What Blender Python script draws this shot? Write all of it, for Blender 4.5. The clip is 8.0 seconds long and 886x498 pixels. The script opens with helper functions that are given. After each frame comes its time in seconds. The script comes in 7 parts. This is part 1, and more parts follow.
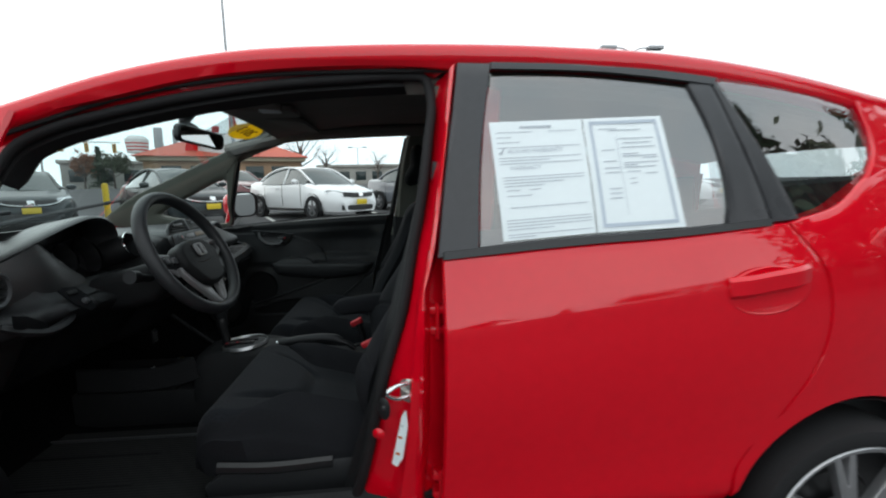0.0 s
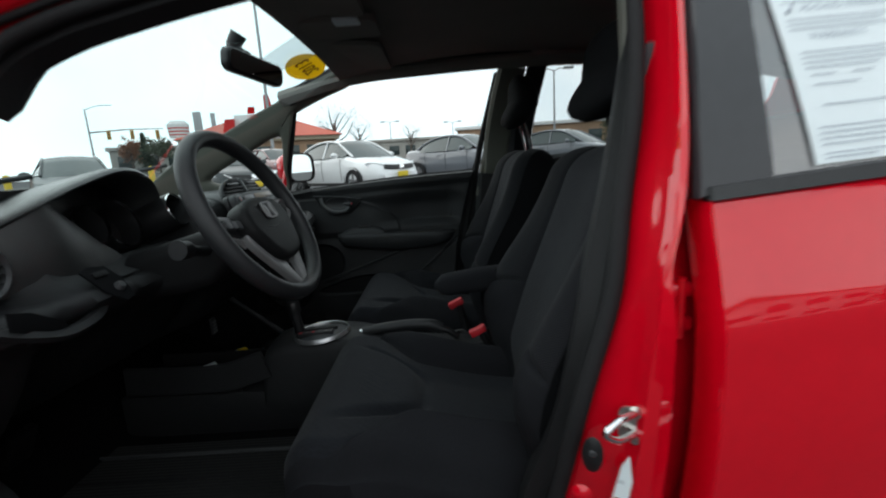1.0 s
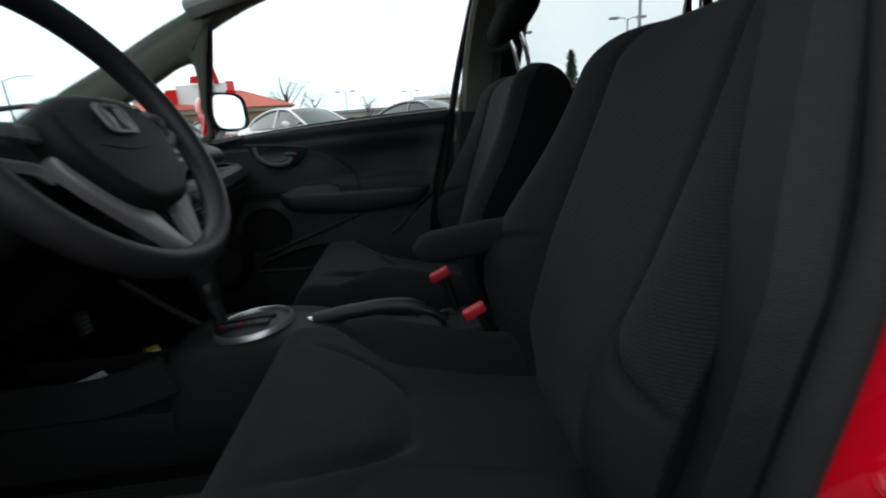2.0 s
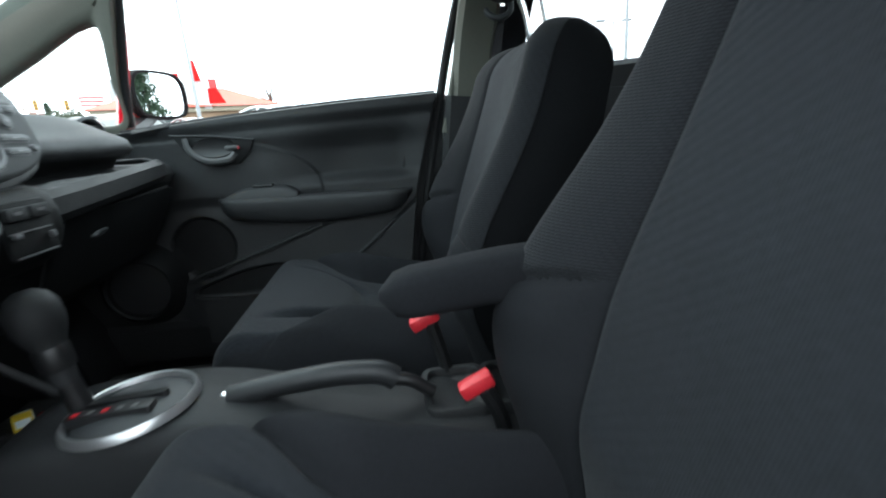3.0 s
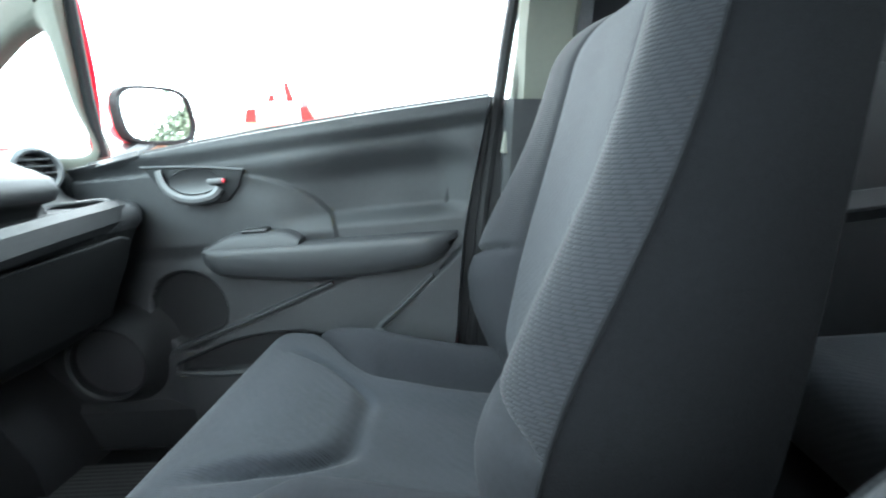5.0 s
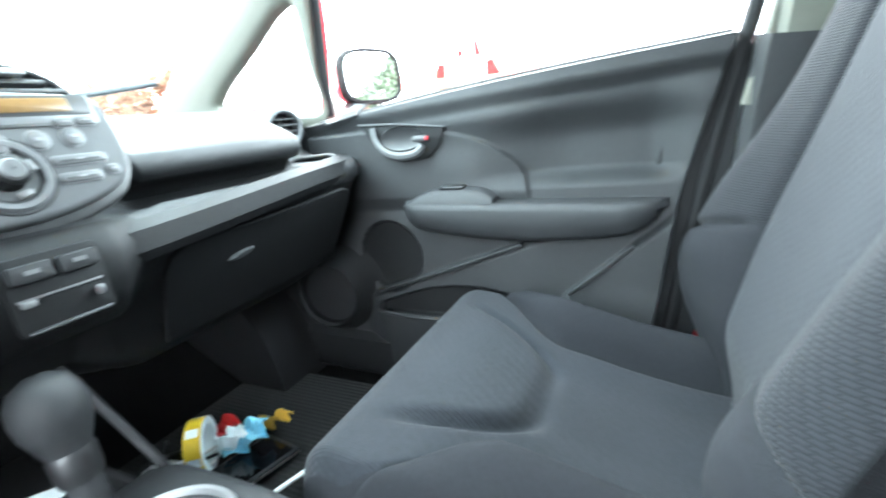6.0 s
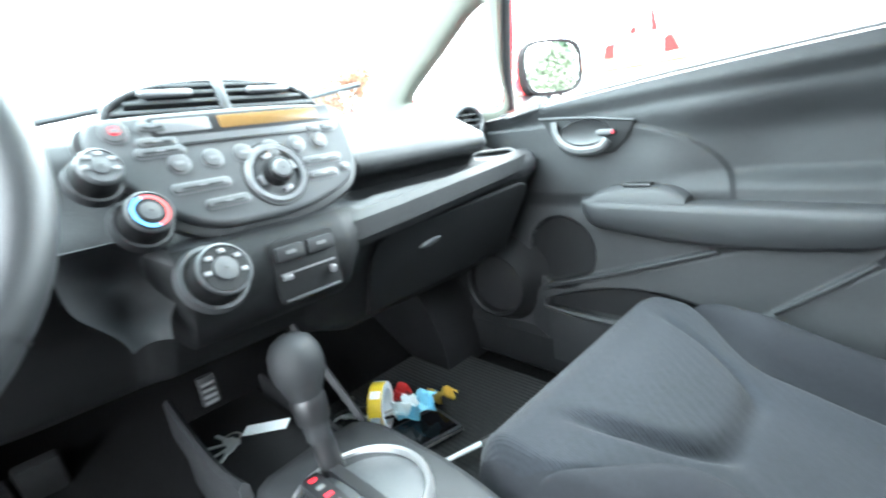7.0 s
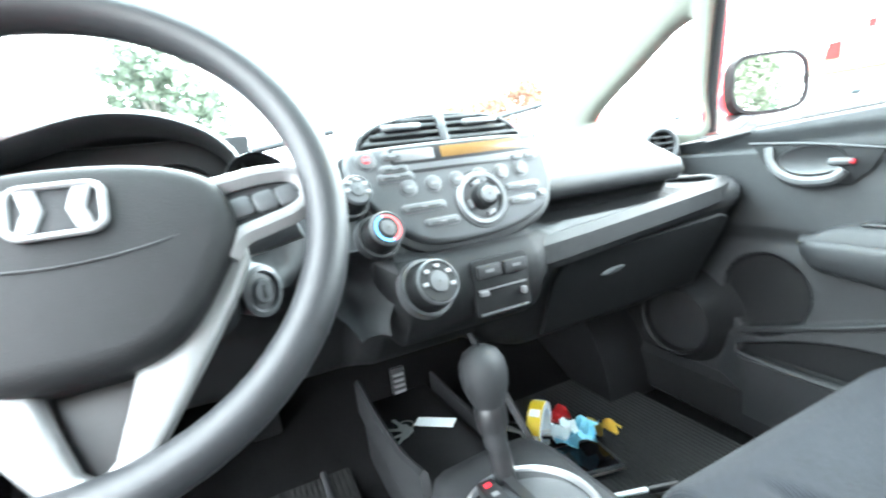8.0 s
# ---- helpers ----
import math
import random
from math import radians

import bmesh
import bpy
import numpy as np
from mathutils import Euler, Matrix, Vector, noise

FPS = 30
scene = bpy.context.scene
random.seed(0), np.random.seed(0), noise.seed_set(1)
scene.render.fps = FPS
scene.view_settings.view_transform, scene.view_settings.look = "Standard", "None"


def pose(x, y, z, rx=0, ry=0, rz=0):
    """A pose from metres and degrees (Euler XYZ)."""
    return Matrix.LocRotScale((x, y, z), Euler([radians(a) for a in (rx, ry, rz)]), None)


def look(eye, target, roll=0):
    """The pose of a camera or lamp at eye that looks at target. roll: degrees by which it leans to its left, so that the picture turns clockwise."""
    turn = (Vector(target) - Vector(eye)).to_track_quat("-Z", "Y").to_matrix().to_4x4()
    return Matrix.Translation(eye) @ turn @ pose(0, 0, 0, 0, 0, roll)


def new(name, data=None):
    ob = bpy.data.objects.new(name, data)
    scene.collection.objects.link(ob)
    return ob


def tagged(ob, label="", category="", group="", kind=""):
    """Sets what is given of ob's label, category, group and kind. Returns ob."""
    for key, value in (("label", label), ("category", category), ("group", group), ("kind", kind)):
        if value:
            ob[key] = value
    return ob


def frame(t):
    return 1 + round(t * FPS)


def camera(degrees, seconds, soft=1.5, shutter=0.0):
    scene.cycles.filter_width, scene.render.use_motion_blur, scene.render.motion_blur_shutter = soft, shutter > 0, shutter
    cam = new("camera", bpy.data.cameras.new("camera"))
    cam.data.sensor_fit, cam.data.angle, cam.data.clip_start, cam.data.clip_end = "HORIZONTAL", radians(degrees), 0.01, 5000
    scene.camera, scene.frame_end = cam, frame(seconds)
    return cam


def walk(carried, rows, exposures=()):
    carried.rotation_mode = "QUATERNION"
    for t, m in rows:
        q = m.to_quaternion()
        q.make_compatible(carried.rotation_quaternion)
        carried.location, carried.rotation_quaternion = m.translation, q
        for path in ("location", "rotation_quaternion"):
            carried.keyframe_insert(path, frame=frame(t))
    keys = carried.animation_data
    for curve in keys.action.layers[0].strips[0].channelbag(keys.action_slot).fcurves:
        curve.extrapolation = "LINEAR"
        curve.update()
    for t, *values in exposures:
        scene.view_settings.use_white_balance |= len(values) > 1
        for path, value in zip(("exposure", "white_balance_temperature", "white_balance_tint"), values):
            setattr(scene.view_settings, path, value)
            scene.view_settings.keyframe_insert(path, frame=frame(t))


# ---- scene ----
cam = camera(89.6, 8.0, soft=2.0, shutter=0.5)
PATH = [
    (0, (-0.069, -1.736, 1.156), (0.087, 0.239, 0.878), -1.0),
    (0.5, (-0.231, -1.542, 1.124), (-0.03, 0.419, 0.784), -0.8),
    (1, (-0.318, -1.319, 1.065), (-0.323, 0.642, 0.676), -3.5),
    (1.5, (-0.345, -1.142, 0.993), (-0.373, 0.802, 0.524), -4.4),
    (2, (-0.358, -0.949, 0.944), (-0.208, 0.977, 0.426), -4.5),
    (2.2, (-0.356, -0.887, 0.925), (-0.165, 1.036, 0.409), -3.7),
    (3.3, (-0.304, -0.521, 0.91), (-0.068, 1.395, 0.389), -4.6),
    (3.5, (-0.289, -0.468, 0.914), (-0.005, 1.441, 0.39), -5.2),
    (4, (-0.262, -0.354, 0.921), (0.03, 1.574, 0.473), -4.9),
    (4.2, (-0.236, -0.3, 0.916), (-0.009, 1.647, 0.519), -6.5),
    (5.3, (-0.232, -0.191, 0.941), (-0.517, 1.716, 0.41), -6.0),
    (5.5, (-0.259, -0.181, 0.96), (-0.675, 1.685, 0.373), -7.5),
    (6, (-0.276, -0.18, 0.934), (-1.145, 1.534, 0.379), -6.9),
    (6.5, (-0.296, -0.191, 0.945), (-1.446, 1.341, 0.372), -8.6),
    (7, (-0.313, -0.211, 0.956), (-1.716, 1.115, 0.433), -8.2),
    (7.5, (-0.321, -0.237, 0.971), (-1.949, 0.845, 0.546), -8.2),
    (8, (-0.323, -0.264, 0.986), (-2.114, 0.534, 0.596), -7.1),
]
EXPOSURES = [(0.0, -0.36, 6550, 10), (0.5, -0.30, 6600, 10), (1.0, -0.40, 6550, 10), (1.5, -0.45, 6500, 10), (2.2, -0.25, 6500, 9), (3.3, 2.1, 6150, 7), (4.2, 3.12, 6100, 6), (5.3, 3.72, 6100, 6), (6.5, 4.25, 6150, 7), (8.0, 4.5, 6300, 8)]
walk(cam, [(t, look(eye, target, roll)) for t, eye, target, roll in PATH], EXPOSURES)

# ---- overcast daylight ----
SKY = 2.3
world = bpy.data.worlds.new("overcast")
scene.world = world
world.use_nodes = True
wn, wl = world.node_tree.nodes, world.node_tree.links
sky = wn.new("ShaderNodeTexSky")
sky.sky_type, sky.sun_disc, sky.sun_elevation, sky.sun_rotation = "NISHITA", False, radians(34), radians(296)
grey = wn.new("ShaderNodeHueSaturation")
grey.inputs["Saturation"].default_value, grey.inputs["Value"].default_value = 0.15, 0.12
cloud_at = wn.new("ShaderNodeTexCoord")
cloud = wn.new("ShaderNodeTexNoise")
cloud.inputs["Scale"].default_value, cloud.inputs["Detail"].default_value = 2.2, 6
tone = wn.new("ShaderNodeValToRGB")
tone.color_ramp.elements[0].position, tone.color_ramp.elements[1].position = 0.3, 0.7
tone.color_ramp.elements[0].color, tone.color_ramp.elements[1].color = (0.60, 0.74, 0.82, 1), (0.98, 1.0, 1.0, 1)
veil = wn.new("ShaderNodeMixRGB")
veil.inputs["Fac"].default_value = 0.8
wl.new(sky.outputs["Color"], grey.inputs["Color"])
wl.new(cloud_at.outputs["Generated"], cloud.inputs["Vector"])
wl.new(cloud.outputs["Fac"], tone.inputs["Fac"])
wl.new(grey.outputs["Color"], veil.inputs["Color1"])
wl.new(tone.outputs["Color"], veil.inputs["Color2"])
wl.new(veil.outputs["Color"], wn["Background"].inputs["Color"])
wn["Background"].inputs["Strength"].default_value = SKY
sun = new("sun", bpy.data.lights.new("sun", "SUN"))
sun.data.energy, sun.data.angle, sun.data.color = 0.9, radians(70), (1.0, 0.96, 0.9)
sun.matrix_world = look((0, 0, 30), (40, -20, 0))


# ---- materials ----
def material(name, color, rough=0.5, metal=0.0, coat=0.0, vary=0.12, scale=40.0, bump=0.0, bump_scale=None, spec=0.5, wear=0.0):
    """A principled surface whose tone varies at two scales, with fine relief."""
    m = bpy.data.materials.new(name)
    m.use_nodes = True
    n, l = m.node_tree.nodes, m.node_tree.links
    p = n["Principled BSDF"]
    p.inputs["Roughness"].default_value, p.inputs["Metallic"].default_value = rough, metal
    p.inputs["Coat Weight"].default_value, p.inputs["Coat Roughness"].default_value = coat, 0.04
    p.inputs["Specular IOR Level"].default_value = spec
    at = n.new("ShaderNodeTexCoord")
    fine, broad = n.new("ShaderNodeTexNoise"), n.new("ShaderNodeTexNoise")
    fine.inputs["Scale"].default_value, fine.inputs["Detail"].default_value = scale * 6, 4
    broad.inputs["Scale"].default_value, broad.inputs["Detail"].default_value = scale / 6, 4
    both = n.new("ShaderNodeMath")
    both.operation = "ADD"
    ramp = n.new("ShaderNodeMapRange")
    ramp.inputs["From Min"].default_value, ramp.inputs["From Max"].default_value = 0.6, 1.4
    ramp.inputs["To Min"].default_value, ramp.inputs["To Max"].default_value = 1 - vary, 1 + vary
    mul = n.new("ShaderNodeVectorMath")
    mul.operation = "SCALE"
    mul.inputs[0].default_value = color
    for tex in (fine, broad):
        l.new(at.outputs["Object"], tex.inputs["Vector"])
    l.new(fine.outputs["Fac"], both.inputs[0])
    l.new(broad.outputs["Fac"], both.inputs[1])
    l.new(both.outputs[0], ramp.inputs["Value"])
    l.new(ramp.outputs["Result"], mul.inputs["Scale"])
    l.new(mul.outputs["Vector"], p.inputs["Base Color"])
    if wear:
        r = n.new("ShaderNodeMapRange")
        r.inputs["From Min"].default_value, r.inputs["From Max"].default_value = 0.3, 0.7
        r.inputs["To Min"].default_value, r.inputs["To Max"].default_value = max(0.02, rough - wear), rough + wear
        l.new(broad.outputs["Fac"], r.inputs["Value"])
        l.new(r.outputs["Result"], p.inputs["Roughness"])
    if bump:
        b, tex = n.new("ShaderNodeBump"), n.new("ShaderNodeTexNoise")
        tex.inputs["Scale"].default_value = bump_scale or scale * 10
        b.inputs["Strength"].default_value, b.inputs["Distance"].default_value = bump, 0.002
        l.new(at.outputs["Object"], tex.inputs["Vector"])
        l.new(tex.outputs["Fac"], b.inputs["Height"])
        l.new(b.outputs["Normal"], p.inputs["Normal"])
    return m


def ribbed(name, color, pitch, across, depth=0.6, rough=0.9):
    """Woven cloth with fine ribs; across: the axis along which the ribs repeat."""
    m = material(name, color, rough, vary=0.32, scale=24, spec=0.2)
    n, l = m.node_tree.nodes, m.node_tree.links
    at, wave, weave, b = n.new("ShaderNodeTexCoord"), n.new("ShaderNodeTexWave"), n.new("ShaderNodeTexNoise"), n.new("ShaderNodeBump")
    wave.bands_direction = across
    wave.inputs["Scale"].default_value, wave.inputs["Distortion"].default_value = 0.314 / pitch, 0.5
    wave.inputs["Detail"].default_value, wave.inputs["Detail Scale"].default_value = 2, 6
    weave.inputs["Scale"].default_value = 500
    add = n.new("ShaderNodeMath")
    add.operation = "MULTIPLY_ADD"
    add.inputs[1].default_value = 0.4
    l.new(at.outputs["Object"], wave.inputs["Vector"])
    l.new(at.outputs["Object"], weave.inputs["Vector"])
    l.new(weave.outputs["Fac"], add.inputs[0])
    l.new(wave.outputs["Fac"], add.inputs[2])
    b.inputs["Strength"].default_value, b.inputs["Distance"].default_value = depth, 0.0015
    cross, both = n.new("ShaderNodeTexWave"), n.new("ShaderNodeMath")
    cross.bands_direction = "DIAGONAL"
    cross.inputs["Scale"].default_value, cross.inputs["Distortion"].default_value = 0.12 / pitch, 1.5
    both.operation = "MULTIPLY_ADD"
    both.inputs[1].default_value = 0.7
    l.new(at.outputs["Object"], cross.inputs["Vector"])
    l.new(cross.outputs["Fac"], both.inputs[0])
    l.new(add.outputs[0], both.inputs[2])
    l.new(both.outputs[0], b.inputs["Height"])
    p = n["Principled BSDF"]
    l.new(b.outputs["Normal"], p.inputs["Normal"])
    p.inputs["Sheen Weight"].default_value, p.inputs["Sheen Roughness"].default_value = 0.05, 0.5
    return m


def knitted(name, color):
    """Coarse knit of short raised dashes in staggered rows, over the y and z axes."""
    m = material(name, color, 0.92, vary=0.16, scale=30, spec=0.15)
    n, l = m.node_tree.nodes, m.node_tree.links
    at, apart, flat, dash = n.new("ShaderNodeTexCoord"), n.new("ShaderNodeSeparateXYZ"), n.new("ShaderNodeCombineXYZ"), n.new("ShaderNodeTexBrick")
    lean = n.new("ShaderNodeMath")
    lean.operation, lean.inputs[1].default_value = "MULTIPLY_ADD", 0.35
    dash.inputs["Scale"].default_value, dash.inputs["Brick Width"].default_value, dash.inputs["Row Height"].default_value = 1.0, 0.0068, 0.0034
    dash.inputs["Mortar Size"].default_value, dash.inputs["Mortar Smooth"].default_value = 0.0013, 1.0
    l.new(at.outputs["Object"], apart.inputs[0])
    l.new(apart.outputs["Z"], lean.inputs[0])
    l.new(apart.outputs["Y"], lean.inputs[2])
    l.new(lean.outputs[0], flat.inputs["X"])
    l.new(apart.outputs["Z"], flat.inputs["Y"])
    l.new(flat.outputs[0], dash.inputs["Vector"])
    p, tone, mul, b = n["Principled BSDF"], n.new("ShaderNodeMapRange"), n.new("ShaderNodeVectorMath"), n.new("ShaderNodeBump")
    tone.inputs["To Min"].default_value, tone.inputs["To Max"].default_value = 1.22, 0.80
    mul.operation = "SCALE"
    l.new(dash.outputs["Fac"], tone.inputs["Value"])
    l.new(p.inputs["Base Color"].links[0].from_socket, mul.inputs[0])
    l.new(tone.outputs["Result"], mul.inputs["Scale"])
    l.new(mul.outputs["Vector"], p.inputs["Base Color"])
    b.invert = True
    b.inputs["Strength"].default_value, b.inputs["Distance"].default_value = 0.45, 0.0012
    l.new(dash.outputs["Fac"], b.inputs["Height"])
    l.new(b.outputs["Normal"], p.inputs["Normal"])
    p.inputs["Sheen Weight"].default_value = 0.04
    return m


def pane(name, tint, gloss=0.06):
    """Thin clear sheet: light goes straight through, tinted, and mirrors by the angle."""
    m = bpy.data.materials.new(name)
    m.use_nodes = True
    n, l = m.node_tree.nodes, m.node_tree.links
    n.remove(n["Principled BSDF"])
    clear, shine, mix, facing, edge = n.new("ShaderNodeBsdfTransparent"), n.new("ShaderNodeBsdfGlossy"), n.new("ShaderNodeMixShader"), n.new("ShaderNodeLayerWeight"), n.new("ShaderNodeMath")
    rise = n.new("ShaderNodeMath")
    clear.inputs["Color"].default_value = (*tint, 1)
    shine.inputs["Roughness"].default_value = 0.01
    rise.operation, rise.inputs[1].default_value = "POWER", 4.0
    edge.operation, edge.inputs[1].default_value, edge.inputs[2].default_value = "MULTIPLY_ADD", 0.85, gloss
    edge.use_clamp = True
    l.new(facing.outputs["Facing"], rise.inputs[0])
    l.new(rise.outputs[0], edge.inputs[0])
    l.new(edge.outputs[0], mix.inputs["Fac"])
    l.new(clear.outputs[0], mix.inputs[1])
    l.new(shine.outputs[0], mix.inputs[2])
    l.new(mix.outputs[0], n["Material Output"].inputs["Surface"])
    return m


RED = material("red_paint", (0.72, 0.0014, 0.014), 0.34, coat=1.0, vary=0.05, scale=6, wear=0.05, spec=0.02)
RED.node_tree.nodes["Principled BSDF"].inputs["Coat IOR"].default_value = 1.66
BLACK = material("black_trim", (0.022, 0.023, 0.025), 0.42, vary=0.2, scale=20, bump=0.15)
SATIN = material("satin_black_film", (0.035, 0.036, 0.040), 0.33, vary=0.15, scale=8, wear=0.08)
PLASTIC = material("charcoal_plastic", (0.0205, 0.0213, 0.023), 0.50, vary=0.16, scale=25, bump=0.45, bump_scale=800, wear=0.10, spec=0.30)
SOFT = material("dark_grey_door_plastic", (0.0215, 0.0224, 0.0240), 0.50, vary=0.16, scale=18, bump=0.55, bump_scale=700, wear=0.08, spec=0.36)
GREY = material("metallic_grey_plastic", (0.075, 0.078, 0.082), 0.38, metal=0.25, vary=0.08, scale=30, wear=0.06)
SILVER = material("silver_plastic", (0.17, 0.17, 0.175), 0.45, metal=0.4, vary=0.06, scale=30, wear=0.06)
CHROME = material("chrome", (0.82, 0.82, 0.83), 0.10, metal=1.0, vary=0.04)
STEEL = material("worn_steel", (0.60, 0.58, 0.54), 0.28, metal=1.0, vary=0.15, scale=60)
RUBBER = material("rubber", (0.012, 0.012, 0.013), 0.72, vary=0.25, scale=30, bump=0.3, spec=0.3)
LEATHER = material("black_grained_leather", (0.019, 0.020, 0.022), 0.47, vary=0.15, scale=30, bump=0.16, bump_scale=900, spec=0.40)
CREAM = material("cream_pillar_plastic", (0.115, 0.117, 0.096), 0.6, vary=0.06, scale=20, bump=0.3, bump_scale=800)
LINER = material("headliner_cloth", (0.23, 0.218, 0.20), 0.95, vary=0.1, scale=40, bump=0.4, bump_scale=1500, spec=0.1)
CARPET = material("black_carpet", (0.0075, 0.0075, 0.008), 0.95, vary=0.4, scale=60, bump=1.0, bump_scale=700, spec=0.1)
MAT_CLOTH = ribbed("ribbed_floor_mat", (0.016, 0.0165, 0.0165), 0.012, "Y", 0.7)
INSERT = ribbed("blue_grey_seat_cloth", (0.0113, 0.0129, 0.0162), 0.0034, "Y", 0.30)
BOLSTER = knitted("charcoal_ribbed_seat_cloth", (0.0128, 0.0135, 0.0157))
PLAINCLOTH = material("charcoal_plain_seat_cloth", (0.0132, 0.0139, 0.0163), 0.92, vary=0.2, scale=30, bump=0.5, bump_scale=1300, spec=0.15)
# Black cloth, darkened further for the shade on the seats' sides.
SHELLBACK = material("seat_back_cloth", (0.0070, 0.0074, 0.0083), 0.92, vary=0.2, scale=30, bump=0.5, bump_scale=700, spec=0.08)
GLASS = pane("window_glass", (0.93, 0.97, 0.96))
SCREENGLASS = pane("windscreen_glass", (0.83, 0.96, 0.96))
PRIVACY = pane("privacy_glass", (0.80, 0.85, 0.85), 0.27)
MIRROR = material("mirror_glass", (0.9, 0.92, 0.92), 0.01, metal=1.0, vary=0.0)
PAPER = material("white_paper", (0.84, 0.91, 0.93), 0.7, vary=0.02, scale=10)
INK = material("print_ink", (0.46, 0.50, 0.55), 0.7)
INKBLUE = material("blue_print_border", (0.48, 0.55, 0.63), 0.6)
BUCKLE = material("red_buckle_plastic", (0.60, 0.022, 0.034), 0.45)
YELLOW = material("yellow_sticker_film", (0.80, 0.55, 0.02), 0.5, vary=0.05)
DARKINK = material("dark_red_print", (0.25, 0.07, 0.02), 0.6)
DISPLAY = material("amber_display", (0.15, 0.085, 0.028), 0.3, vary=0.1)
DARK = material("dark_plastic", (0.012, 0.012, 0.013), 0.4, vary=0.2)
WEBBING = material("seat_belt_webbing", (0.07, 0.07, 0.075), 0.8, vary=0.2, bump=0.5, bump_scale=900)
ASPHALT = material("asphalt", (0.048, 0.048, 0.051), 0.9, vary=0.3, scale=2.0, bump=1.0, bump_scale=120)
AUDIO = material("audio_grey_plastic", (0.072, 0.075, 0.078), 0.60, vary=0.06, scale=30, wear=0.05, spec=0.3)
BUTTON = material("satin_grey_button", (0.090, 0.092, 0.095), 0.45, metal=0.2, vary=0.06, scale=30)
DASHGREY = material("mid_grey_plastic", (0.050, 0.052, 0.055), 0.5, vary=0.1, scale=25, bump=0.3, bump_scale=900, spec=0.4)
# Black plastic, used also where shade is put into the colour.
BLACKSHADE = material("black_and_shaded_plastic", (0.0085, 0.0088, 0.0095), 0.58, vary=0.15, scale=25, bump=0.3, bump_scale=900, spec=0.2)
BUTTONRIM = material("bright_button_rim", (0.135, 0.138, 0.142), 0.40, metal=0.3, vary=0.05, scale=30)
HOOD = material("charcoal_hood_plastic", (0.0215, 0.0222, 0.0235), 0.40, vary=0.16, scale=25, bump=0.35, bump_scale=800, wear=0.08, spec=0.75)
SHELF = material("charcoal_shelf_plastic", (0.0125, 0.013, 0.014), 0.55, vary=0.16, scale=25, bump=0.4, bump_scale=800, wear=0.10, spec=0.25)
MIRRORTRIM = material("matt_black_mirror_trim", (0.010, 0.0103, 0.0108), 0.75, vary=0.1, scale=30, spec=0.10)
MANSARD = material("deep_red_roof_panel", (0.55, 0.018, 0.017), 0.9, vary=0.1, scale=2, spec=0.03)
LINE = material("road_paint", (0.65, 0.65, 0.62), 0.7, vary=0.2, scale=5)


# ---- building helpers ----
def crv(pts, n):
    """n points along a smooth curve through pts."""
    p = np.array(pts, float)
    if len(p) == 2:
        u = np.linspace(0, 1, n)[:, None]
        return p[0] * (1 - u) + p[1] * u
    d = np.r_[0, np.cumsum(np.linalg.norm(np.diff(p, axis=0), axis=1))]
    tan = np.gradient(p, d, axis=0)
    u = np.linspace(0, d[-1], n)
    i = np.clip(np.searchsorted(d, u, "right") - 1, 0, len(p) - 2)
    h = (d[i + 1] - d[i])[:, None]
    s = ((u - d[i])[:, None]) / h
    return (2 * s**3 - 3 * s**2 + 1) * p[i] + (s**3 - 2 * s**2 + s) * h * tan[i] + (3 * s**2 - 2 * s**3) * p[i + 1] + (s**3 - s**2) * h * tan[i + 1]


def sm(a, b, v):
    t = np.clip((v - a) / (b - a), 0, 1)
    return t * t * (3 - 2 * t)


def bump2(x, z, cx, cz, rx, rz):
    return np.exp(-(((x - cx) / rx) ** 2 + ((z - cz) / rz) ** 2))


def part(name, bm, mat, parent, label="", smooth=True, angle=40):
    """Links a bmesh, or (vertices, faces), as one mesh object under a thing or a part."""
    me = bpy.data.meshes.new(name)
    if isinstance(bm, tuple):
        me.from_pydata([tuple(map(float, v)) for v in bm[0]], [], bm[1])
        bm = bmesh.new()
        bm.from_mesh(me)
        bmesh.ops.recalc_face_normals(bm, faces=bm.faces)
    bm.to_mesh(me)
    bm.free()
    for m in mat if isinstance(mat, (list, tuple)) else [mat]:
        me.materials.append(m)
    if smooth:
        me.shade_smooth()
        me.set_sharp_from_angle(angle=radians(angle))
    ob = new(name, me)
    ob.parent = parent
    if label:
        ob["label"] = label
    return ob


def thing(name, label, category, at=(0, 0, 0), rz=0, group="", kind=""):
    ob = new(name)
    ob.empty_display_size = 0.1
    ob.matrix_world = pose(*at, 0, 0, rz)
    return tagged(ob, label, category, group, kind)


def grid(P, close_u=False, close_v=False):
    """Vertices and faces of a sheet from an (n, m, 3) array."""
    n, m = P.shape[:2]
    f = []
    for i in range(n if close_u else n - 1):
        for j in range(m if close_v else m - 1):
            a, b = (i + 1) % n, (j + 1) % m
            f.append((i * m + j, a * m + j, a * m + b, i * m + b))
    return P.reshape(-1, 3), f


def loft(rings, cap=True):
    """A skin through closed rings of equal count."""
    P = np.array(rings, float)
    v, f = grid(P, close_v=True)
    m = P.shape[1]
    if cap:
        f.append(tuple(range(m)))
        f.append(tuple(range(len(v) - m, len(v)))[::-1])
    return v, f


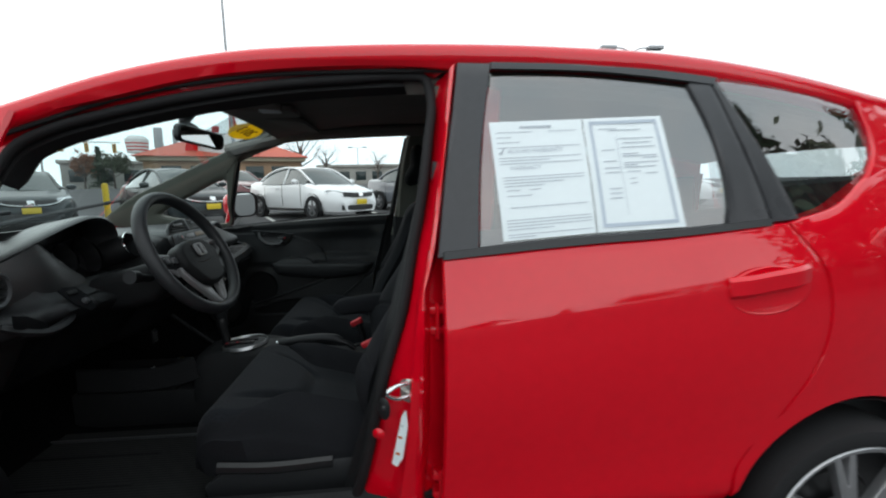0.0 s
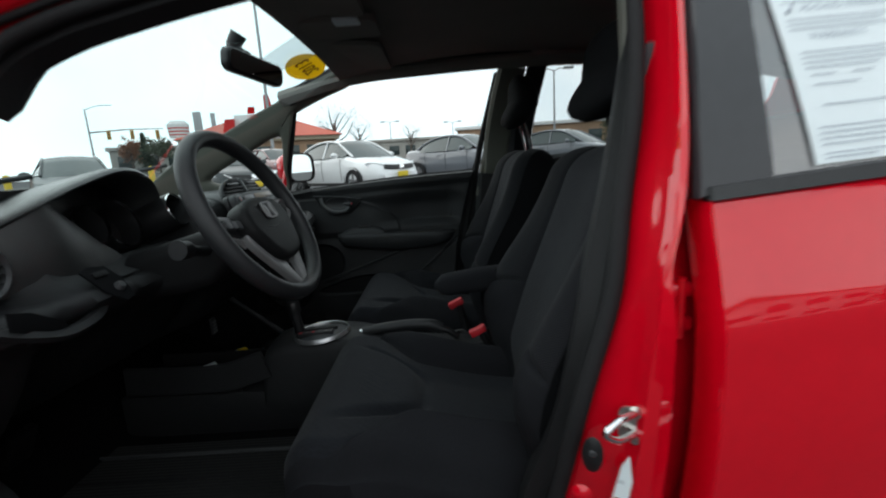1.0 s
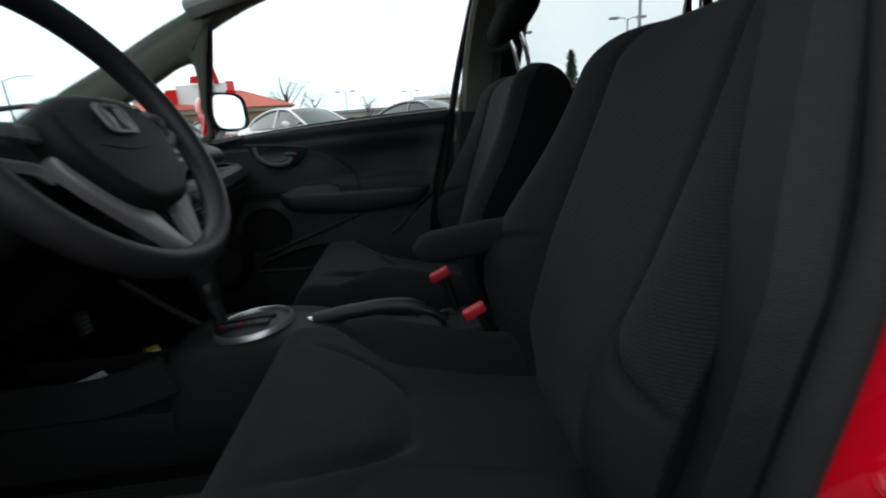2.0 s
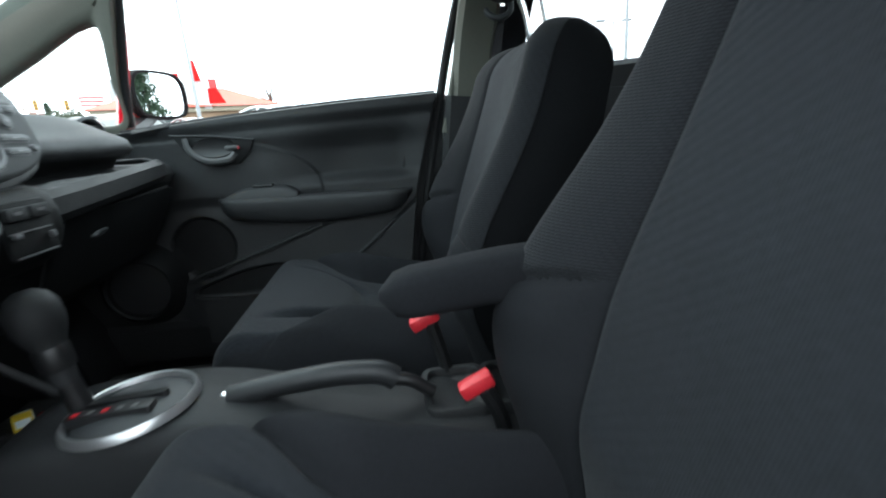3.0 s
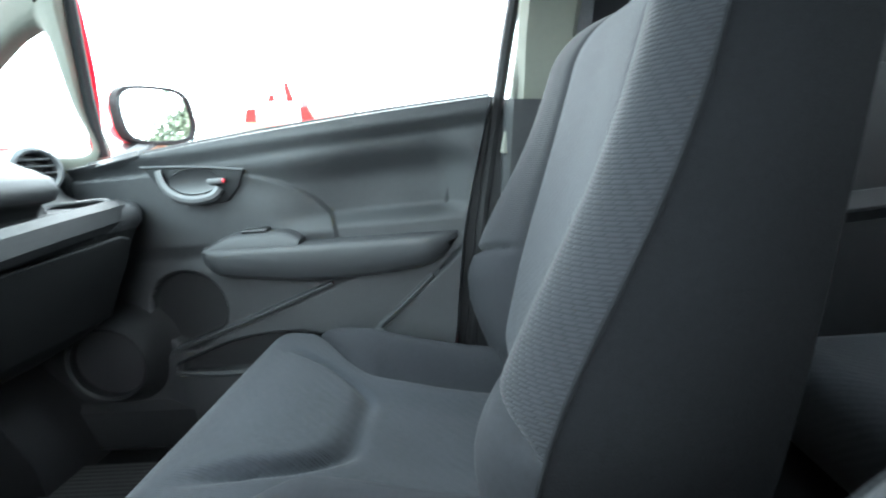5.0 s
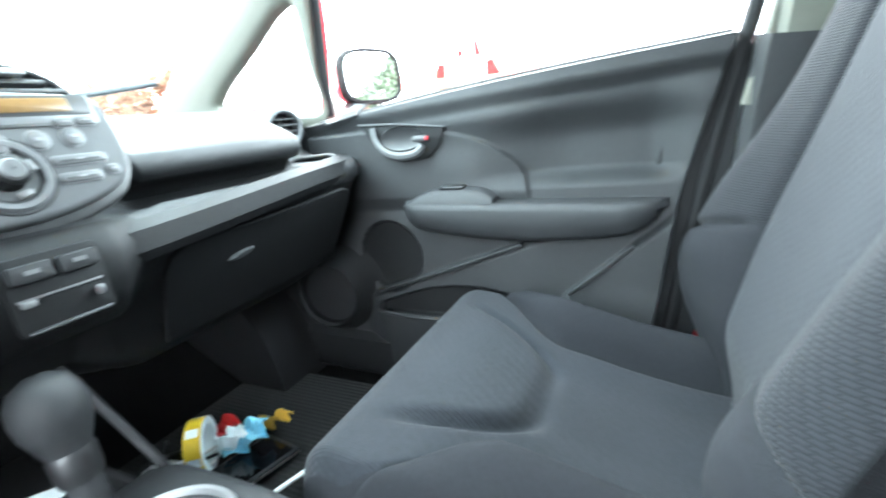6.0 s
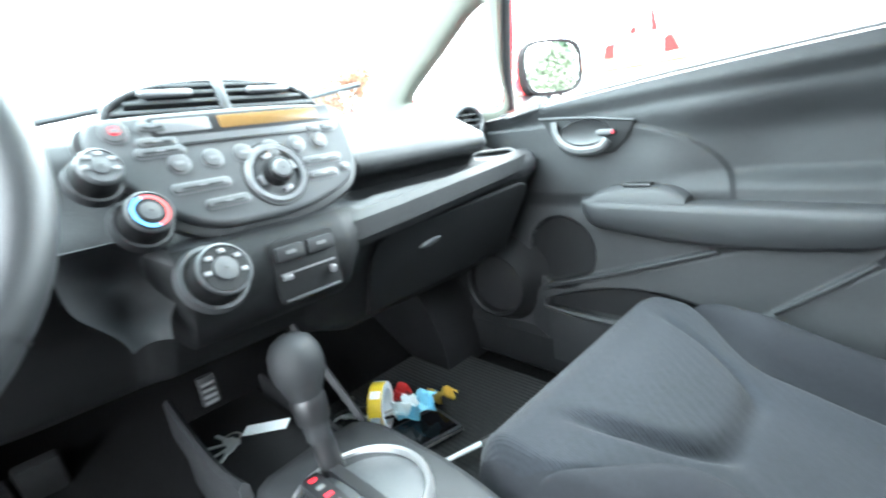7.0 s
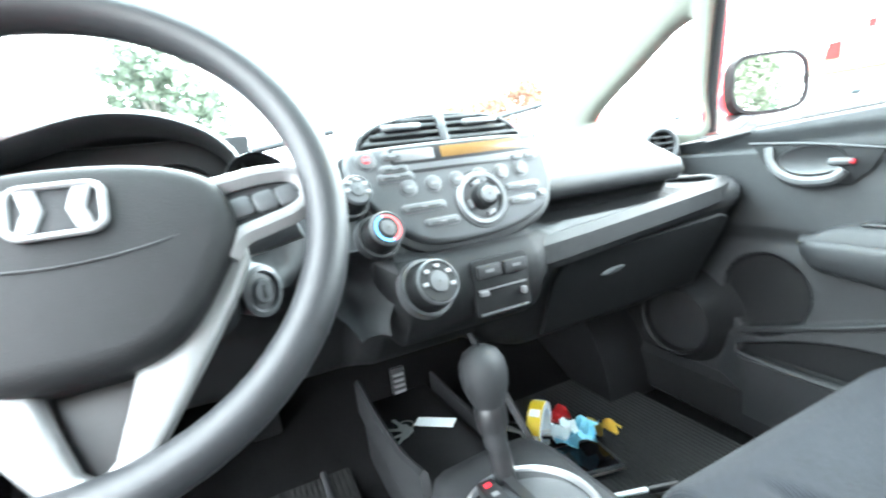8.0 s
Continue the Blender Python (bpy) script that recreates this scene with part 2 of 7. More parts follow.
def tube(pts, r, seg=10, n=0, cap=True):
    """A round bar along a curve; r: one radius, or one for each end."""
    c = crv(pts, n) if n else np.array(pts, float)
    r0, r1 = r if isinstance(r, tuple) else (r, r)
    t = np.gradient(c, axis=0)
    t /= np.linalg.norm(t, axis=1)[:, None]
    side = np.cross(t[0], (0.31, 0.2, 0.93))
    if np.linalg.norm(side) < 0.1:
        side = np.cross(t[0], (1, 0, 0))
    rings = []
    for i, p in enumerate(c):
        side = side - t[i] * np.dot(side, t[i])
        side /= np.linalg.norm(side)
        other = np.cross(t[i], side)
        rad = r0 + (r1 - r0) * i / (len(c) - 1)
        a = np.arange(seg) / seg * 2 * np.pi
        rings.append(p + rad * (np.cos(a)[:, None] * side + np.sin(a)[:, None] * other))
    return loft(rings, cap)


def ribbon(pts, up, w, h, n=24, bev=0.35):
    """A flat bar with rounded edges along a curve: w wide along up, h thick."""
    c = crv(pts, n)
    t = np.gradient(c, axis=0)
    t /= np.linalg.norm(t, axis=1)[:, None]
    up = np.array(up, float)
    e = bev * min(w, h)
    sec = [(w / 2, -h / 2 + e), (w / 2, h / 2 - e), (w / 2 - e, h / 2), (-w / 2 + e, h / 2), (-w / 2, h / 2 - e), (-w / 2, -h / 2 + e), (-w / 2 + e, -h / 2), (w / 2 - e, -h / 2)]
    rings = []
    for p, d in zip(c, t):
        a = up - d * np.dot(up, d)
        a /= np.linalg.norm(a)
        b = np.cross(d, a)
        rings.append([p + a * x + b * y for x, y in sec])
    return loft(rings)


def box(x0, x1, y0, y1, z0, z1, bev=0.004, seg=2):
    bm = bmesh.new()
    bmesh.ops.create_cube(bm, size=1, matrix=Matrix.LocRotScale(((x0 + x1) / 2, (y0 + y1) / 2, (z0 + z1) / 2), None, (abs(x1 - x0), abs(y1 - y0), abs(z1 - z0))))
    if bev:
        bmesh.ops.bevel(bm, geom=bm.edges[:], offset=bev, segments=seg, affect="EDGES", profile=0.5)
    return bm


def moved(bm, m):
    if isinstance(bm, tuple):
        v = [m @ Vector(p) for p in bm[0]]
        return v, bm[1]
    bm.transform(m)
    return bm


def lathe(profile, m=Matrix(), seg=32):
    """Turns (radius, height) pairs about the local z axis."""
    a = np.arange(seg) / seg * 2 * np.pi
    P = np.array([[(r * np.cos(q), r * np.sin(q), h) for q in a] for r, h in profile])
    return moved(loft(P, False), m)


def slab(outline, depth, m=Matrix(), bev=0.0, seg=2):
    """A plate from an outline in the local xy plane, depth thick towards +z."""
    bm = bmesh.new()
    vs = [bm.verts.new((*map(float, p), 0)) for p in outline]
    face = bm.faces.new(vs)
    ext = bmesh.ops.extrude_face_region(bm, geom=[face])
    top = [g for g in ext["geom"] if isinstance(g, bmesh.types.BMVert)]
    bmesh.ops.translate(bm, verts=top, vec=(0, 0, depth))
    bmesh.ops.recalc_face_normals(bm, faces=bm.faces)
    if bev:
        edge = [e for e in bm.edges if all(v in set(top) for v in e.verts)]
        bmesh.ops.bevel(bm, geom=edge, offset=bev, segments=seg, affect="EDGES", profile=0.5)
    bm.transform(m)
    return bm


def rounded(w, h, r, n=6):
    """The outline of a rounded rectangle about the origin."""
    out = []
    for cx, cy, a0 in ((w / 2 - r, h / 2 - r, 0), (-w / 2 + r, h / 2 - r, 90), (-w / 2 + r, -h / 2 + r, 180), (w / 2 - r, -h / 2 + r, 270)):
        out += [(cx + r * math.cos(radians(a0 + 90 * i / n)), cy + r * math.sin(radians(a0 + 90 * i / n))) for i in range(n + 1)]
    return out


def basis(at, right, up):
    """A matrix whose local x, y and z are right, up and their normal."""
    x = Vector(right).normalized()
    z = x.cross(Vector(up)).normalized()
    y = z.cross(x)
    m = Matrix((x, y, z)).transposed().to_4x4()
    m.translation = at
    return m


def coons(b, t, l, r, nu, nv):
    """Points of a sheet between four curves given in (x, z): bottom and top go rearwards, front and rear go up."""
    B, T, L, R = crv(b, nu), crv(t, nu), crv(l, nv), crv(r, nv)
    u, v = np.linspace(0, 1, nu)[:, None, None], np.linspace(0, 1, nv)[None, :, None]
    return (1 - v) * B[:, None] + v * T[:, None] + (1 - u) * L[None] + u * R[None] - ((1 - u) * (1 - v) * B[0] + u * (1 - v) * B[-1] + (1 - u) * v * T[0] + u * v * T[-1])


def hemmed(Q, fn, s, hem, inset=0.0):
    """Lays (x, z) points on a skin |y| = fn(x, z) on side s, and turns the rim in by hem."""
    Q = np.pad(Q, ((2, 2), (2, 2), (0, 0)), mode="edge")
    n, m = Q.shape[:2]
    Y = fn(Q[..., 0], Q[..., 1]) - inset
    i, j = np.meshgrid(np.arange(n), np.arange(m), indexing="ij")
    ring = np.minimum(np.minimum(i, n - 1 - i), np.minimum(j, m - 1 - j))
    Y = Y - np.where(ring == 0, hem, 0) - np.where(ring == 1, 0.004, 0)
    mid = Q[2:-2, 2:-2].mean((0, 1))
    way = mid - Q
    way = way / np.maximum(np.linalg.norm(way, axis=-1, keepdims=True), 1e-6)
    Q = Q + way * np.where(ring == 2, 0.003, 0)[..., None]
    return grid(np.stack([Q[..., 0], s * Y, Q[..., 1]], -1))


def lettering(name, body, size, m, mat, parent, depth=0.0004, align="CENTER"):
    """Raised letters in the built-in font."""
    c = bpy.data.curves.new(name, "FONT")
    c.body, c.size, c.extrude, c.align_x, c.align_y, c.resolution_u = body, size, depth, align, "CENTER", 3
    tmp = bpy.data.objects.new(name, c)
    scene.collection.objects.link(tmp)
    me = bpy.data.meshes.new_from_object(tmp.evaluated_get(bpy.context.evaluated_depsgraph_get()))
    bpy.data.objects.remove(tmp)
    me.transform(m)
    me.materials.clear()
    me.materials.append(mat)
    ob = new(name, me)
    ob.parent = parent
    return ob


# ---- ground ----
def ground_z(x, y):
    """The lot climbs gently away from the passenger side of the car."""
    return 0.034 * np.clip(y - 1.5, 0, 45) * sm(0.5, 4.0, y)


def make_ground():
    a = np.r_[-900, -300, -120, -60, np.arange(-40, 61, 2.0), 90, 150, 300, 900]
    X, Y = np.meshgrid(a, a, indexing="ij")
    ob = part("ground", grid(np.stack([X, Y, ground_z(X, Y)], -1)), ASPHALT, None)
    tagged(ob, "dark grey asphalt of a car park, gently sloping", "ground", kind="structure")


make_ground()


# ---- red hatchback: outer skin ----
def skin(x, z):
    """Half width of the body at x (rearwards) and height z."""
    x, z = np.asarray(x, float), np.asarray(z, float)
    up = 0.19 * (np.clip(z - 1.0, 0, 1) / 0.42) ** 1.15
    crease = 0.838 + 0.14 * np.clip(x, -1.2, 1.0)
    over = np.clip(z - crease, 0, None)
    slope = 0.14 + 0.13 * sm(-0.45, -0.05, x)
    lean = slope * (np.sqrt(over**2 + 0.003**2) - 0.003)
    under = np.clip(crease - z, 0, None)
    low = 0.827 - lean + 0.004 * sm(0, 0.10, under) - 0.030 * sm(0.12, 0.50, under) - 0.03 * sm(0.42, 0.34, z)
    belt = 0.827 - slope * np.clip(1.0 - crease, 0, None)
    flare = 0.012 * bump2(x, z, 1.02, 0.42, 0.34, 0.30)
    taper = 0.13 * (np.clip(x - 0.55, 0, 2) / 1.0) ** 2 + 0.16 * (np.clip(-1.45 - x, 0, 2) / 0.9) ** 2
    return np.where(z > 1.0, belt - up, low) - taper + flare


RAIL = [(-1.85, 0.985), (-1.35, 1.19), (-0.95, 1.362), (-0.74, 1.437), (-0.49, 1.486), (-0.22, 1.507), (0.05, 1.511), (0.34, 1.500), (0.64, 1.474), (0.92, 1.425), (1.19, 1.365), (1.50, 1.30)]
BELT = [(-1.75, 0.93), (-1.0, 0.945), (0.0, 1.0), (0.27, 1.021), (0.53, 1.037), (0.82, 1.063), (0.95, 1.098), (1.05, 1.15)]

car = thing("hatchback_car", "red hatchback with its driver's door open, parked on asphalt", "car")


def arch_line(cx, r, a0, a1, n):
    a = np.radians(np.linspace(a0, a1, n))
    return [(cx + r * math.cos(q), 0.30 + r * math.sin(q)) for q in a]


def body_side(s, near):
    fn = skin
    word = "driver's side" if near else "passenger side"
    # rear door
    lead = [(-0.010, 0.36), (0.002, 0.62), (0.006, 0.84), (0.006, 0.996)] if near else [(-0.075, 0.36), (-0.055, 0.65), (-0.02, 0.90), (0.004, 0.996)]
    Q = coons([lead[0], (0.25, 0.345), (0.695, 0.372)], [lead[-1], (0.27, 1.018), (0.53, 1.034), (0.80, 1.060)], lead, [(0.695, 0.372), (0.701, 0.46), (0.80, 0.60), (0.885, 0.75), (0.885, 0.93), (0.80, 1.060)], 40, 34)
    door = part("rear_door", hemmed(Q, fn, s, 0.06), RED, car, "glossy red rear door")
    if near:
        # pull handle with its hollow
        def on(x, z, d=0.0):
            return (x, s * (float(fn(x, z)) + d), z)
        part("handle_cup", moved(lathe([(0.001, 0.001), (0.062, 0.001), (0.070, 0.003), (0.074, 0.0005)], Matrix.Diagonal((1.36, 0.76, 1, 1)), 40), basis(on(0.729, 0.914, 0.0025), (1, 0, 0.06), (0, 0, 1))), RED, door)
        c = [on(0.636, 0.921, 0.001), on(0.660, 0.925, 0.010), on(0.73, 0.935, 0.014), on(0.800, 0.944, 0.011), on(0.826, 0.947, 0.001)]
        part("handle", ribbon(c, (0, 0, 1), 0.048, 0.016, 28, 0.5), RED, door, "red pull handle")
        for z in (0.852, 0.44):
            part("hinge", box(-0.026, 0.012, s * 0.716, s * 0.752, z + 0.014, z + 0.034, 0.006), RED, door)
            part("hinge", box(-0.026, 0.012, s * 0.716, s * 0.752, z - 0.034, z - 0.014, 0.006), RED, door)
            part("hinge_pin", tube([(-0.006, s * 0.750, z - 0.042), (-0.006, s * 0.750, z + 0.042)], 0.006, 10), RED, door)
    # front door, closed on the far side
    F_FRONT = [(-1.22, 0.36), (-1.17, 0.62), (-1.12, 0.80), (-1.04, 0.942)]
    if not near:
        Q = coons([(-1.22, 0.36), (-0.6, 0.345), (-0.083, 0.36)], [(-1.04, 0.942), (-0.5, 0.972), (-0.004, 0.996)], F_FRONT, [(-0.083, 0.36), (-0.063, 0.65), (-0.028, 0.90), (-0.004, 0.996)], 40, 30)
        part("front_door_skin", hemmed(Q, fn, s, 0.04), RED, car)
    # front wing
    arch = arch_line(-1.48, 0.345, 20, 160, 9)
    Q = coons([*arch[::-1]], [(-2.15, 0.80), (-1.85, 0.905), (-1.5, 0.93), (-1.05, 0.942)],
              [arch[-1], (-2.0, 0.60), (-2.15, 0.80)], [arch[0], (-1.15, 0.62), (-1.13, 0.80), (-1.05, 0.942)], 34, 16)
    part("front_wing", hemmed(Q, fn, s, 0.05), RED, car)
    # rear wing with its arch
    arch = arch_line(1.022, 0.326, 165, 15, 13)
    Q = coons(arch, [(0.804, 1.060), (0.95, 1.098), (1.05, 1.16), (1.20, 1.20), (1.52, 1.20)],
              [arch[0], (0.7045, 0.46), (0.804, 0.60), (0.889, 0.75), (0.889, 0.93), (0.804, 1.060)], [arch[-1], (1.50, 0.60), (1.56, 0.90), (1.52, 1.20)], 40, 26)
    wing = part("rear_wing", hemmed(Q, fn, s, 0.05), RED, car, "red rear wing with a rolled wheel arch")
    if near:
        lid = moved(slab([(0.062 * math.cos(a) * (1 + 0.1 * math.cos(4 * a)), 0.066 * math.sin(a)) for a in np.linspace(0, 2 * np.pi, 28)[:-1]], 0.004, bev=0.0015), basis((1.06, s * (float(fn(1.06, 1.0)) + 0.001), 0.985), (1, 0, 0), (0, 0, 1)))
        part("fuel_lid", lid, RED, wing)
    # roof rail, from the windscreen's foot to the tail
    C = [(x, s * (float(fn(x, z)) - (0.028 if near else 0.008)), z - (0.022 if near else 0.010)) for x, z in RAIL if near or x > -0.7]
    part("roof_rail", tube(C, (0.026, 0.038) if near else (0.016, 0.030), 12, 70), RED, car, "red roof rail")
    if not near:
        low = [(-1.66, 0.975), (-1.50, 1.085), (-1.25, 1.195), (-1.03, 1.290), (-0.80, 1.375), (-0.68, 1.412)]
        part("screen_pillar", ribbon([(x, 0.735 - 0.36 * (z - 0.97) + 0.065, z) for x, z in low], (0, 0, 1), 0.045, 0.02, 30), RED, car, "red windscreen pillar")
    # black window surround of the rear door and the panes
    def strip(b, t, l, r, nu=8, nv=12, name="window_frame", mat=SATIN, inset=0.004, hem=0.02):
        return part(name, hemmed(coons(b, t, l, r, nu, nv), fn, s, hem, inset), mat, car)
    strip([(-0.004, 1.0), (0.085, 1.010)], [(0.068, 1.464), (0.150, 1.464)], [(-0.004, 1.0), (0.024, 1.2), (0.046, 1.327), (0.068, 1.464)], [(0.085, 1.010), (0.102, 1.2), (0.150, 1.462)])
    strip([(0.149, 1.446), (0.40, 1.437), (0.646, 1.408), (0.715, 1.398)], [(0.151, 1.464), (0.40, 1.455), (0.656, 1.428), (0.725, 1.417)], [(0.149, 1.446), (0.151, 1.464)], [(0.715, 1.398), (0.725, 1.417)], 16, 4, inset=0.002)
    strip([(0.655, 1.045), (0.76, 1.057)], [(0.645, 1.402), (0.700, 1.420)], [(0.655, 1.045), (0.675, 1.14), (0.672, 1.28), (0.645, 1.402)], [(0.76, 1.057), (0.735, 1.25), (0.700, 1.420)])
    strip([(0.764, 1.060), (0.832, 1.066)], [(0.705, 1.418), (0.718, 1.412)], [(0.764, 1.060), (0.739, 1.25), (0.705, 1.418)], [(0.832, 1.066), (0.78, 1.25), (0.718, 1.412)])
    strip([(0.006, 0.998), (0.27, 1.020), (0.53, 1.036), (0.76, 1.056)], [(0.006, 1.014), (0.27, 1.038), (0.53, 1.052), (0.76, 1.070)], [(0.006, 0.998), (0.006, 1.014)], [(0.76, 1.056), (0.76, 1.070)], 20, 4, "belt_trim", BLACK, -0.004)
    strip([(0.088, 1.016), (0.40, 1.036), (0.655, 1.046)], [(0.148, 1.452), (0.40, 1.443), (0.646, 1.412)], [(0.088, 1.016), (0.104, 1.2), (0.148, 1.452)], [(0.655, 1.046), (0.672, 1.14), (0.670, 1.28), (0.646, 1.412)], 16, 14, "rear_door_glass", PRIVACY, 0.014, 0.0)
    strip([(0.830, 1.068), (0.92, 1.088), (1.02, 1.135)], [(0.722, 1.420), (0.90, 1.395), (1.10, 1.345)], [(0.830, 1.068), (0.78, 1.25), (0.722, 1.420)], [(1.02, 1.135), (1.10, 1.22), (1.10, 1.345)], 16, 12, "quarter_glass", PRIVACY, 0.012, 0.0)
    strip([(1.10, 1.20), (1.30, 1.20), (1.52, 1.20)], [(1.11, 1.36), (1.30, 1.325), (1.50, 1.285)], [(1.03, 1.14), (1.10, 1.22), (1.11, 1.36)], [(1.52, 1.20), (1.50, 1.285)], 10, 8, "rear_pillar", RED, 0.002)
    # sill
    part("sill", ribbon([(-1.2, s * 0.775, 0.30), (-0.2, s * 0.785, 0.29), (0.66, s * 0.775, 0.30)], (0, 0, 1), 0.13, 0.09, 20), RED, car)
    # small fixed pane and its post ahead of the front door
    P0, P1 = (-1.04, s * 0.765, 0.965), (-0.925, s * 0.662, 1.335)
    part("division_post", ribbon([P0, (-0.99, s * 0.735, 1.12), P1], (1, 0, 0), 0.03, 0.02, 16), RED, car)
    part("front_quarter_glass", ([(-1.05, s * 0.765, 0.965), (-0.94, s * 0.665, 1.325), (-1.50, s * 0.742, 1.09), (-1.62, s * 0.765, 0.965)], [(0, 1, 2, 3)]), GLASS, car)
    if not near:
        up = [(-0.925, 1.335), (-0.75, 1.405), (-0.5, 1.455), (-0.22, 1.475), (0.07, 1.470)]
        part("door_frame_trim", ribbon([(x, s * (float(fn(x, z)) - 0.034), z + 0.010) for x, z in up], (0, -0.35, 1), 0.058, 0.016, 24), RUBBER, car, "black rubber edged door frame")
        part("door_window_frame", ribbon([(x, s * (float(fn(x, z)) + 0.002), z) for x, z in up], (0, 0, 1), 0.03, 0.02, 24), BLACK, car)
        strip([(-1.03, 0.955), (-0.5, 0.985), (-0.015, 1.008)], [(-0.93, 1.325), (-0.5, 1.445), (0.055, 1.465)], [(-1.03, 0.955), (-0.98, 1.15), (-0.93, 1.325)], [(-0.015, 1.008), (0.01, 1.2), (0.055, 1.465)], 16, 12, "front_door_glass", GLASS, 0.014, 0.0)
        part("door_pillar_film", ribbon([(-0.03, s * 0.797, 1.005), (-0.005, s * 0.73, 1.2), (0.045, s * 0.61, 1.465)], (1, 0, 0), 0.05, 0.016, 12), SATIN, car)


body_side(-1, True)
body_side(1, False)

# roof skin, tailgate, bonnet and bumpers
st = crv([(-0.69, 1.449)] + [p for p in RAIL if p[0] > -0.6], 30)
half = np.linspace(-1, 1, 21)
R = np.array([[(x, v * (float(skin(x, z)) - 0.02), z - 0.004 + 0.030 * (1 - v * v)) for v in half] for x, z in st])
part("roof", grid(R), RED, car, "red roof skin")
part("headliner", grid(np.array([[(x, v * (float(skin(x, z)) - 0.03), z - 0.05 + 0.022 * (1 - v * v)) for v in half] for x, z in st])), LINER, car, "grey cloth roof lining")
end_x, end_z = st[-1]
R = np.array([[(x + 0.05 * (1 - v * v), v * w, z) for v in half] for x, z, w in ((end_x, 1.30, 0.52), (1.58, 1.12, 0.58), (1.64, 0.98, 0.62), (1.66, 0.75, 0.64), (1.63, 0.45, 0.62))])
part("tailgate_glass", grid(R[:3]), PRIVACY, car)
part("tailgate", grid(R[2:]), RED, car)
part("rear_spoiler", ribbon([(1.27, -0.515, 1.366), (1.40, -0.37, 1.402), (1.47, -0.16, 1.412), (1.48, 0, 1.414), (1.47, 0.16, 1.412), (1.40, 0.37, 1.402), (1.27, 0.515, 1.366)], (1, 0, -0.15), 0.20, 0.040, 24, 0.5), RED, car, "red roof spoiler")
part("roof_aerial", tube([(1.18, -0.30, 1.375), (1.20, -0.30, 1.395), (1.22, -0.30, 1.43)], (0.008, 0.003), 8), BLACK, car, "short black roof aerial")
prof = crv([(-1.80, 0.975), (-2.05, 0.93), (-2.30, 0.83), (-2.46, 0.70), (-2.50, 0.50), (-2.44, 0.30)], 18)
part("bonnet", grid(np.array([[(x + 0.22 * abs(v) ** 2.5 * (z < 0.95), v * min(0.70, 0.76 + 0.06 * (x + 1.8)), z + 0.02 * (1 - v * v)) for v in half] for x, z in prof])), RED, car, "red bonnet and nose")
prof = crv([(1.60, 0.62), (1.70, 0.55), (1.70, 0.40), (1.62, 0.28)], 8)
part("rear_bumper", grid(np.array([[(x - 0.30 * abs(v) ** 4, v * 0.70, z) for v in half] for x, z in prof])), RED, car)
part("underbody", box(-2.2, 1.5, -0.70, 0.70, 0.20, 0.25, 0.01), RUBBER, car)

# windscreen, its tint patch and the wiper
def screen(v, u):
    """A point of the windscreen: v across from -1 to 1, u from the top down."""
    a = abs(v)
    return Vector((-0.665 - 0.045 * a * a - 1.10 * u + 0.03 * math.sin(u * 3.14), v * (0.550 + 0.130 * u), 1.462 - 0.055 * a * a - 0.475 * u + 0.05 * u * (1 - u)))
part("windscreen", grid(np.array([[screen(v, u) for v in np.linspace(-1, 1, 25)] for u in np.linspace(0, 1, 13)])), SCREENGLASS, car)
FRIT = pane("shade_band_film", (0.72, 0.76, 0.77), 0.05)
fr = []
for u in np.linspace(0.0, 0.17, 6):
    fr.append([screen(0.26 + v * 0.20 * (1 - 2.0 * u), u) + Vector((0.004, 0, -0.008)) for v in np.linspace(-1, 1, 9)])
part("shade_patch", grid(np.array(fr)), FRIT, car, "grey dotted film behind the rear-view mirror")
for y0, y1, up in ((0.05, 0.66, 1.0), (-0.55, 0.0, 0.5)):
    part("wiper", tube([(-1.72, y0, 1.015), (-1.60, (y0 + y1) / 2, 1.04 + 0.03 * up), (-1.50, y1, 1.065 + 0.05 * up)], (0.012, 0.008), 8, 10), BLACK, car)
part("scuttle", ribbon([(-1.80, -0.68, 0.965), (-1.86, 0, 0.985), (-1.80, 0.68, 0.965)], (1, 0, 0), 0.16, 0.02, 20), BLACK, car)

# driver's door opening: red flange, rubber seal, jamb
SEAL = [(-1.18, 0.449), (-1.12, 0.719), (-1.055, 0.96), (-1.018, 1.10), (-0.997, 1.20), (-0.965, 1.268), (-0.905, 1.304), (-0.80, 1.338), (-0.667, 1.371), (-0.53, 1.397), (-0.367, 1.420), (-0.208, 1.435), (-0.07, 1.443), (-0.012, 1.436), (-0.002, 1.4), (-0.014, 1.256), (-0.034, 1.128), (-0.062, 0.996), (-0.086, 0.874), (-0.132, 0.727), (-0.16, 0.605), (-0.197, 0.45), (-0.247, 0.32)]


def seal_depth(x, z):
    """How far the seal sits in from the outer skin."""
    return 0.070 + 0.022 * sm(1.20, 1.0, z) * sm(-0.6, -0.4, x)


sealed = [(x, -(float(skin(x, z) - seal_depth(x, z))), z) for x, z in SEAL]
part("door_seal", tube(sealed, 0.0125, 10, 140), RUBBER, car, "black rubber door seal")
outer = crv([(x, -(float(skin(x, z)) - 0.012), z) for x, z in [(-1.50, 1.12), (-0.98, 1.335), (-0.836, 1.372), (-0.609, 1.437), (-0.356, 1.468), (-0.10, 1.474), (0.068, 1.468)]], 40)
inner = crv([(x, -(float(skin(x, z)) - 0.076), z) for x, z in [(-1.05, 1.05), (-0.990, 1.262), (-0.905, 1.316), (-0.80, 1.350), (-0.667, 1.382), (-0.367, 1.430), (-0.07, 1.453), (0.015, 1.442)]], 40)
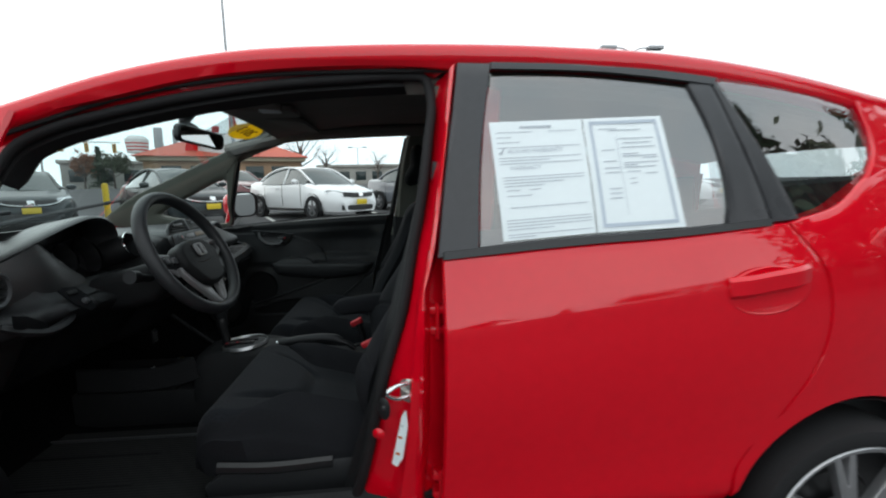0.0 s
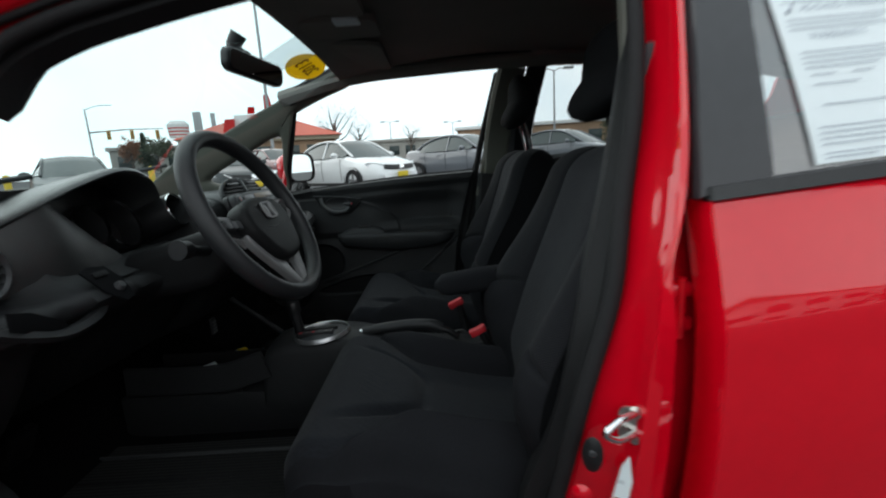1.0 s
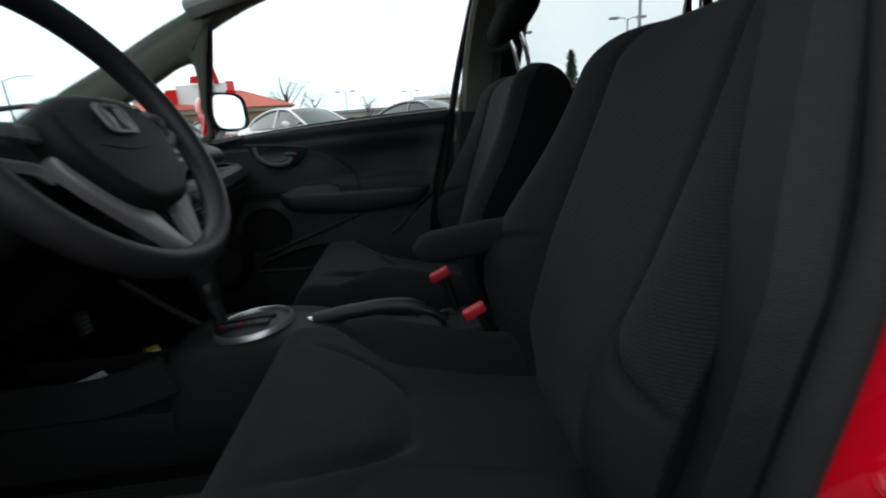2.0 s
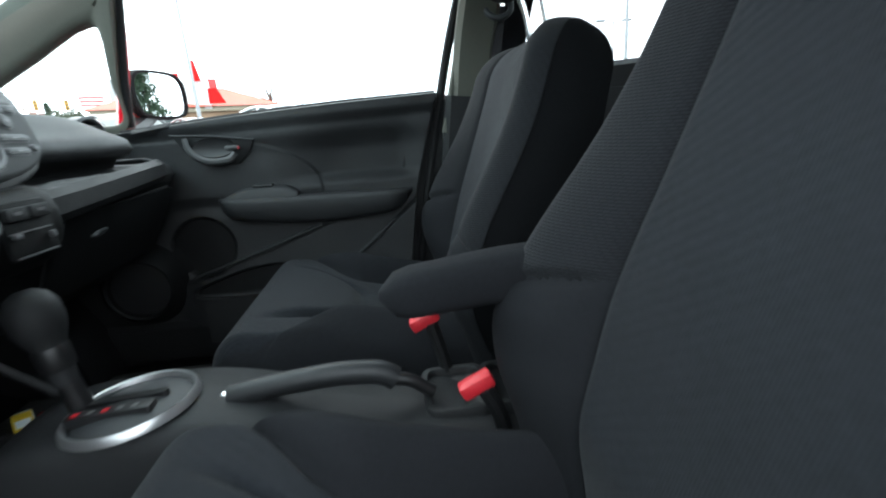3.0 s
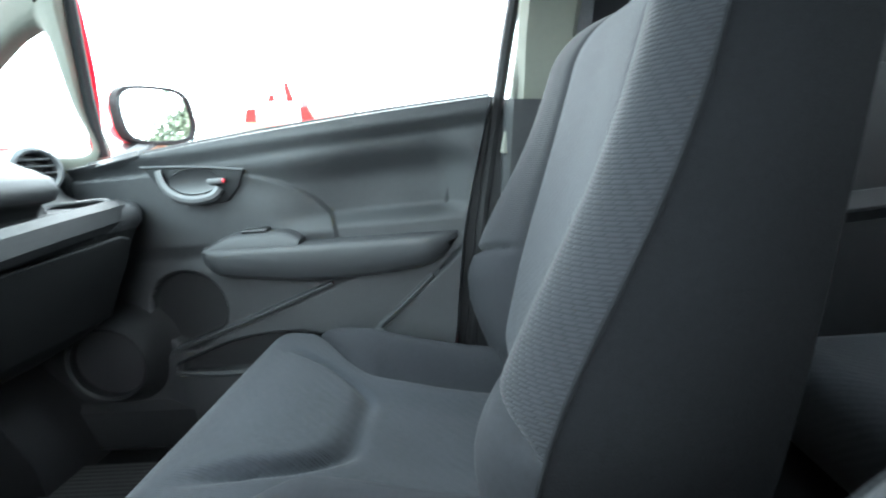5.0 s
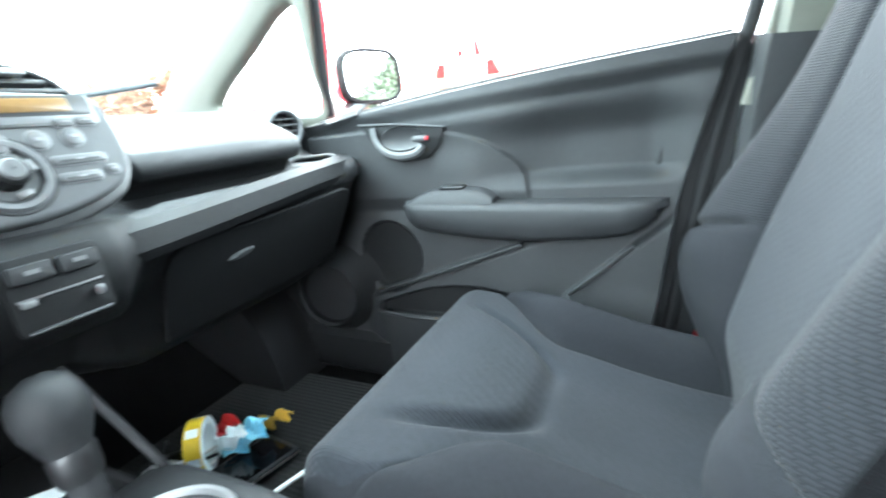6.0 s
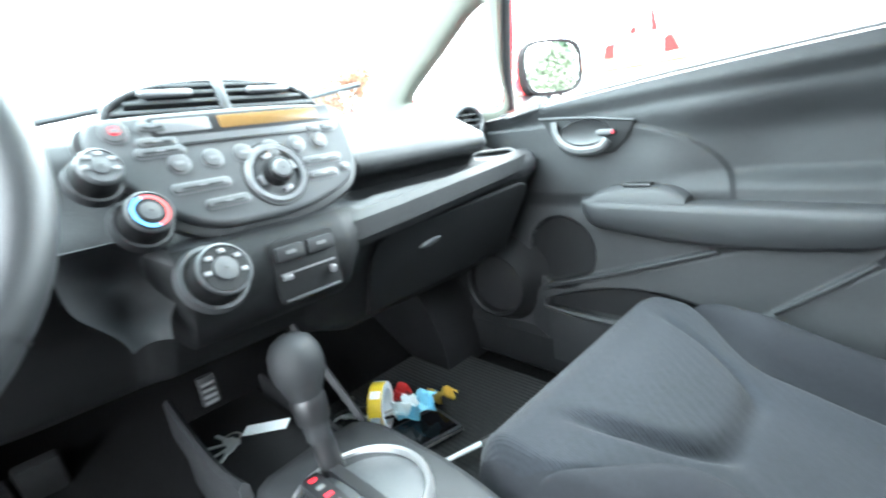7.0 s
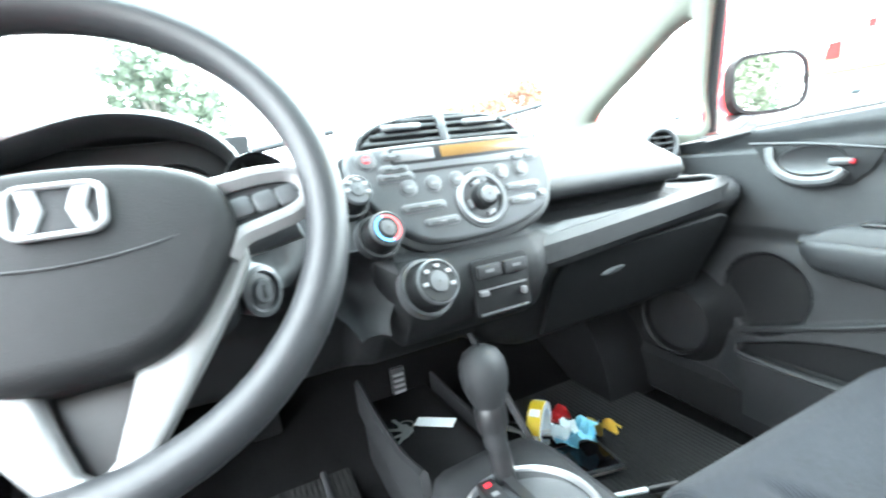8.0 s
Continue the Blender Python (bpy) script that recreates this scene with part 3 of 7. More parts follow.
mid1, mid2 = inner * 0.62 + outer * 0.38 + np.array((0, 0.012, 0.0)), inner * 0.3 + outer * 0.7 + np.array((0, -0.006, -0.006))
part("door_opening_flange", grid(np.stack([inner, mid1, mid2, outer])), RED, car, "red painted flange above the door opening")
# Dark tube standing in for the shaded gap below the rail.
rail_gap = [(x, -(float(skin(x, z)) - 0.022), z - 0.056) for x, z in RAIL[1:7]]
part("drip_channel", tube(rail_gap, 0.0065, 8, 60), RUBBER, car, "dark line painting the shaded gap under the roof rail")
# Black strip for the seal's lip and the unlit pillar trim's shade.
lip0 = crv([(x, -(float(skin(x, z) - seal_depth(x, z))), z) for x, z in SEAL[4:13]], 40)
lip1, lip2 = lip0 + np.array((0.004, 0.010, -0.022)), lip0 + np.array((0.010, 0.045, -0.036))
part("opening_lip", grid(np.stack([lip0 + np.array((0, 0.012, 0.004)), lip1, lip2, lip2 + np.array((0, 0.03, 0.02))])), RUBBER, car, "black strip inside the door seal: seal lip and pillar trim in painted shade")
g = crv([(0.068, 1.468), (0.043, 1.327), (0.021, 1.194), (0.003, 1.072), (-0.014, 0.99), (-0.032, 0.93), (-0.035, 0.85), (-0.038, 0.74), (-0.042, 0.60), (-0.052, 0.45), (-0.06, 0.34)], 44)
q = crv([(0.016, 1.43), (0.012, 1.400), (0.0, 1.256), (-0.020, 1.128), (-0.048, 0.996), (-0.072, 0.874), (-0.118, 0.727), (-0.146, 0.605), (-0.183, 0.45), (-0.24, 0.28)], 44)
rows = []
for k, (d, w) in enumerate(((0.100, 0.0), (0.090, 0.08), (0.076, 0.45), (0.042, 0.60), (0.020, 0.66), (0.014, 0.85), (0.02, 0.93), (0.032, 1.0), (0.060, 1.05))):
    line = q * (1 - w) + g * w
    low = sm(0.98, 0.75, line[:, 1]) if k in (3, 4, 5) else 0
    rows.append([(x, -(float(skin(x, z)) - d - (0.02 * lo if k in (3, 4, 5) else 0)), z) for (x, z), lo in zip(line, np.broadcast_to(low, len(line)))])
rows.append([(x + 0.012, -(float(skin(x, z)) - 0.080), z) for x, z in g])
rows.append([(x + 0.140, -(float(skin(x, z)) - 0.125), z) for x, z in g])
part("door_jamb", grid(np.array(rows)), RED, car, "red painted door jamb")
front = crv([(x + 0.004, z) for x, z in SEAL[14:]], 40)
back = crv([(0.030, 1.37), (-0.025, 1.20), (-0.078, 1.0), (-0.094, 0.948), (-0.135, 0.795), (-0.165, 0.67), (-0.197, 0.572), (-0.25, 0.40)], 40)
folds = []
for line, d in ((front, 0.0), (front, 0.012), (0.55 * front + 0.45 * back, 0.016), (0.5 * front + 0.5 * back, 0.024), (back, 0.040), (back + (0.014, 0), 0.10)):
    folds.append([(x, -(float(skin(x, z) - seal_depth(x, z)) - d), z) for x, z in line])
part("jamb_trim", grid(np.array(folds)), SHELF, car, "dark plastic pillar trim")
DX, DZ = 0.012, -0.022
part("striker_plate", moved(slab(rounded(0.028, 0.052, 0.010), 0.004, bev=0.001), basis((-0.094 + DX, -0.776, 0.722 + DZ), (1, -0.3, 0), (0, 0, 1)) @ Matrix.Rotation(math.pi, 4, "Y")), STEEL, car)
part("striker", tube([(-0.085 + DX, -0.780, 0.742 + DZ), (-0.120 + DX, -0.797, 0.740 + DZ), (-0.136 + DX, -0.803, 0.728 + DZ), (-0.120 + DX, -0.797, 0.714 + DZ), (-0.085 + DX, -0.780, 0.712 + DZ)], 0.005, 10, 24), CHROME, car, "chromed door striker loop")
for z in (0.741, 0.703):
    part("striker_bolt", moved(lathe([(0.001, 0.006), (0.006, 0.006), (0.0075, 0.003), (0.0095, 0.0)], seg=16), basis((-0.088 + DX, -0.779, z + DZ), (1, -0.3, 0), (0, 0, 1))), STEEL, car)
part("jamb_plug", moved(lathe([(0.001, 0.004), (0.011, 0.004), (0.016, 0.0)], Matrix.Diagonal((0.9, 1.7, 1, 1)), 20), basis((-0.133, -0.779, 0.660), (1, -0.3, 0), (0, 0, 1))), DARK, car)
# Grey dot painting the highlight on the black plug.
part("plug_dimple", moved(lathe([(0.001, 0.0055), (0.004, 0.0055), (0.005, 0.004)], seg=14), basis((-0.133, -0.779, 0.664), (1, -0.3, 0), (0, 0, 1))), GREY, car)
part("jamb_boss", moved(lathe([(0.001, 0.006), (0.008, 0.005), (0.014, 0.0)], seg=20), basis((-0.148, -0.778, 0.600), (1, -0.3, 0), (0, 0, 1))), RED, car)
PALEINK = material("pale_grey_print", (0.66, 0.72, 0.74), 0.7)
ORANGE = material("orange_print", (0.60, 0.16, 0.05), 0.6)
lab = part("tyre_label", moved(slab([(-0.022, -0.066), (-0.010, -0.072), (0.004, -0.050), (0.018, 0.030), (0.014, 0.068), (0.004, 0.052), (-0.010, -0.010)], 0.001), basis((-0.098, -0.781, 0.590), (1, -0.3, 0), (0.10, 0, 1))), PAPER, car, "white label on the jamb")

for k, (y, w, m) in enumerate(((-0.040, 0.006, ORANGE), (0.0, 0.006, ORANGE), (0.028, 0.005, PALEINK))):
    part("label_print", moved(box(-w, w, -0.003, 0.003, 0.0010, 0.0014, 0), basis((-0.098, -0.781, 0.590), (1, -0.3, 0), (0.10, 0, 1)) @ Matrix.Translation((0.16 * y - 0.001, y, 0)) @ Matrix.Rotation(radians(-10), 4, "Z") @ Matrix.Diagonal((0.8, 1, 1, 1))), m, lab)


# ---- driver's front door, standing open ----
swing = Matrix.Translation((-1.075, -0.79, 0)) @ Matrix.Rotation(radians(-68), 4, "Z") @ Matrix.Translation((1.075, 0.79, 0))
Q = coons([(-1.22, 0.36), (-0.6, 0.345), (-0.083, 0.36)], [(-1.04, 0.942), (-0.5, 0.972), (-0.004, 0.996)], [(-1.22, 0.36), (-1.17, 0.62), (-1.12, 0.80), (-1.04, 0.942)], [(-0.083, 0.36), (-0.063, 0.65), (-0.028, 0.90), (-0.004, 0.996)], 30, 24)
fd = part("front_door", moved(hemmed(Q, skin, -1, 0.06), swing), RED, car, "red driver's door standing open")
part("door_lining", moved(box(-1.14, -0.12, -0.765, -0.715, 0.37, 0.985, 0.02), swing), SOFT, fd, "dark grey door lining")
part("door_armrest", moved(ribbon([(-0.80, -0.69, 0.74), (-0.5, -0.68, 0.745), (-0.26, -0.69, 0.75)], (0, 0, 1), 0.07, 0.07, 14, 0.45), swing), SOFT, fd)
Q = coons([(-1.03, 0.955), (-0.5, 0.985), (-0.015, 1.008)], [(-0.93, 1.325), (-0.5, 1.445), (0.055, 1.465)], [(-1.03, 0.955), (-0.98, 1.15), (-0.93, 1.325)], [(-0.015, 1.008), (0.01, 1.2), (0.055, 1.465)], 16, 12)
part("door_glass", moved(hemmed(Q, skin, -1, 0.0, 0.014), swing), GLASS, fd)
ring = [(-1.03, 0.955), (-0.98, 1.15), (-0.93, 1.325), (-0.75, 1.395), (-0.5, 1.445), (-0.22, 1.468), (0.055, 1.465), (0.01, 1.2), (-0.015, 1.008)]
part("window_frame", moved(tube([(x, -float(skin(x, z)) + 0.012, z) for x, z in ring], 0.016, 8), swing), BLACK, fd)


# ---- wheels ----
ALLOY = material("alloy_wheel", (0.55, 0.55, 0.56), 0.30, metal=0.85, vary=0.05, scale=20)

def wheel(x, s):
    m = basis((x, s * 0.655, 0.284), (1, 0, 0), (0, 0, 1) if s < 0 else (0, 0, -1))
    w = part("wheel", moved(lathe([(0.218, 0.0), (0.250, 0.0), (0.274, 0.012), (0.283, 0.035), (0.285, 0.095), (0.283, 0.15), (0.274, 0.172), (0.256, 0.180), (0.240, 0.178), (0.232, 0.165), (0.218, 0.10)], seg=56), m), RUBBER, car, "black tyre")
    part("rim", moved(lathe([(0.240, 0.170), (0.234, 0.179), (0.222, 0.174), (0.214, 0.130)], seg=48), m), ALLOY, w)
    # Dark back plate standing in for the wheel's shaded inside.
    part("brake_disc", moved(lathe([(0.214, 0.130), (0.212, 0.085), (0.13, 0.08), (0.12, 0.095), (0.001, 0.095)], seg=48), m), DARK, w)
    part("hub", moved(lathe([(0.001, 0.166), (0.028, 0.166), (0.034, 0.160), (0.055, 0.150), (0.060, 0.11)], seg=24), m), ALLOY, w)
    for k in range(7):
        a = k * 2 * math.pi / 7
        arm = slab([(0.045, -0.016), (0.222, -0.030), (0.222, -0.012), (0.13, -0.002), (0.13, 0.002), (0.222, 0.012), (0.222, 0.030), (0.045, 0.016)], 0.026, bev=0.004)
        part("spoke", moved(arm, m @ Matrix.Translation((0, 0, 0.138)) @ Matrix.Rotation(a, 4, "Z")), ALLOY, w)
    part("wheel_house", moved(lathe([(0.336, 0.13), (0.336, -0.12), (0.001, -0.12)], seg=32), m), DARK, car)


for wx in (1.02, -1.48):
    for ws in (-1, 1):
        wheel(wx, ws)


# ---- cabin: floor, trims ----
def faces_by(ob, fn):
    """Chooses each face's material slot from its centre."""
    for p in ob.data.polygons:
        p.material_index = fn(p.center)
    return ob


part("floor_carpet", box(-1.75, 1.45, -0.72, 0.72, 0.25, 0.285, 0.005), CARPET, car, "black cabin carpet")
part("fire_wall", box(-1.80, -1.70, -0.72, 0.72, 0.25, 0.96, 0.01), CARPET, car)
F = np.array([[(x, y, z) for y in np.linspace(-0.70, 0.70, 3)] for x, z in ((-1.70, 0.62), (-1.52, 0.42), (-1.30, 0.30), (-1.22, 0.288))])
part("toe_board", grid(F), CARPET, car)
for s in (-1, 1):
    part("sill_trim", ribbon([(-1.3, s * 0.70, 0.36), (-0.5, s * 0.70, 0.345), (0.3, s * 0.70, 0.36)], (0, 0, 1), 0.13, 0.05, 16), SHELF, car)
    # cream trims of the screen pillar, post, centre pillar and rear
    if s < 0:
        part("screen_pillar_trim", ribbon([(-1.74, -0.69, 0.955), (-1.40, -0.625, 1.100), (-1.05, -0.555, 1.255), (-0.74, -0.49, 1.395)], (0.45, 0.55, 0.8), 0.05, 0.05, 24, 0.45), CREAM, car, "cream windscreen pillar trim")
    else:
        part("screen_pillar_trim", ribbon([(-0.965, 0.640, 1.308), (-0.90, 0.622, 1.336), (-0.80, 0.598, 1.374), (-0.69, 0.572, 1.408)], (0.30, -0.62, 0.72), 0.085, 0.022, 24, 0.45), CREAM, car, "cream windscreen pillar trim")
    # Black here puts the footwell's shade into the lining.
    part("kick_panel", ribbon([(-1.72, s * 0.70, 0.62), (-1.40, s * 0.705, 0.62), (-1.06, s * 0.70, 0.62)], (0, 0, 1), 0.66, 0.02, 12), BLACKSHADE, car, "dark footwell side lining")
    if s < 0:
        part("post_trim", ribbon([(-1.09, s * 0.68, 0.955), (-1.06, s * 0.655, 1.08), (-1.01, s * 0.60, 1.22)], (1, 0, 0), 0.052, 0.03, 16, 0.45), CREAM, car, "cream post trim")
    o = 0.0 if s > 0 else 0.085
    part("roof_edge_trim", ribbon([(-0.95, s * (0.60 - o), 1.350), (-0.7, s * (0.575 - o), 1.405), (-0.3, s * (0.55 - o), 1.430), (0.2, s * (0.545 - o), 1.435), (0.7, s * (0.54 - o), 1.40), (1.2, s * 0.50, 1.30)], (0, 0, 1), 0.06, 0.05, 24, 0.45), LINER, car)


def closed_curve(pts, k=7):
    """A smooth closed line through pts, k steps to each span."""
    p = np.array(pts, float)
    a, b, c, d = np.roll(p, 1, 0), p, np.roll(p, -1, 0), np.roll(p, -2, 0)
    out = []
    for i in range(len(p)):
        for t in np.arange(k) / k:
            out.append(0.5 * (2 * b[i] + (c[i] - a[i]) * t + (2 * a[i] - 5 * b[i] + 4 * c[i] - d[i]) * t**2 + (3 * b[i] - a[i] - 3 * c[i] + d[i]) * t**3))
    return np.array(out)


# wide cream surround of the small fixed pane on the passenger side
HOLE = [(-1.345, 1.03), (-1.315, 1.068), (-1.155, 1.144), (-1.09, 1.176), (-1.035, 1.200), (-0.992, 1.198), (-1.008, 1.088), (-1.028, 0.985), (-1.19, 1.000)]
RIMS = [(-1.64, 0.985), (-1.50, 1.112), (-1.25, 1.222), (-1.03, 1.318), (-0.80, 1.400), (-0.890, 1.352), (-0.988, 1.088), (-1.026, 0.960), (-1.25, 0.955)]
hole, edge = closed_curve(HOLE), closed_curve(RIMS)
frame_y = lambda q: 0.735 - 0.36 * (q[:, 1] - 0.97)
loops = []
for q, w, d in ((edge, 0, 0.035), (edge, 0, 0.008), (edge, 0.03, 0.002), (edge, 0.08, 0.0), (edge, 0.16, 0.0), (edge, 0.5, 0.0), (edge, 0.80, 0.0), (edge, 0.90, 0.002), (edge, 0.97, 0.008), (edge, 1.0, 0.028)):
    q = q * (1 - w) + hole * w
    loops.append(np.stack([q[:, 0], frame_y(q) + d, q[:, 1]], -1))
part("quarter_window_surround", grid(np.array(loops), close_v=True), CREAM, car, "cream surround of the quarter window", angle=50)
part("surround_rubber", tube([(-0.912, 0.648, 1.315), (-0.938, 0.672, 1.226), (-0.985, 0.716, 1.08), (-1.010, 0.745, 0.975)], 0.011, 8, 24), RUBBER, car)
part("pillar_upper_trim", ribbon([(-0.07, 0.715, 0.99), (-0.06, 0.69, 1.12), (-0.035, 0.63, 1.28), (0.0, 0.575, 1.42)], (1, 0, 0), 0.11, 0.045, 20, 0.3), CREAM, car, "cream centre pillar trim")
part("pillar_lower_trim", ribbon([(-0.11, 0.715, 0.34), (-0.10, 0.725, 0.6), (-0.085, 0.722, 0.85), (-0.07, 0.712, 0.995)], (1, 0, 0), 0.15, 0.05, 16, 0.3), PLASTIC, car, "dark centre pillar trim")
part("inner_pillar_trim", ribbon([(0.03, -0.62, 0.99), (0.04, -0.58, 1.15), (0.06, -0.49, 1.41)], (1, 0, 0), 0.12, 0.045, 16, 0.3), CREAM, car, "cream centre pillar trim")
part("door_rubber", tube([(-0.265, 0.735, 0.40), (-0.235, 0.738, 0.6), (-0.195, 0.742, 0.82), (-0.158, 0.738, 0.99), (-0.13, 0.715, 1.12), (-0.085, 0.645, 1.30), (-0.06, 0.60, 1.40)], 0.013, 8, 50), RUBBER, car)
part("door_edge_rubber", ribbon([(-0.29, 0.742, 0.36), (-0.255, 0.742, 0.6), (-0.215, 0.745, 0.82), (-0.165, 0.742, 1.0)], (1, 0, 0), 0.13, 0.012, 24), RUBBER, car, "black door rubber")
part("door_edge_trim", tube([(-0.152, 0.71, 0.90), (-0.132, 0.708, 0.99), (-0.105, 0.69, 1.12), (-0.06, 0.62, 1.32)], 0.009, 8, 50), CREAM, car)

# passenger's seat belt on the pillar
belt = part("seat_belt", ribbon([(0.0, 0.655, 1.215), (-0.012, 0.690, 1.05), (-0.03, 0.700, 0.80), (-0.05, 0.70, 0.50)], (1, 0, 0), 0.047, 0.003, 20), WEBBING, car, "dark seat belt webbing")
part("belt_guide", tube([(-0.035, 0.650, 1.225), (-0.03, 0.640, 1.195), (0.0, 0.635, 1.180), (0.03, 0.637, 1.195), (0.035, 0.645, 1.228)], 0.008, 10, 20), GREY, belt)
part("belt_bolt", moved(lathe([(0.001, 0.02), (0.013, 0.018), (0.018, 0.0)], seg=20), basis((0.0, 0.660, 1.235), (-1, 0, 0), (0, 0.2, 1))), GREY, belt)
part("belt_stop", moved(lathe([(0.001, 0.014), (0.012, 0.012), (0.016, 0.0)], seg=20), basis((-0.085, 0.695, 0.955), (-1, 0, 0), (0, 0, 1))), GREY, belt)
part("belt", ribbon([(0.02, -0.62, 1.215), (0.0, -0.66, 1.0), (-0.03, -0.69, 0.6)], (1, 0, 0), 0.047, 0.003, 16), WEBBING, belt)
part("belt_tongue", box(-0.03, 0.01, -0.672, -0.660, 1.00, 1.06, 0.004), STEEL, belt)


# ---- seats ----
def seat(cy, x0, bx, lean, arm, label):
    st = part("front_seat", box(x0 + 0.06, x0 + 0.50, cy - 0.21, cy + 0.21, 0.285, 0.42, 0.02), PLASTIC, car, label)
    us = np.linspace(-1, 1, 121)
    # cushion: dished towards the back, a raised bolster on each side, a sunk U round the thigh pad
    dish = crv([(0, 0.590), (0.12, 0.595), (0.22, 0.588), (0.30, 0.576), (0.38, 0.560), (0.5, 0.536), (0.69, 0.507), (0.88, 0.490), (1.0, 0.484)], 104)[:, 1]
    rings = []
    for v, sunk in zip(np.linspace(0, 1, 104), dish):
        x = x0 + 0.54 * v
        roll = math.sqrt(max(0.0, 1 - (1 - min(1, v / 0.13)) ** 2))
        wid = (0.262 + 0.012 * math.sin(v * 3.1)) * (0.92 + 0.08 * roll)
        seam = 0.955 - 0.44 * sm(0.15, 0.48, v)
        top = []
        for g in us:
            a = abs(g) / 0.625 * seam if abs(g) < 0.625 else seam + (abs(g) - 0.625) / 0.375 * (1 - seam)
            u = math.copysign(a, g)
            z = sunk
            q = max(0.0, (a - seam) / (1 - seam))
            crest, peak = 0.062 * sm(0.18, 0.48, v), 0.42 - 0.10 * sm(0.3, 0.6, v)
            z += crest * math.sin(min(1.0, q / peak) * 1.5708) ** 0.9 if q > 0 else 0.0
            z -= 0.075 * sm(0.25, 0.5, v) * max(0.0, (q - peak) / (1 - peak)) ** 1.4
            z += 0.008 * sm(0.2, seam, a) * sm(0.35, 0.6, v)
            z -= 0.009 * math.exp(-(((a - seam) / 0.022) ** 2)) * sm(0.10, 0.2, v)
            pad = ((abs(u) / (0.63 - 0.27 * min(1.0, max(0.0, (v - 0.15) / 0.31)))) ** 5 + (max(0.0, v - 0.02) / 0.455) ** 5) ** 0.2
            groove = 0.010 * math.exp(-(((pad - 1.0) / 0.055) ** 2)) * sm(0.14, 0.26, v) * (0.45 + 0.55 * sm(0.0, 0.25, a)) * sm(1.0, 0.8, a)
            z += 0.009 * sm(1.03, 0.86, pad) * sm(0.08, 0.3, v) - groove
            z -= 0.070 * (1 - 0.6 * sm(0.25, 0.5, v)) * sm(0.86, 1.0, a) ** 2
            z -= 0.085 * (1 - roll)
            top.append((x, cy + u * wid, z))
        low = [(x + 0.015, cy + u * wid * 0.96, 0.415) for u in us[::-1][::4]]
        rings.append(top + low)
    ob = part("cushion", loft(rings), [PLAINCLOTH, INSERT], st, "dark cloth seat cushion with a blue-grey centre", angle=70)
    m = len(rings[0])
    for k, p in enumerate(ob.data.polygons[:103 * m]):
        j = k % m
        p.material_index = 1 if j < 120 and abs(us[j] + us[j + 1]) / 2 < 0.625 else 0
    # backrest: blue-grey centre, ribbed bolsters, plain lower bolsters, dark side panels with shade in their tone
    th = radians(lean)
    up, fw = np.array((math.sin(th), 0, math.cos(th))), np.array((-math.cos(th), 0, math.sin(th)))
    base = np.array((bx, cy, 0.47))
    H = 0.635
    rings, us = [], np.linspace(-1, 1, 81)
    half = crv([(0.0, 0.285), (0.15, 0.300), (0.30, 0.303), (0.45, 0.294), (0.65, 0.272), (0.85, 0.248), (1.0, 0.235)], 150)[:, 1]
    seams = crv([(0.0, 0.125), (0.15, 0.126), (0.28, 0.138), (0.40, 0.150), (0.6, 0.146), (0.8, 0.140), (1.0, 0.132)], 150)[:, 1]
    edges = {-1: [], 1: []}
    for w, wid0, sw in zip(np.linspace(0, 1, 150), half, seams):
        cap = math.sqrt(max(0.0, 1 - (max(0, (w - 0.86)) / 0.14) ** 2))
        wid = wid0 * (0.62 + 0.38 * cap)
        s = sw / wid0
        ring = []
        for g in us:
            a = abs(g) / 0.5 * s if abs(g) < 0.5 else s + (abs(g) - 0.5) / 0.5 * (1 - s)
            q = max(0.0, (a - s) / (1 - s))
            d = 0.082 - 0.018 * sm(0.2, 0.95, w) - 0.045 * sm(0.22, 0.0, w) + 0.006 * sm(0, s, a)
            rise = 0.018 + 0.046 * math.exp(-(((w - 0.33) / 0.28) ** 2))
            d += rise * math.sin(min(1.0, q / 0.72) * 1.5708) - 0.036 * max(0.0, (q - 0.66) / 0.34) ** 2
            d -= 0.008 * math.exp(-(((a - s) / 0.022) ** 2))
            fold = w - (0.425 - 0.10 * q)
            if q > 0:
                d += sm(0.0, 0.2, q) * sm(1.02, 0.86, q) * (0.008 * math.exp(-(((fold + 0.075) / 0.06) ** 2)) - 0.014 * math.exp(-((fold / 0.010) ** 2)))
            d = -0.05 + (d + 0.05) * (0.35 + 0.65 * cap)
            ring.append(base + up * (H * w) + fw * d + np.array((0, math.copysign(a, g) * wid, 0)))
        rear = -0.092 * (0.35 + 0.65 * cap)
        for s2, corner in ((1, ring[-1]), (-1, ring[0])):
            edges[s2].append(corner)
        deep = float(np.dot(ring[-1] - base - up * (H * w), fw))
        side = [base + up * (H * w) + fw * (deep + (rear + 0.035 - deep) * q) + np.array((0, wid * (1 + 0.018 * math.sin(q * 3.14) - 0.05 * q * q), 0)) for q in (0.03, 0.2, 0.4, 0.6, 0.8, 1.0)]
        back = [base + up * (H * w) + fw * (rear + 0.035 * u * u) + np.array((0, u * wid * 0.94, 0)) for u in np.linspace(0.98, -0.98, 22)]
        other = [p * np.array((1, 0, 1)) + np.array((0, 2 * cy - p[1], 0)) for p in side[::-1]]
        rings.append(ring + side + back + other)
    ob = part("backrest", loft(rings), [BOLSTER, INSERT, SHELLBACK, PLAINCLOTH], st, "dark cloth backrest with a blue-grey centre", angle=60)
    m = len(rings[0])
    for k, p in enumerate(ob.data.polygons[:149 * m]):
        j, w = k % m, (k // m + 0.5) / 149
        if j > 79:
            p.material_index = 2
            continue
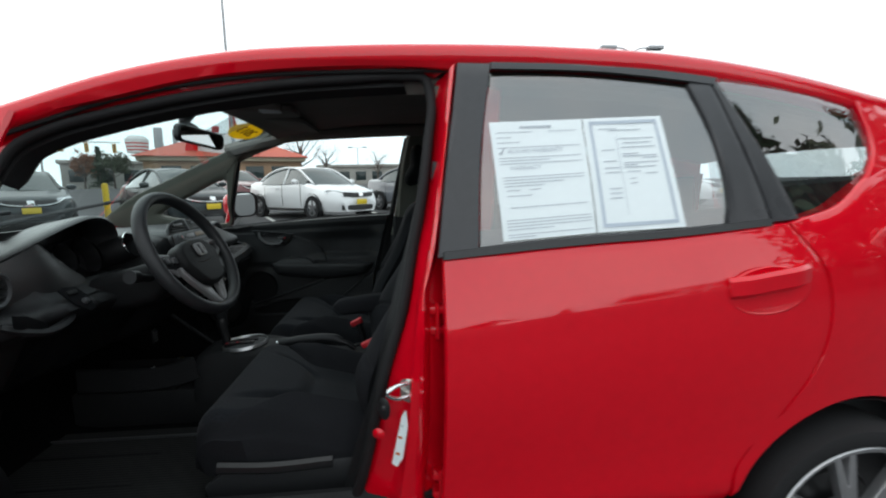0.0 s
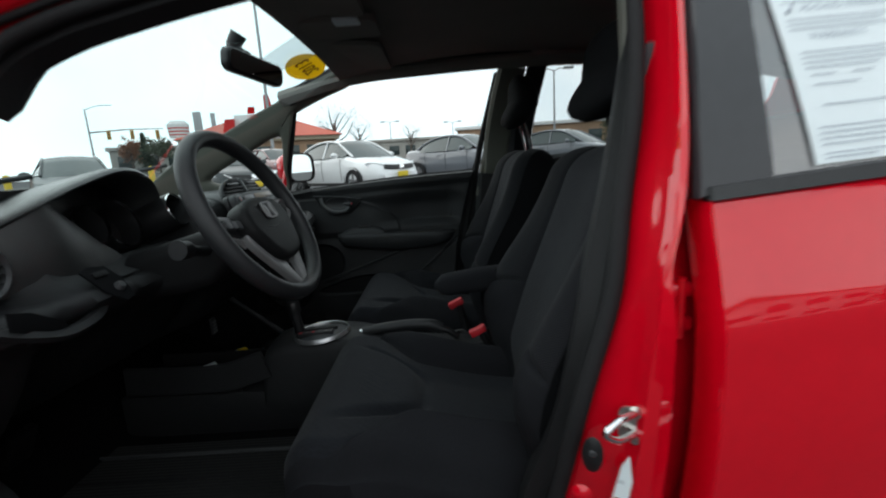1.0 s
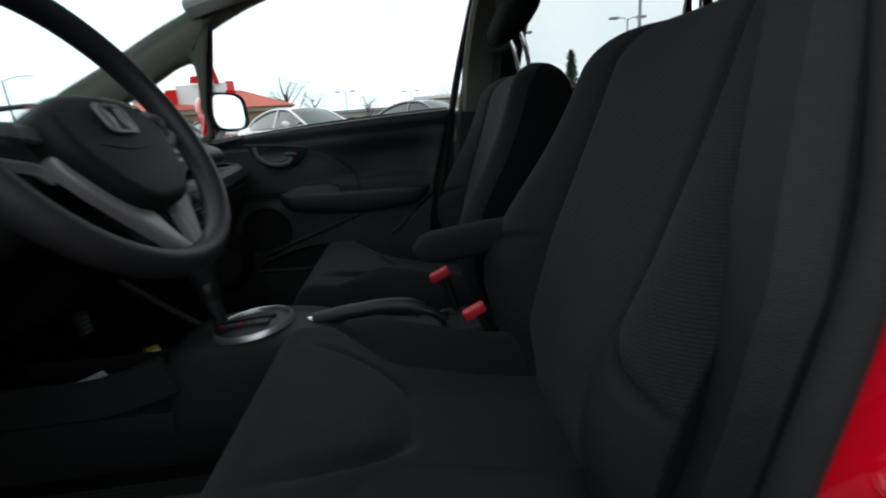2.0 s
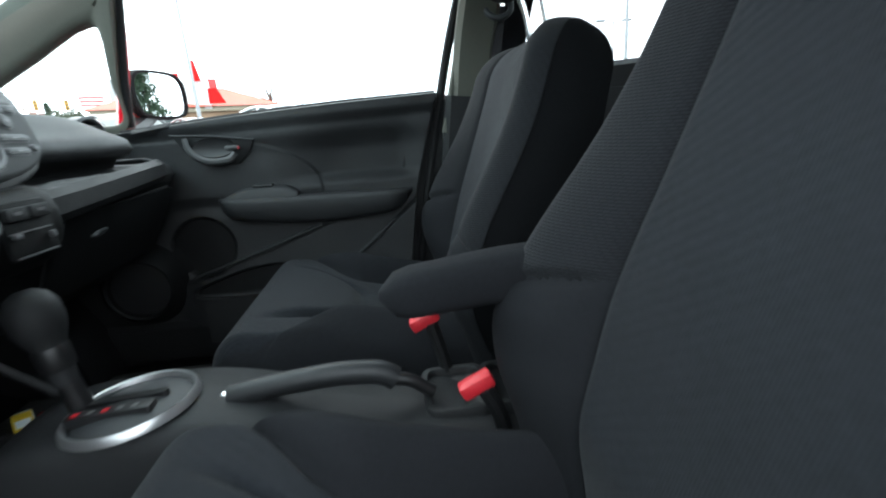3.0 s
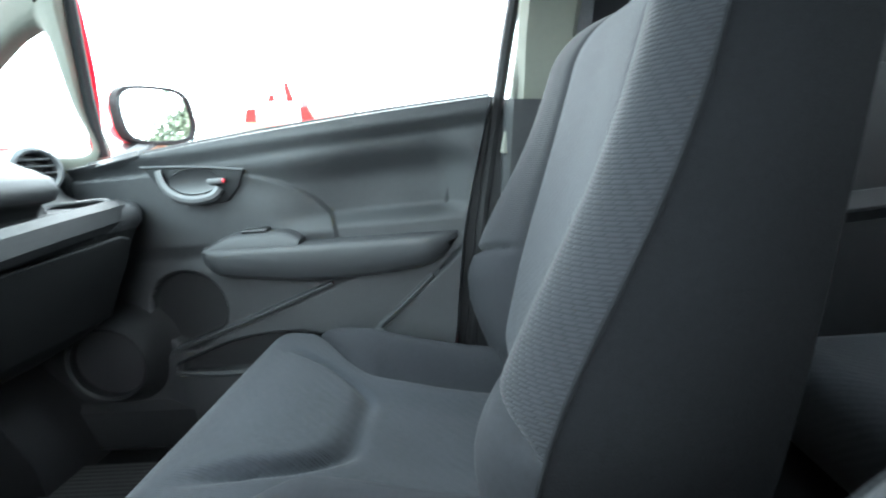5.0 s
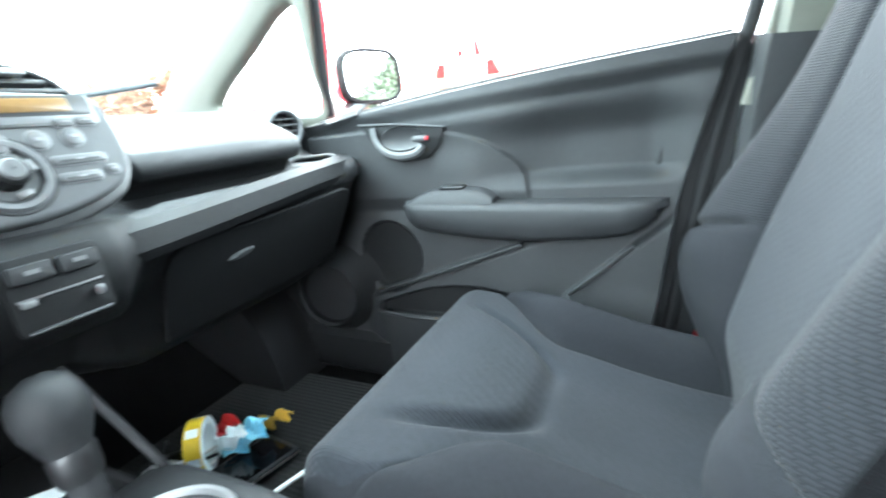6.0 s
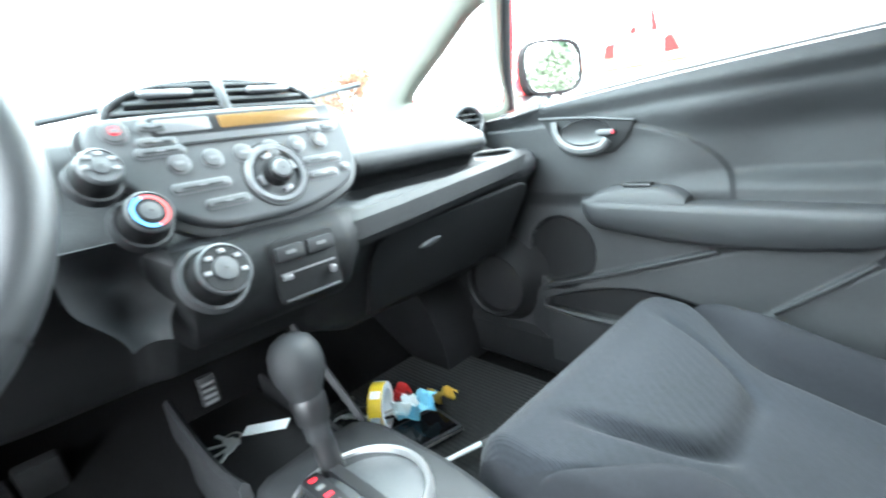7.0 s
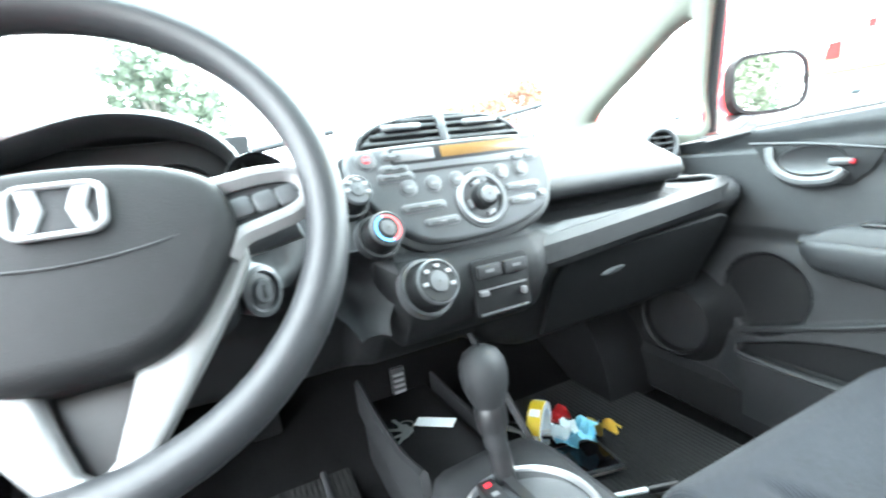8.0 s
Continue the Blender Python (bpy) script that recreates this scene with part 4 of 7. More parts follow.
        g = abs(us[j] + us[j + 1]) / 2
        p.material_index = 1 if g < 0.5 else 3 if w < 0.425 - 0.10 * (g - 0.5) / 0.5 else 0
    for s2 in (-1, 1):
        part("piping", tube(edges[s2][12:134], 0.0022, 6), SHELLBACK, st)
    # head restraint on two posts
    hc = base + up * (H + (0.118 if cy < 0 else 0.150)) + fw * 0.100
    rings = []
    for w in np.linspace(-1, 1, 18):
        k = math.sqrt(max(0.02, 1 - abs(w) ** 3.5))
        a = np.arange(24) / 24 * 2 * np.pi
        fr = fw * 0.03 * (1 - abs(w)) * -1
        rings.append([hc + up * (0.095 * w) + fr + fw * (0.045 * k * math.copysign(abs(math.cos(q)) ** 0.7, math.cos(q))) + np.array((0, 0.136 * k * (1 - 0.12 * w) * math.copysign(abs(math.sin(q)) ** 0.7, math.sin(q)), 0)) for q in a])
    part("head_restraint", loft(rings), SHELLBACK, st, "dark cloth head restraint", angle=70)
    for s in (-1, 1):
        part("post", tube([base + up * (H - 0.03) + np.array((0, s * 0.055, 0)), base + up * (H + 0.06) + fw * 0.045 + np.array((0, s * 0.055, 0)), hc + np.array((0, s * 0.055, -0.03))], 0.0065, 8, 8), CHROME, st)
    # side shield with its lever
    sy = cy - 0.262 if cy < 0 else cy + 0.262
    part("side_shield", moved(slab([(-0.24, -0.065), (0.20, -0.065), (0.26, 0.02), (0.22, 0.05), (-0.20, 0.02), (-0.25, -0.02)], 0.02, bev=0.006), basis((x0 + 0.28, sy + (0.012 if cy < 0 else 0.008), 0.415), (1, 0, 0), (0, 0, 1))), BLACK, st)
    part("lever", ribbon([(x0 + 0.07, sy - 0.012, 0.452), (x0 + 0.2, sy - 0.018, 0.448), (x0 + 0.36, sy - 0.012, 0.452)], (0, 0, 1), 0.032, 0.018, 12, 0.45), DARK, st, "black seat lever")
    if arm:
        rings = []
        for v in np.linspace(0, 1, 16):
            k = math.sqrt(max(0.03, 1 - (1 - min(1, v / 0.14)) ** 2))
            c = np.array((-0.352 + 0.30 * v, -0.098, 0.720 + 0.012 * sm(0, 0.6, v)))
            a = np.arange(20) / 20 * 2 * np.pi
            rings.append([c + np.array((0, 0.031 * k * math.copysign(abs(math.cos(q)) ** 0.6, math.cos(q)), (0.029 + 0.008 * v) * k * math.copysign(abs(math.sin(q)) ** 0.6, math.sin(q)))) for q in a])
        part("armrest", loft(rings), PLAINCLOTH, st, "dark cloth folding armrest", angle=70)
    # buckle
    by = -0.073 if cy < 0 else 0.075
    bk_x, bk_z = (-0.233, 0.566) if cy < 0 else (-0.290, 0.606)
    bk = part("buckle_stalk", ribbon([(bk_x + 0.04, by, 0.45), (bk_x + 0.03, by, 0.52), (bk_x + 0.01, by, bk_z - 0.004)], (0, 1, 0), 0.032, 0.022, 8), DARK, st)
    part("buckle_button", moved(box(-0.025, 0.025, -0.0125, 0.0125, -0.011, 0.011, 0.005), pose(bk_x, by, bk_z, 0, -25, 0)), BUCKLE, st, "red seat belt release button")
    return st


seat(-0.366, -0.640, -0.118, 18, True, "driver's seat in dark cloth with a folding armrest")
seat(0.366, -0.672, -0.138, 15, False, "front passenger seat in dark blue-grey cloth")
R = []
for w in np.linspace(0, 1, 14):
    k = math.sqrt(max(0.05, 1 - (max(0, w - 0.85) / 0.15) ** 2))
    R.append([(0.72 + 0.16 * w - 0.07 * k, y, 0.45 + 0.55 * w) for y in np.linspace(-0.62, 0.62, 9)] + [(0.74 + 0.16 * w + 0.06 * k, y, 0.45 + 0.55 * w) for y in np.linspace(0.62, -0.62, 9)])
bench = part("rear_seat", loft(R), INSERT, car, "dark cloth rear bench")
part("bench_cushion", box(0.30, 0.80, -0.62, 0.62, 0.33, 0.52, 0.05, 4), INSERT, bench)
for s in (-1, 1):
    part("rear_door_panel", box(-0.02 if s > 0 else 0.085, 0.82, s * 0.700, s * 0.735, 0.36, 1.000, 0.012), SOFT, car, "dark rear door lining")
    part("rear_belt_trim", ribbon([(-0.02 if s > 0 else 0.10, s * 0.722, 1.000 if s > 0 else 1.004), (0.4, s * 0.724, 1.024), (0.8, s * 0.714, 1.052)], (0, 0, 1), 0.100, 0.034, 16, 0.45), SOFT, car)
    part("rear_quarter_trim", ribbon([(0.80, s * 0.705, 0.76), (1.15, s * 0.67, 0.78), (1.50, s * 0.58, 0.80)], (0, 0, 1), 0.78, 0.03, 14), SOFT, car, "dark load space side lining")
    part("rear_armrest", ribbon([(0.12, s * 0.69, 0.72), (0.4, s * 0.685, 0.73), (0.6, s * 0.69, 0.74)], (0, 0, 1), 0.06, 0.06, 12, 0.45), SOFT, car)

# ---- passenger door, inner side ----

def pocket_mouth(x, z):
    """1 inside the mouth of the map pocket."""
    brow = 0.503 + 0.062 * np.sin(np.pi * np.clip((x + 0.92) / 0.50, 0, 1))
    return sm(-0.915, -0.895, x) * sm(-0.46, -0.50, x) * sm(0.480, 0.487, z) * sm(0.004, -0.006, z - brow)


def door_y(x, z):
    """Depth of the lining: how far it stands in from the outer skin."""
    y = 0.712 + 0.0 * x
    y = y - 0.018 * sm(0.955, 0.99, z + 0.028 * (-0.18 - x) / 0.8)  # belt pad
    y = y - 0.016 * bump2(x, z, -0.55, 0.93, 0.42, 0.035)
    scoop = sm(-0.66, -0.44, x - 0.5 * (z - 0.82)) * sm(-0.205, -0.30, x) * sm(0.775, 0.815, z) * sm(0.985, 0.87, z)
    y = y + 0.034 * scoop  # hollow above the armrest
    sweep = (np.clip(x + 0.85, 0, 2) / 0.335) ** 2.2 + (np.clip(z - 0.757, 0, 1) / 0.168) ** 2.2
    y = y - (0.008 * sm(1.012, 0.99, sweep) + 0.006 * sm(1.0, 0.3, sweep)) * sm(0.735, 0.775, z)  # proud field below the handle sweep
    y = y - 0.012 * sm(0.76, 0.70, z) - 0.006 * sm(0.60, 0.50, z)
    diag = 0.545 + (x + 0.894) * 0.335
    y = y - 0.020 * sm(0.006, -0.012, z - diag) * sm(-0.28, -0.62, x) * sm(-0.97, -0.88, x)  # map pocket
    y = y - 0.020 * sm(0.006, -0.012, (z - (0.566 + (x + 0.44) * 0.83))) * sm(-0.62, -0.28, x)
    y = y + 0.026 * pocket_mouth(x, z) + 0.018 * sm(0.090, 0.080, np.hypot(x + 0.868, z - 0.628)) * sm(-0.99, -0.95, x)
    return y


Q = coons([(-1.16, 0.36), (-0.7, 0.34), (-0.32, 0.36)], [(-1.055, 0.952), (-0.67, 0.985), (-0.437, 0.999), (-0.172, 1.010)],
          [(-1.16, 0.36), (-1.10, 0.65), (-1.055, 0.952)], [(-0.32, 0.36), (-0.284, 0.52), (-0.245, 0.75), (-0.21, 0.88), (-0.172, 1.010)], 230, 190)
Y = door_y(Q[..., 0], Q[..., 1])
P3 = np.stack([Q[..., 0], Y, Q[..., 1]], -1)
rim = P3[:, -1:].copy()
rim2 = rim + np.array((0, 0.03, 0.004))
rear = np.concatenate([P3, rim2], 1)
edge = rear[-1:] + np.array((0.006, 0.035, 0))
door = part("passenger_door", grid(np.concatenate([rear, edge], 0)), [SOFT, BLACKSHADE], car, "dark grey moulded door lining", angle=75)
# Black faces paint the shade of the pocket mouth and round recess.
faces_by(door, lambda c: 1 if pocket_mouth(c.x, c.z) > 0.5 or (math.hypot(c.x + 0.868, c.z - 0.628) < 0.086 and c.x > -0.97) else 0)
part("belt_seal", ribbon([(-1.03, 0.728, 0.958), (-0.67, 0.735, 0.990), (-0.437, 0.736, 1.004), (-0.172, 0.736, 1.014)], (0, 0, 1), 0.012, 0.012, 24), RUBBER, door)
part("window_corner_cap", ribbon([(-0.985, 0.705, 0.952), (-0.95, 0.700, 0.957), (-0.89, 0.702, 0.966)], (0, 0, 1), 0.022, 0.03, 10, 0.45), SOFT, door)
# armrest with the window switch
rings = []
for v in np.linspace(0, 1, 30):
    x = -0.805 + 0.545 * v
    k = math.sqrt(max(0.04, 1 - (1 - min(1, v / 0.10)) ** 2)) * math.sqrt(max(0.05, 1 - (max(0, v - 0.86) / 0.14) ** 2))
    zt, zb = 0.765 - 0.012 * v, 0.765 - 0.012 * v - 0.052 * k - 0.026 * math.sin(v * 3.14)
    yi = 0.712 - 0.066 * k
    zm = (zt + zb) / 2
    rings.append([(x, 0.72, zt), (x, yi + 0.012, zt), (x, yi + 0.003, zt - 0.004), (x, yi, zt - 0.014), (x, yi + 0.004, zb + 0.012), (x, yi + 0.02, zb), (x, 0.72, zb)])
part("door_armrest", loft(rings), SOFT, door, "dark grey armrest", angle=50)
rings = []
for v in np.linspace(0, 1, 14):
    k = math.sin(min(1, v / 0.35) * 1.57) * math.sqrt(max(0.05, 1 - (max(0, v - 0.7) / 0.3) ** 2))
    x = -0.785 + 0.205 * v
    rings.append([(x, 0.716, 0.760), (x, 0.716, 0.762 + 0.030 * k), (x, 0.672, 0.763 + 0.027 * k), (x, 0.660, 0.762 + 0.018 * k), (x, 0.656, 0.760)])
part("switch_pod", loft(rings), SOFT, door, angle=50)
part("window_switch", box(-0.70, -0.645, 0.670, 0.695, 0.790, 0.797, 0.003), DARK, door)
# inner handle: bezel, pull, lock
HY = float(door_y(-0.785, 0.902))
bz = part("handle_bezel", moved(slab([(-0.105, 0.039), (0.0, 0.031), (0.105, 0.016), (0.088, -0.018), (0.060, -0.044), (0.0, -0.050), (-0.045, -0.036), (-0.080, -0.002)], 0.012, bev=0.004), Matrix.Translation((-0.785, HY + 0.006, 0.902)) @ Matrix.Rotation(radians(90), 4, "X")), BLACKSHADE, door)
HANDLE = material("silver_handle_plastic", (0.060, 0.061, 0.063), 0.5, metal=0.2, vary=0.06, scale=30)
HC = [(-0.856, HY - 0.008, 0.931), (-0.850, HY - 0.014, 0.906), (-0.832, HY - 0.020, 0.884), (-0.804, HY - 0.023, 0.870), (-0.768, HY - 0.023, 0.867), (-0.742, HY - 0.020, 0.873), (-0.730, HY - 0.016, 0.886)]
part("door_handle", ribbon(HC, (0.3, 0, 1), 0.019, 0.012, 28, 0.5), HANDLE, door, "silver inner door handle")
# Dark disc on the bezel; its tone stands for the hollow's shade.
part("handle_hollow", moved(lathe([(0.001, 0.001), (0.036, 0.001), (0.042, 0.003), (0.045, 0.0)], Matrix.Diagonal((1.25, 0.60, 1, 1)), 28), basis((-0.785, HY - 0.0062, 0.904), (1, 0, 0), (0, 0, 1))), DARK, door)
part("lock_lever", box(-0.756, -0.718, HY - 0.018, HY - 0.006, 0.894, 0.907, 0.005), HANDLE, door)
part("bezel_line", ribbon([(-0.892, HY - 0.008, 0.942), (-0.785, HY - 0.009, 0.934), (-0.680, HY - 0.008, 0.919)], (0, 0, 1), 0.004, 0.005, 16), DASHGREY, door)
part("lock_mark", box(-0.722, -0.7175, HY - 0.0190, HY - 0.012, 0.896, 0.904, 0.002), BUCKLE, door)
# pocket rims, light pale lines
for pts in ([(-0.90, 0.678, 0.545), (-0.734, 0.674, 0.598), (-0.60, 0.676, 0.645), (-0.53, 0.682, 0.668)], [(-0.44, 0.676, 0.566), (-0.38, 0.676, 0.615), (-0.318, 0.684, 0.667)]):
    part("pocket_rim", ribbon(pts, (0, 0.3, 1), 0.013, 0.010, 16, 0.5), SOFT, door)
part("lower_pocket_rim", ribbon([(-0.90, 0.660, 0.498), (-0.82, 0.655, 0.492), (-0.70, 0.655, 0.490), (-0.45, 0.66, 0.488)], (0, 0, 1), 0.011, 0.009, 16, 0.5), SOFT, door)
pod = basis((-1.040, 0.700, 0.538), (1, 0.10, 0), (0, 0, 1))
# Pod in black: the dim footwell is put into its colour.
spk = part("speaker_pod", moved(lathe([(0.076, 0.040), (0.078, 0.062), (0.084, 0.066), (0.091, 0.058), (0.104, 0.026), (0.132, -0.005)], seg=48), pod), BLACKSHADE, door, "round speaker pod low on the door")
part("speaker_cone", moved(lathe([(0.001, 0.046), (0.03, 0.046), (0.078, 0.044)], seg=40), pod), DARK, spk, "black speaker cloth")

# outside mirror of the passenger door
mc = Vector((-1.01, 0.955, 1.072))
inn, out = (mc - Vector((-0.30, -0.25, 0.96))).normalized(), Vector((1, 0.30, 0.10)).normalized()
mn = (out - inn).normalized()
mx = Vector((0, 0, 1)).cross(mn).normalized()
mm = basis(mc, mx, mn.cross(mx) if (mn.cross(mx)).z > 0 else -mn.cross(mx))
if (mm.to_3x3() @ Vector((0, 0, 1))).dot(mn) < 0:
    mm = mm @ Matrix.Rotation(math.pi, 4, "Y")
shape = [(0.098 * math.copysign(abs(math.cos(a)) ** 0.55, math.cos(a)), 0.070 * math.copysign(abs(math.sin(a)) ** 0.6, math.sin(a))) for a in np.linspace(0, 2 * np.pi, 48)[:-1]]
rings = []
for k, d in ((0.94, 0.004), (1.02, 0.0), (1.05, -0.012), (1.03, -0.04), (0.9, -0.07), (0.6, -0.09), (0.25, -0.098)):
    rings.append([mm @ Vector((x * k, y * k, d)) for x, y in shape])
om = part("door_mirror", loft(rings), RED, car, "passenger door mirror in red housing")
part("mirror_rim", loft([[mm @ Vector((x * k, y * k, d)) for x, y in shape] for k, d in ((0.90, 0.002), (0.92, 0.010), (1.02, 0.010), (1.06, -0.014))], False), MIRRORTRIM, om)
part("mirror_glass", ([mm @ Vector((x * 0.94, y * 0.94, 0.0045)) for x, y in shape], [tuple(range(len(shape)))]), MIRROR, om, "mirror glass")
part("mirror_foot", ribbon([(-1.05, 0.78, 0.955), (-1.05, 0.85, 0.975), mm @ Vector((0, -0.05, -0.05))], (1, 0, 0), 0.07, 0.03, 10, 0.4), DARK, om)

# ---- dashboard ----
PASS = [(-1.78, 0.960), (-1.45, 0.985), (-1.15, 1.002), (-1.02, 0.992), (-0.935, 0.955), (-0.888, 0.925), (-0.889, 0.906), (-0.925, 0.896), (-0.938, 0.878), (-0.915, 0.866), (-0.882, 0.866), (-0.860, 0.872), (-0.848, 0.848), (-0.868, 0.822), (-0.905, 0.745), (-0.975, 0.645), (-1.30, 0.58)]
END = [(-1.78, 0.960), (-1.45, 0.972), (-1.25, 0.982), (-1.13, 0.988), (-1.075, 0.987), (-1.054, 0.975), (-1.048, 0.945), (-1.038, 0.91), (-1.005, 0.888), (-0.945, 0.878), (-0.880, 0.877), (-0.862, 0.866), (-0.858, 0.842), (-0.875, 0.822), (-0.915, 0.745), (-0.985, 0.645), (-1.30, 0.58)]
MID = [(-1.78, 0.960), (-1.45, 0.990), (-1.15, 1.000), (-1.02, 1.004), (-0.93, 1.000), (-0.905, 0.985), (-0.90, 0.955), (-0.890, 0.925), (-0.875, 0.895), (-0.845, 0.875), (-0.820, 0.868), (-0.805, 0.845), (-0.805, 0.80), (-0.83, 0.765), (-0.93, 0.745), (-1.00, 0.68), (-1.25, 0.60)]
DRV = [(-1.78, 0.960), (-1.45, 0.985), (-1.15, 0.990), (-1.05, 0.99), (-0.99, 0.985), (-0.97, 0.96), (-0.96, 0.93), (-0.94, 0.905), (-0.90, 0.885), (-0.868, 0.876), (-0.858, 0.865), (-0.872, 0.845), (-0.93, 0.815), (-1.00, 0.77), (-1.06, 0.70), (-1.12, 0.64), (-1.30, 0.56)]
JOIN = MID[:8] + [tuple(0.40 * a + 0.60 * b for a, b in zip(p, q)) for p, q in zip(MID[8:], PASS[8:])]
HOLLOW = MID[:9] + [(-0.866, 0.884), (-0.868, 0.868), (-0.890, 0.845), (-0.93, 0.815), (-1.00, 0.77), (-1.06, 0.70), (-1.12, 0.64), (-1.30, 0.56)]
DIP = DRV[:2] + [(-1.15, 0.985), (-1.09, 0.95), (-1.06, 0.915), (-1.02, 0.902), (-0.975, 0.898), (-0.94, 0.893), (-0.90, 0.883)] + DRV[9:]
rings = []
knots = [(-0.73, END, 0.13), (-0.66, END, 0.10), (-0.58, DRV, 0.085), (-0.535, DRV, 0.075), (-0.505, DIP, 0.06), (-0.42, DIP, 0.02), (-0.235, DIP, 0), (-0.200, HOLLOW, 0), (-0.135, HOLLOW, 0), (-0.105, MID, 0), (-0.06, MID, 0), (0.0, MID, 0), (0.085, MID, 0), (0.135, JOIN, 0), (0.185, PASS, 0), (0.35, PASS, 0), (0.49, PASS, 0.0), (0.548, END, 0.0), (0.63, END, 0.02), (0.68, END, 0.06), (0.705, END, 0.09)]
ys = np.unique(np.r_[np.linspace(-0.73, 0.70, 60), [k[0] for k in knots]])
ky = [k[0] for k in knots]
for y in ys:
    i = min(max(np.searchsorted(ky, y, "right") - 1, 0), len(knots) - 2)
    a = sm(0, 1, (y - ky[i]) / (ky[i + 1] - ky[i]))
    sec = np.array(knots[i][1]) * (1 - a) + np.array(knots[i + 1][1]) * a
    back = knots[i][2] * (1 - a) + knots[i + 1][2] * a
    sec = sec.copy()
    sec[2:, 0] -= back * np.linspace(0.2, 1, len(sec) - 2)
    c = crv(sec, 70)
    rings.append(np.stack([c[:, 0], np.full(70, y), c[:, 1]], -1))
# Black faces put shade into the slot, gauge recess and lower half.
dash = faces_by(part("dashboard", grid(np.array(rings)), [PLASTIC, BLACKSHADE], car, "charcoal moulded dashboard, its lower half's shade put into the colour", angle=75), lambda c: 1 if c.z < (0.868 if abs(c.y - 0.01) < 0.125 else 0.99 if -0.50 < c.y < -0.195 else 0.834) or (c.y > 0.16 and c.y < 0.53 and 0.862 < c.z < 0.9065 and c.x < -0.872) else 0)
band = crv([(-0.845, 0.055, 0.832), (-0.838, 0.12, 0.836), (-0.841, 0.18, 0.839), (-0.846, 0.30, 0.847), (-0.853, 0.44, 0.857), (-0.870, 0.54, 0.861), (-0.905, 0.62, 0.861), (-0.960, 0.70, 0.852)], 30)
part("shelf_band", ribbon(band, (-0.12, 0, 1), 0.050, 0.032, 36, 0.38), SHELF, dash, "rounded shelf edge")
# cup holder at the outer end
cn, cr = Vector((0.26, -0.26, 0.93)).normalized(), Vector((0.73, 0.68, 0)).normalized()
cm = basis((-0.940, 0.572, 0.879), cr, cn.cross(cr))
o1, o2 = rounded(0.108, 0.072, 0.022), rounded(0.092, 0.056, 0.020)
loops = [[cm @ Vector((x * k, y * k, d)) for x, y in o] for o, k, d in ((o1, 1.0, -0.03), (o1, 1.0, -0.003), (o1, 0.97, 0.0), (o2, 1.06, 0.0), (o2, 1.0, -0.003), (o2, 0.94, -0.045), (o2, 0.02, -0.046))]
part("cup_holder", loft(loops[:5], False), PLASTIC, dash, "cup holder at the end of the shelf")
# Black inside: the hole's shade is put into its colour.
part("cup_well", loft(loops[4:], False), BLACKSHADE, dash)
# round side vents
def round_vent(x, y, z, nx, ny):
    m = basis((x, y, z), (-ny, nx, 0), (0, 0, 1))
    v = part("side_vent", moved(lathe([(0.030, -0.02), (0.033, 0.004), (0.038, 0.008), (0.044, 0.004), (0.045, -0.03)], seg=32), m), GREY, dash, "round side air vent")
    part("vent_well", moved(lathe([(0.001, -0.018), (0.032, -0.018), (0.033, 0.0)], seg=28), m), DARK, dash)
    for k in (-0.6, -0.2, 0.2, 0.6):
        w = 0.031 * math.sqrt(1 - k * k)
        part("vent_slat", moved(box(-w, w, 0.033 * k - 0.002, 0.033 * k + 0.002, -0.012, 0.004, 0.001), m), PLASTIC, dash)
round_vent(-1.042, 0.617, 0.955, 1, -0.30)
round_vent(-1.005, -0.668, 0.938, 1, 0.1)
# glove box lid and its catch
# The lid's shade is put into its black colour.
part("glove_box_lid", moved(slab([(-0.212, 0.030), (-0.203, 0.056), (-0.180, 0.071), (0.0, 0.078), (0.17, 0.086), (0.195, 0.078), (0.203, 0.06), (0.195, -0.09), (-0.20, -0.10)], 0.007, bev=0.004, seg=3), basis((-0.905, 0.385, 0.748), (0, 1, 0), (0.46, 0, 0.888))), BLACKSHADE, dash)
part("glove_box_catch", moved(lathe([(0.001, 0.006), (0.02, 0.005), (0.027, 0.0)], Matrix.Diagonal((1.1, 0.26, 1, 1)), 20), basis((-0.890, 0.306, 0.764), (0, 1, 0.15), (0.46, 0, 0.888))), DASHGREY, dash)

# centre vents above the audio unit
vm = basis((-0.905, 0.014, 1.026), (0, 1, 0), (-0.42, 0, 0.907))
out = [(-0.128, -0.022), (0.125, -0.022), (0.118, -0.004), (0.098, 0.012), (0.06, 0.021), (0.0, 0.025), (-0.06, 0.021), (-0.10, 0.010), (-0.122, -0.006)]
cv = part("centre_vent", moved(slab(out, 0.008, bev=0.003), vm @ Matrix.Translation((0, 0, -0.012))), DARK, dash, "dark louvred centre air vents")
rim = [vm @ Vector((x, y, -0.002)) for x, y in out + out[:1]]
part("vent_rim", tube(rim, 0.004, 8, 60), PLASTIC, cv)
for y in (-0.014, -0.003, 0.008, 0.017):
    w = 0.118 - 2.6 * max(0, y + 0.010) ** 1.05
    part("vent_slat", moved(box(-w, w, y - 0.0025, y + 0.0025, -0.004, 0.006, 0.001), vm), PLASTIC, cv)
part("vent_divider", moved(box(-0.006, 0.006, -0.021, 0.023, -0.003, 0.010, 0.003), vm), GREY, cv)
for x in (-0.060, 0.060):
    part("vent_tab", moved(box(-0.028, 0.028, -0.004, 0.004, 0.004, 0.012, 0.003), vm @ Matrix.Translation((x, 0.006, 0))), SILVER, cv)

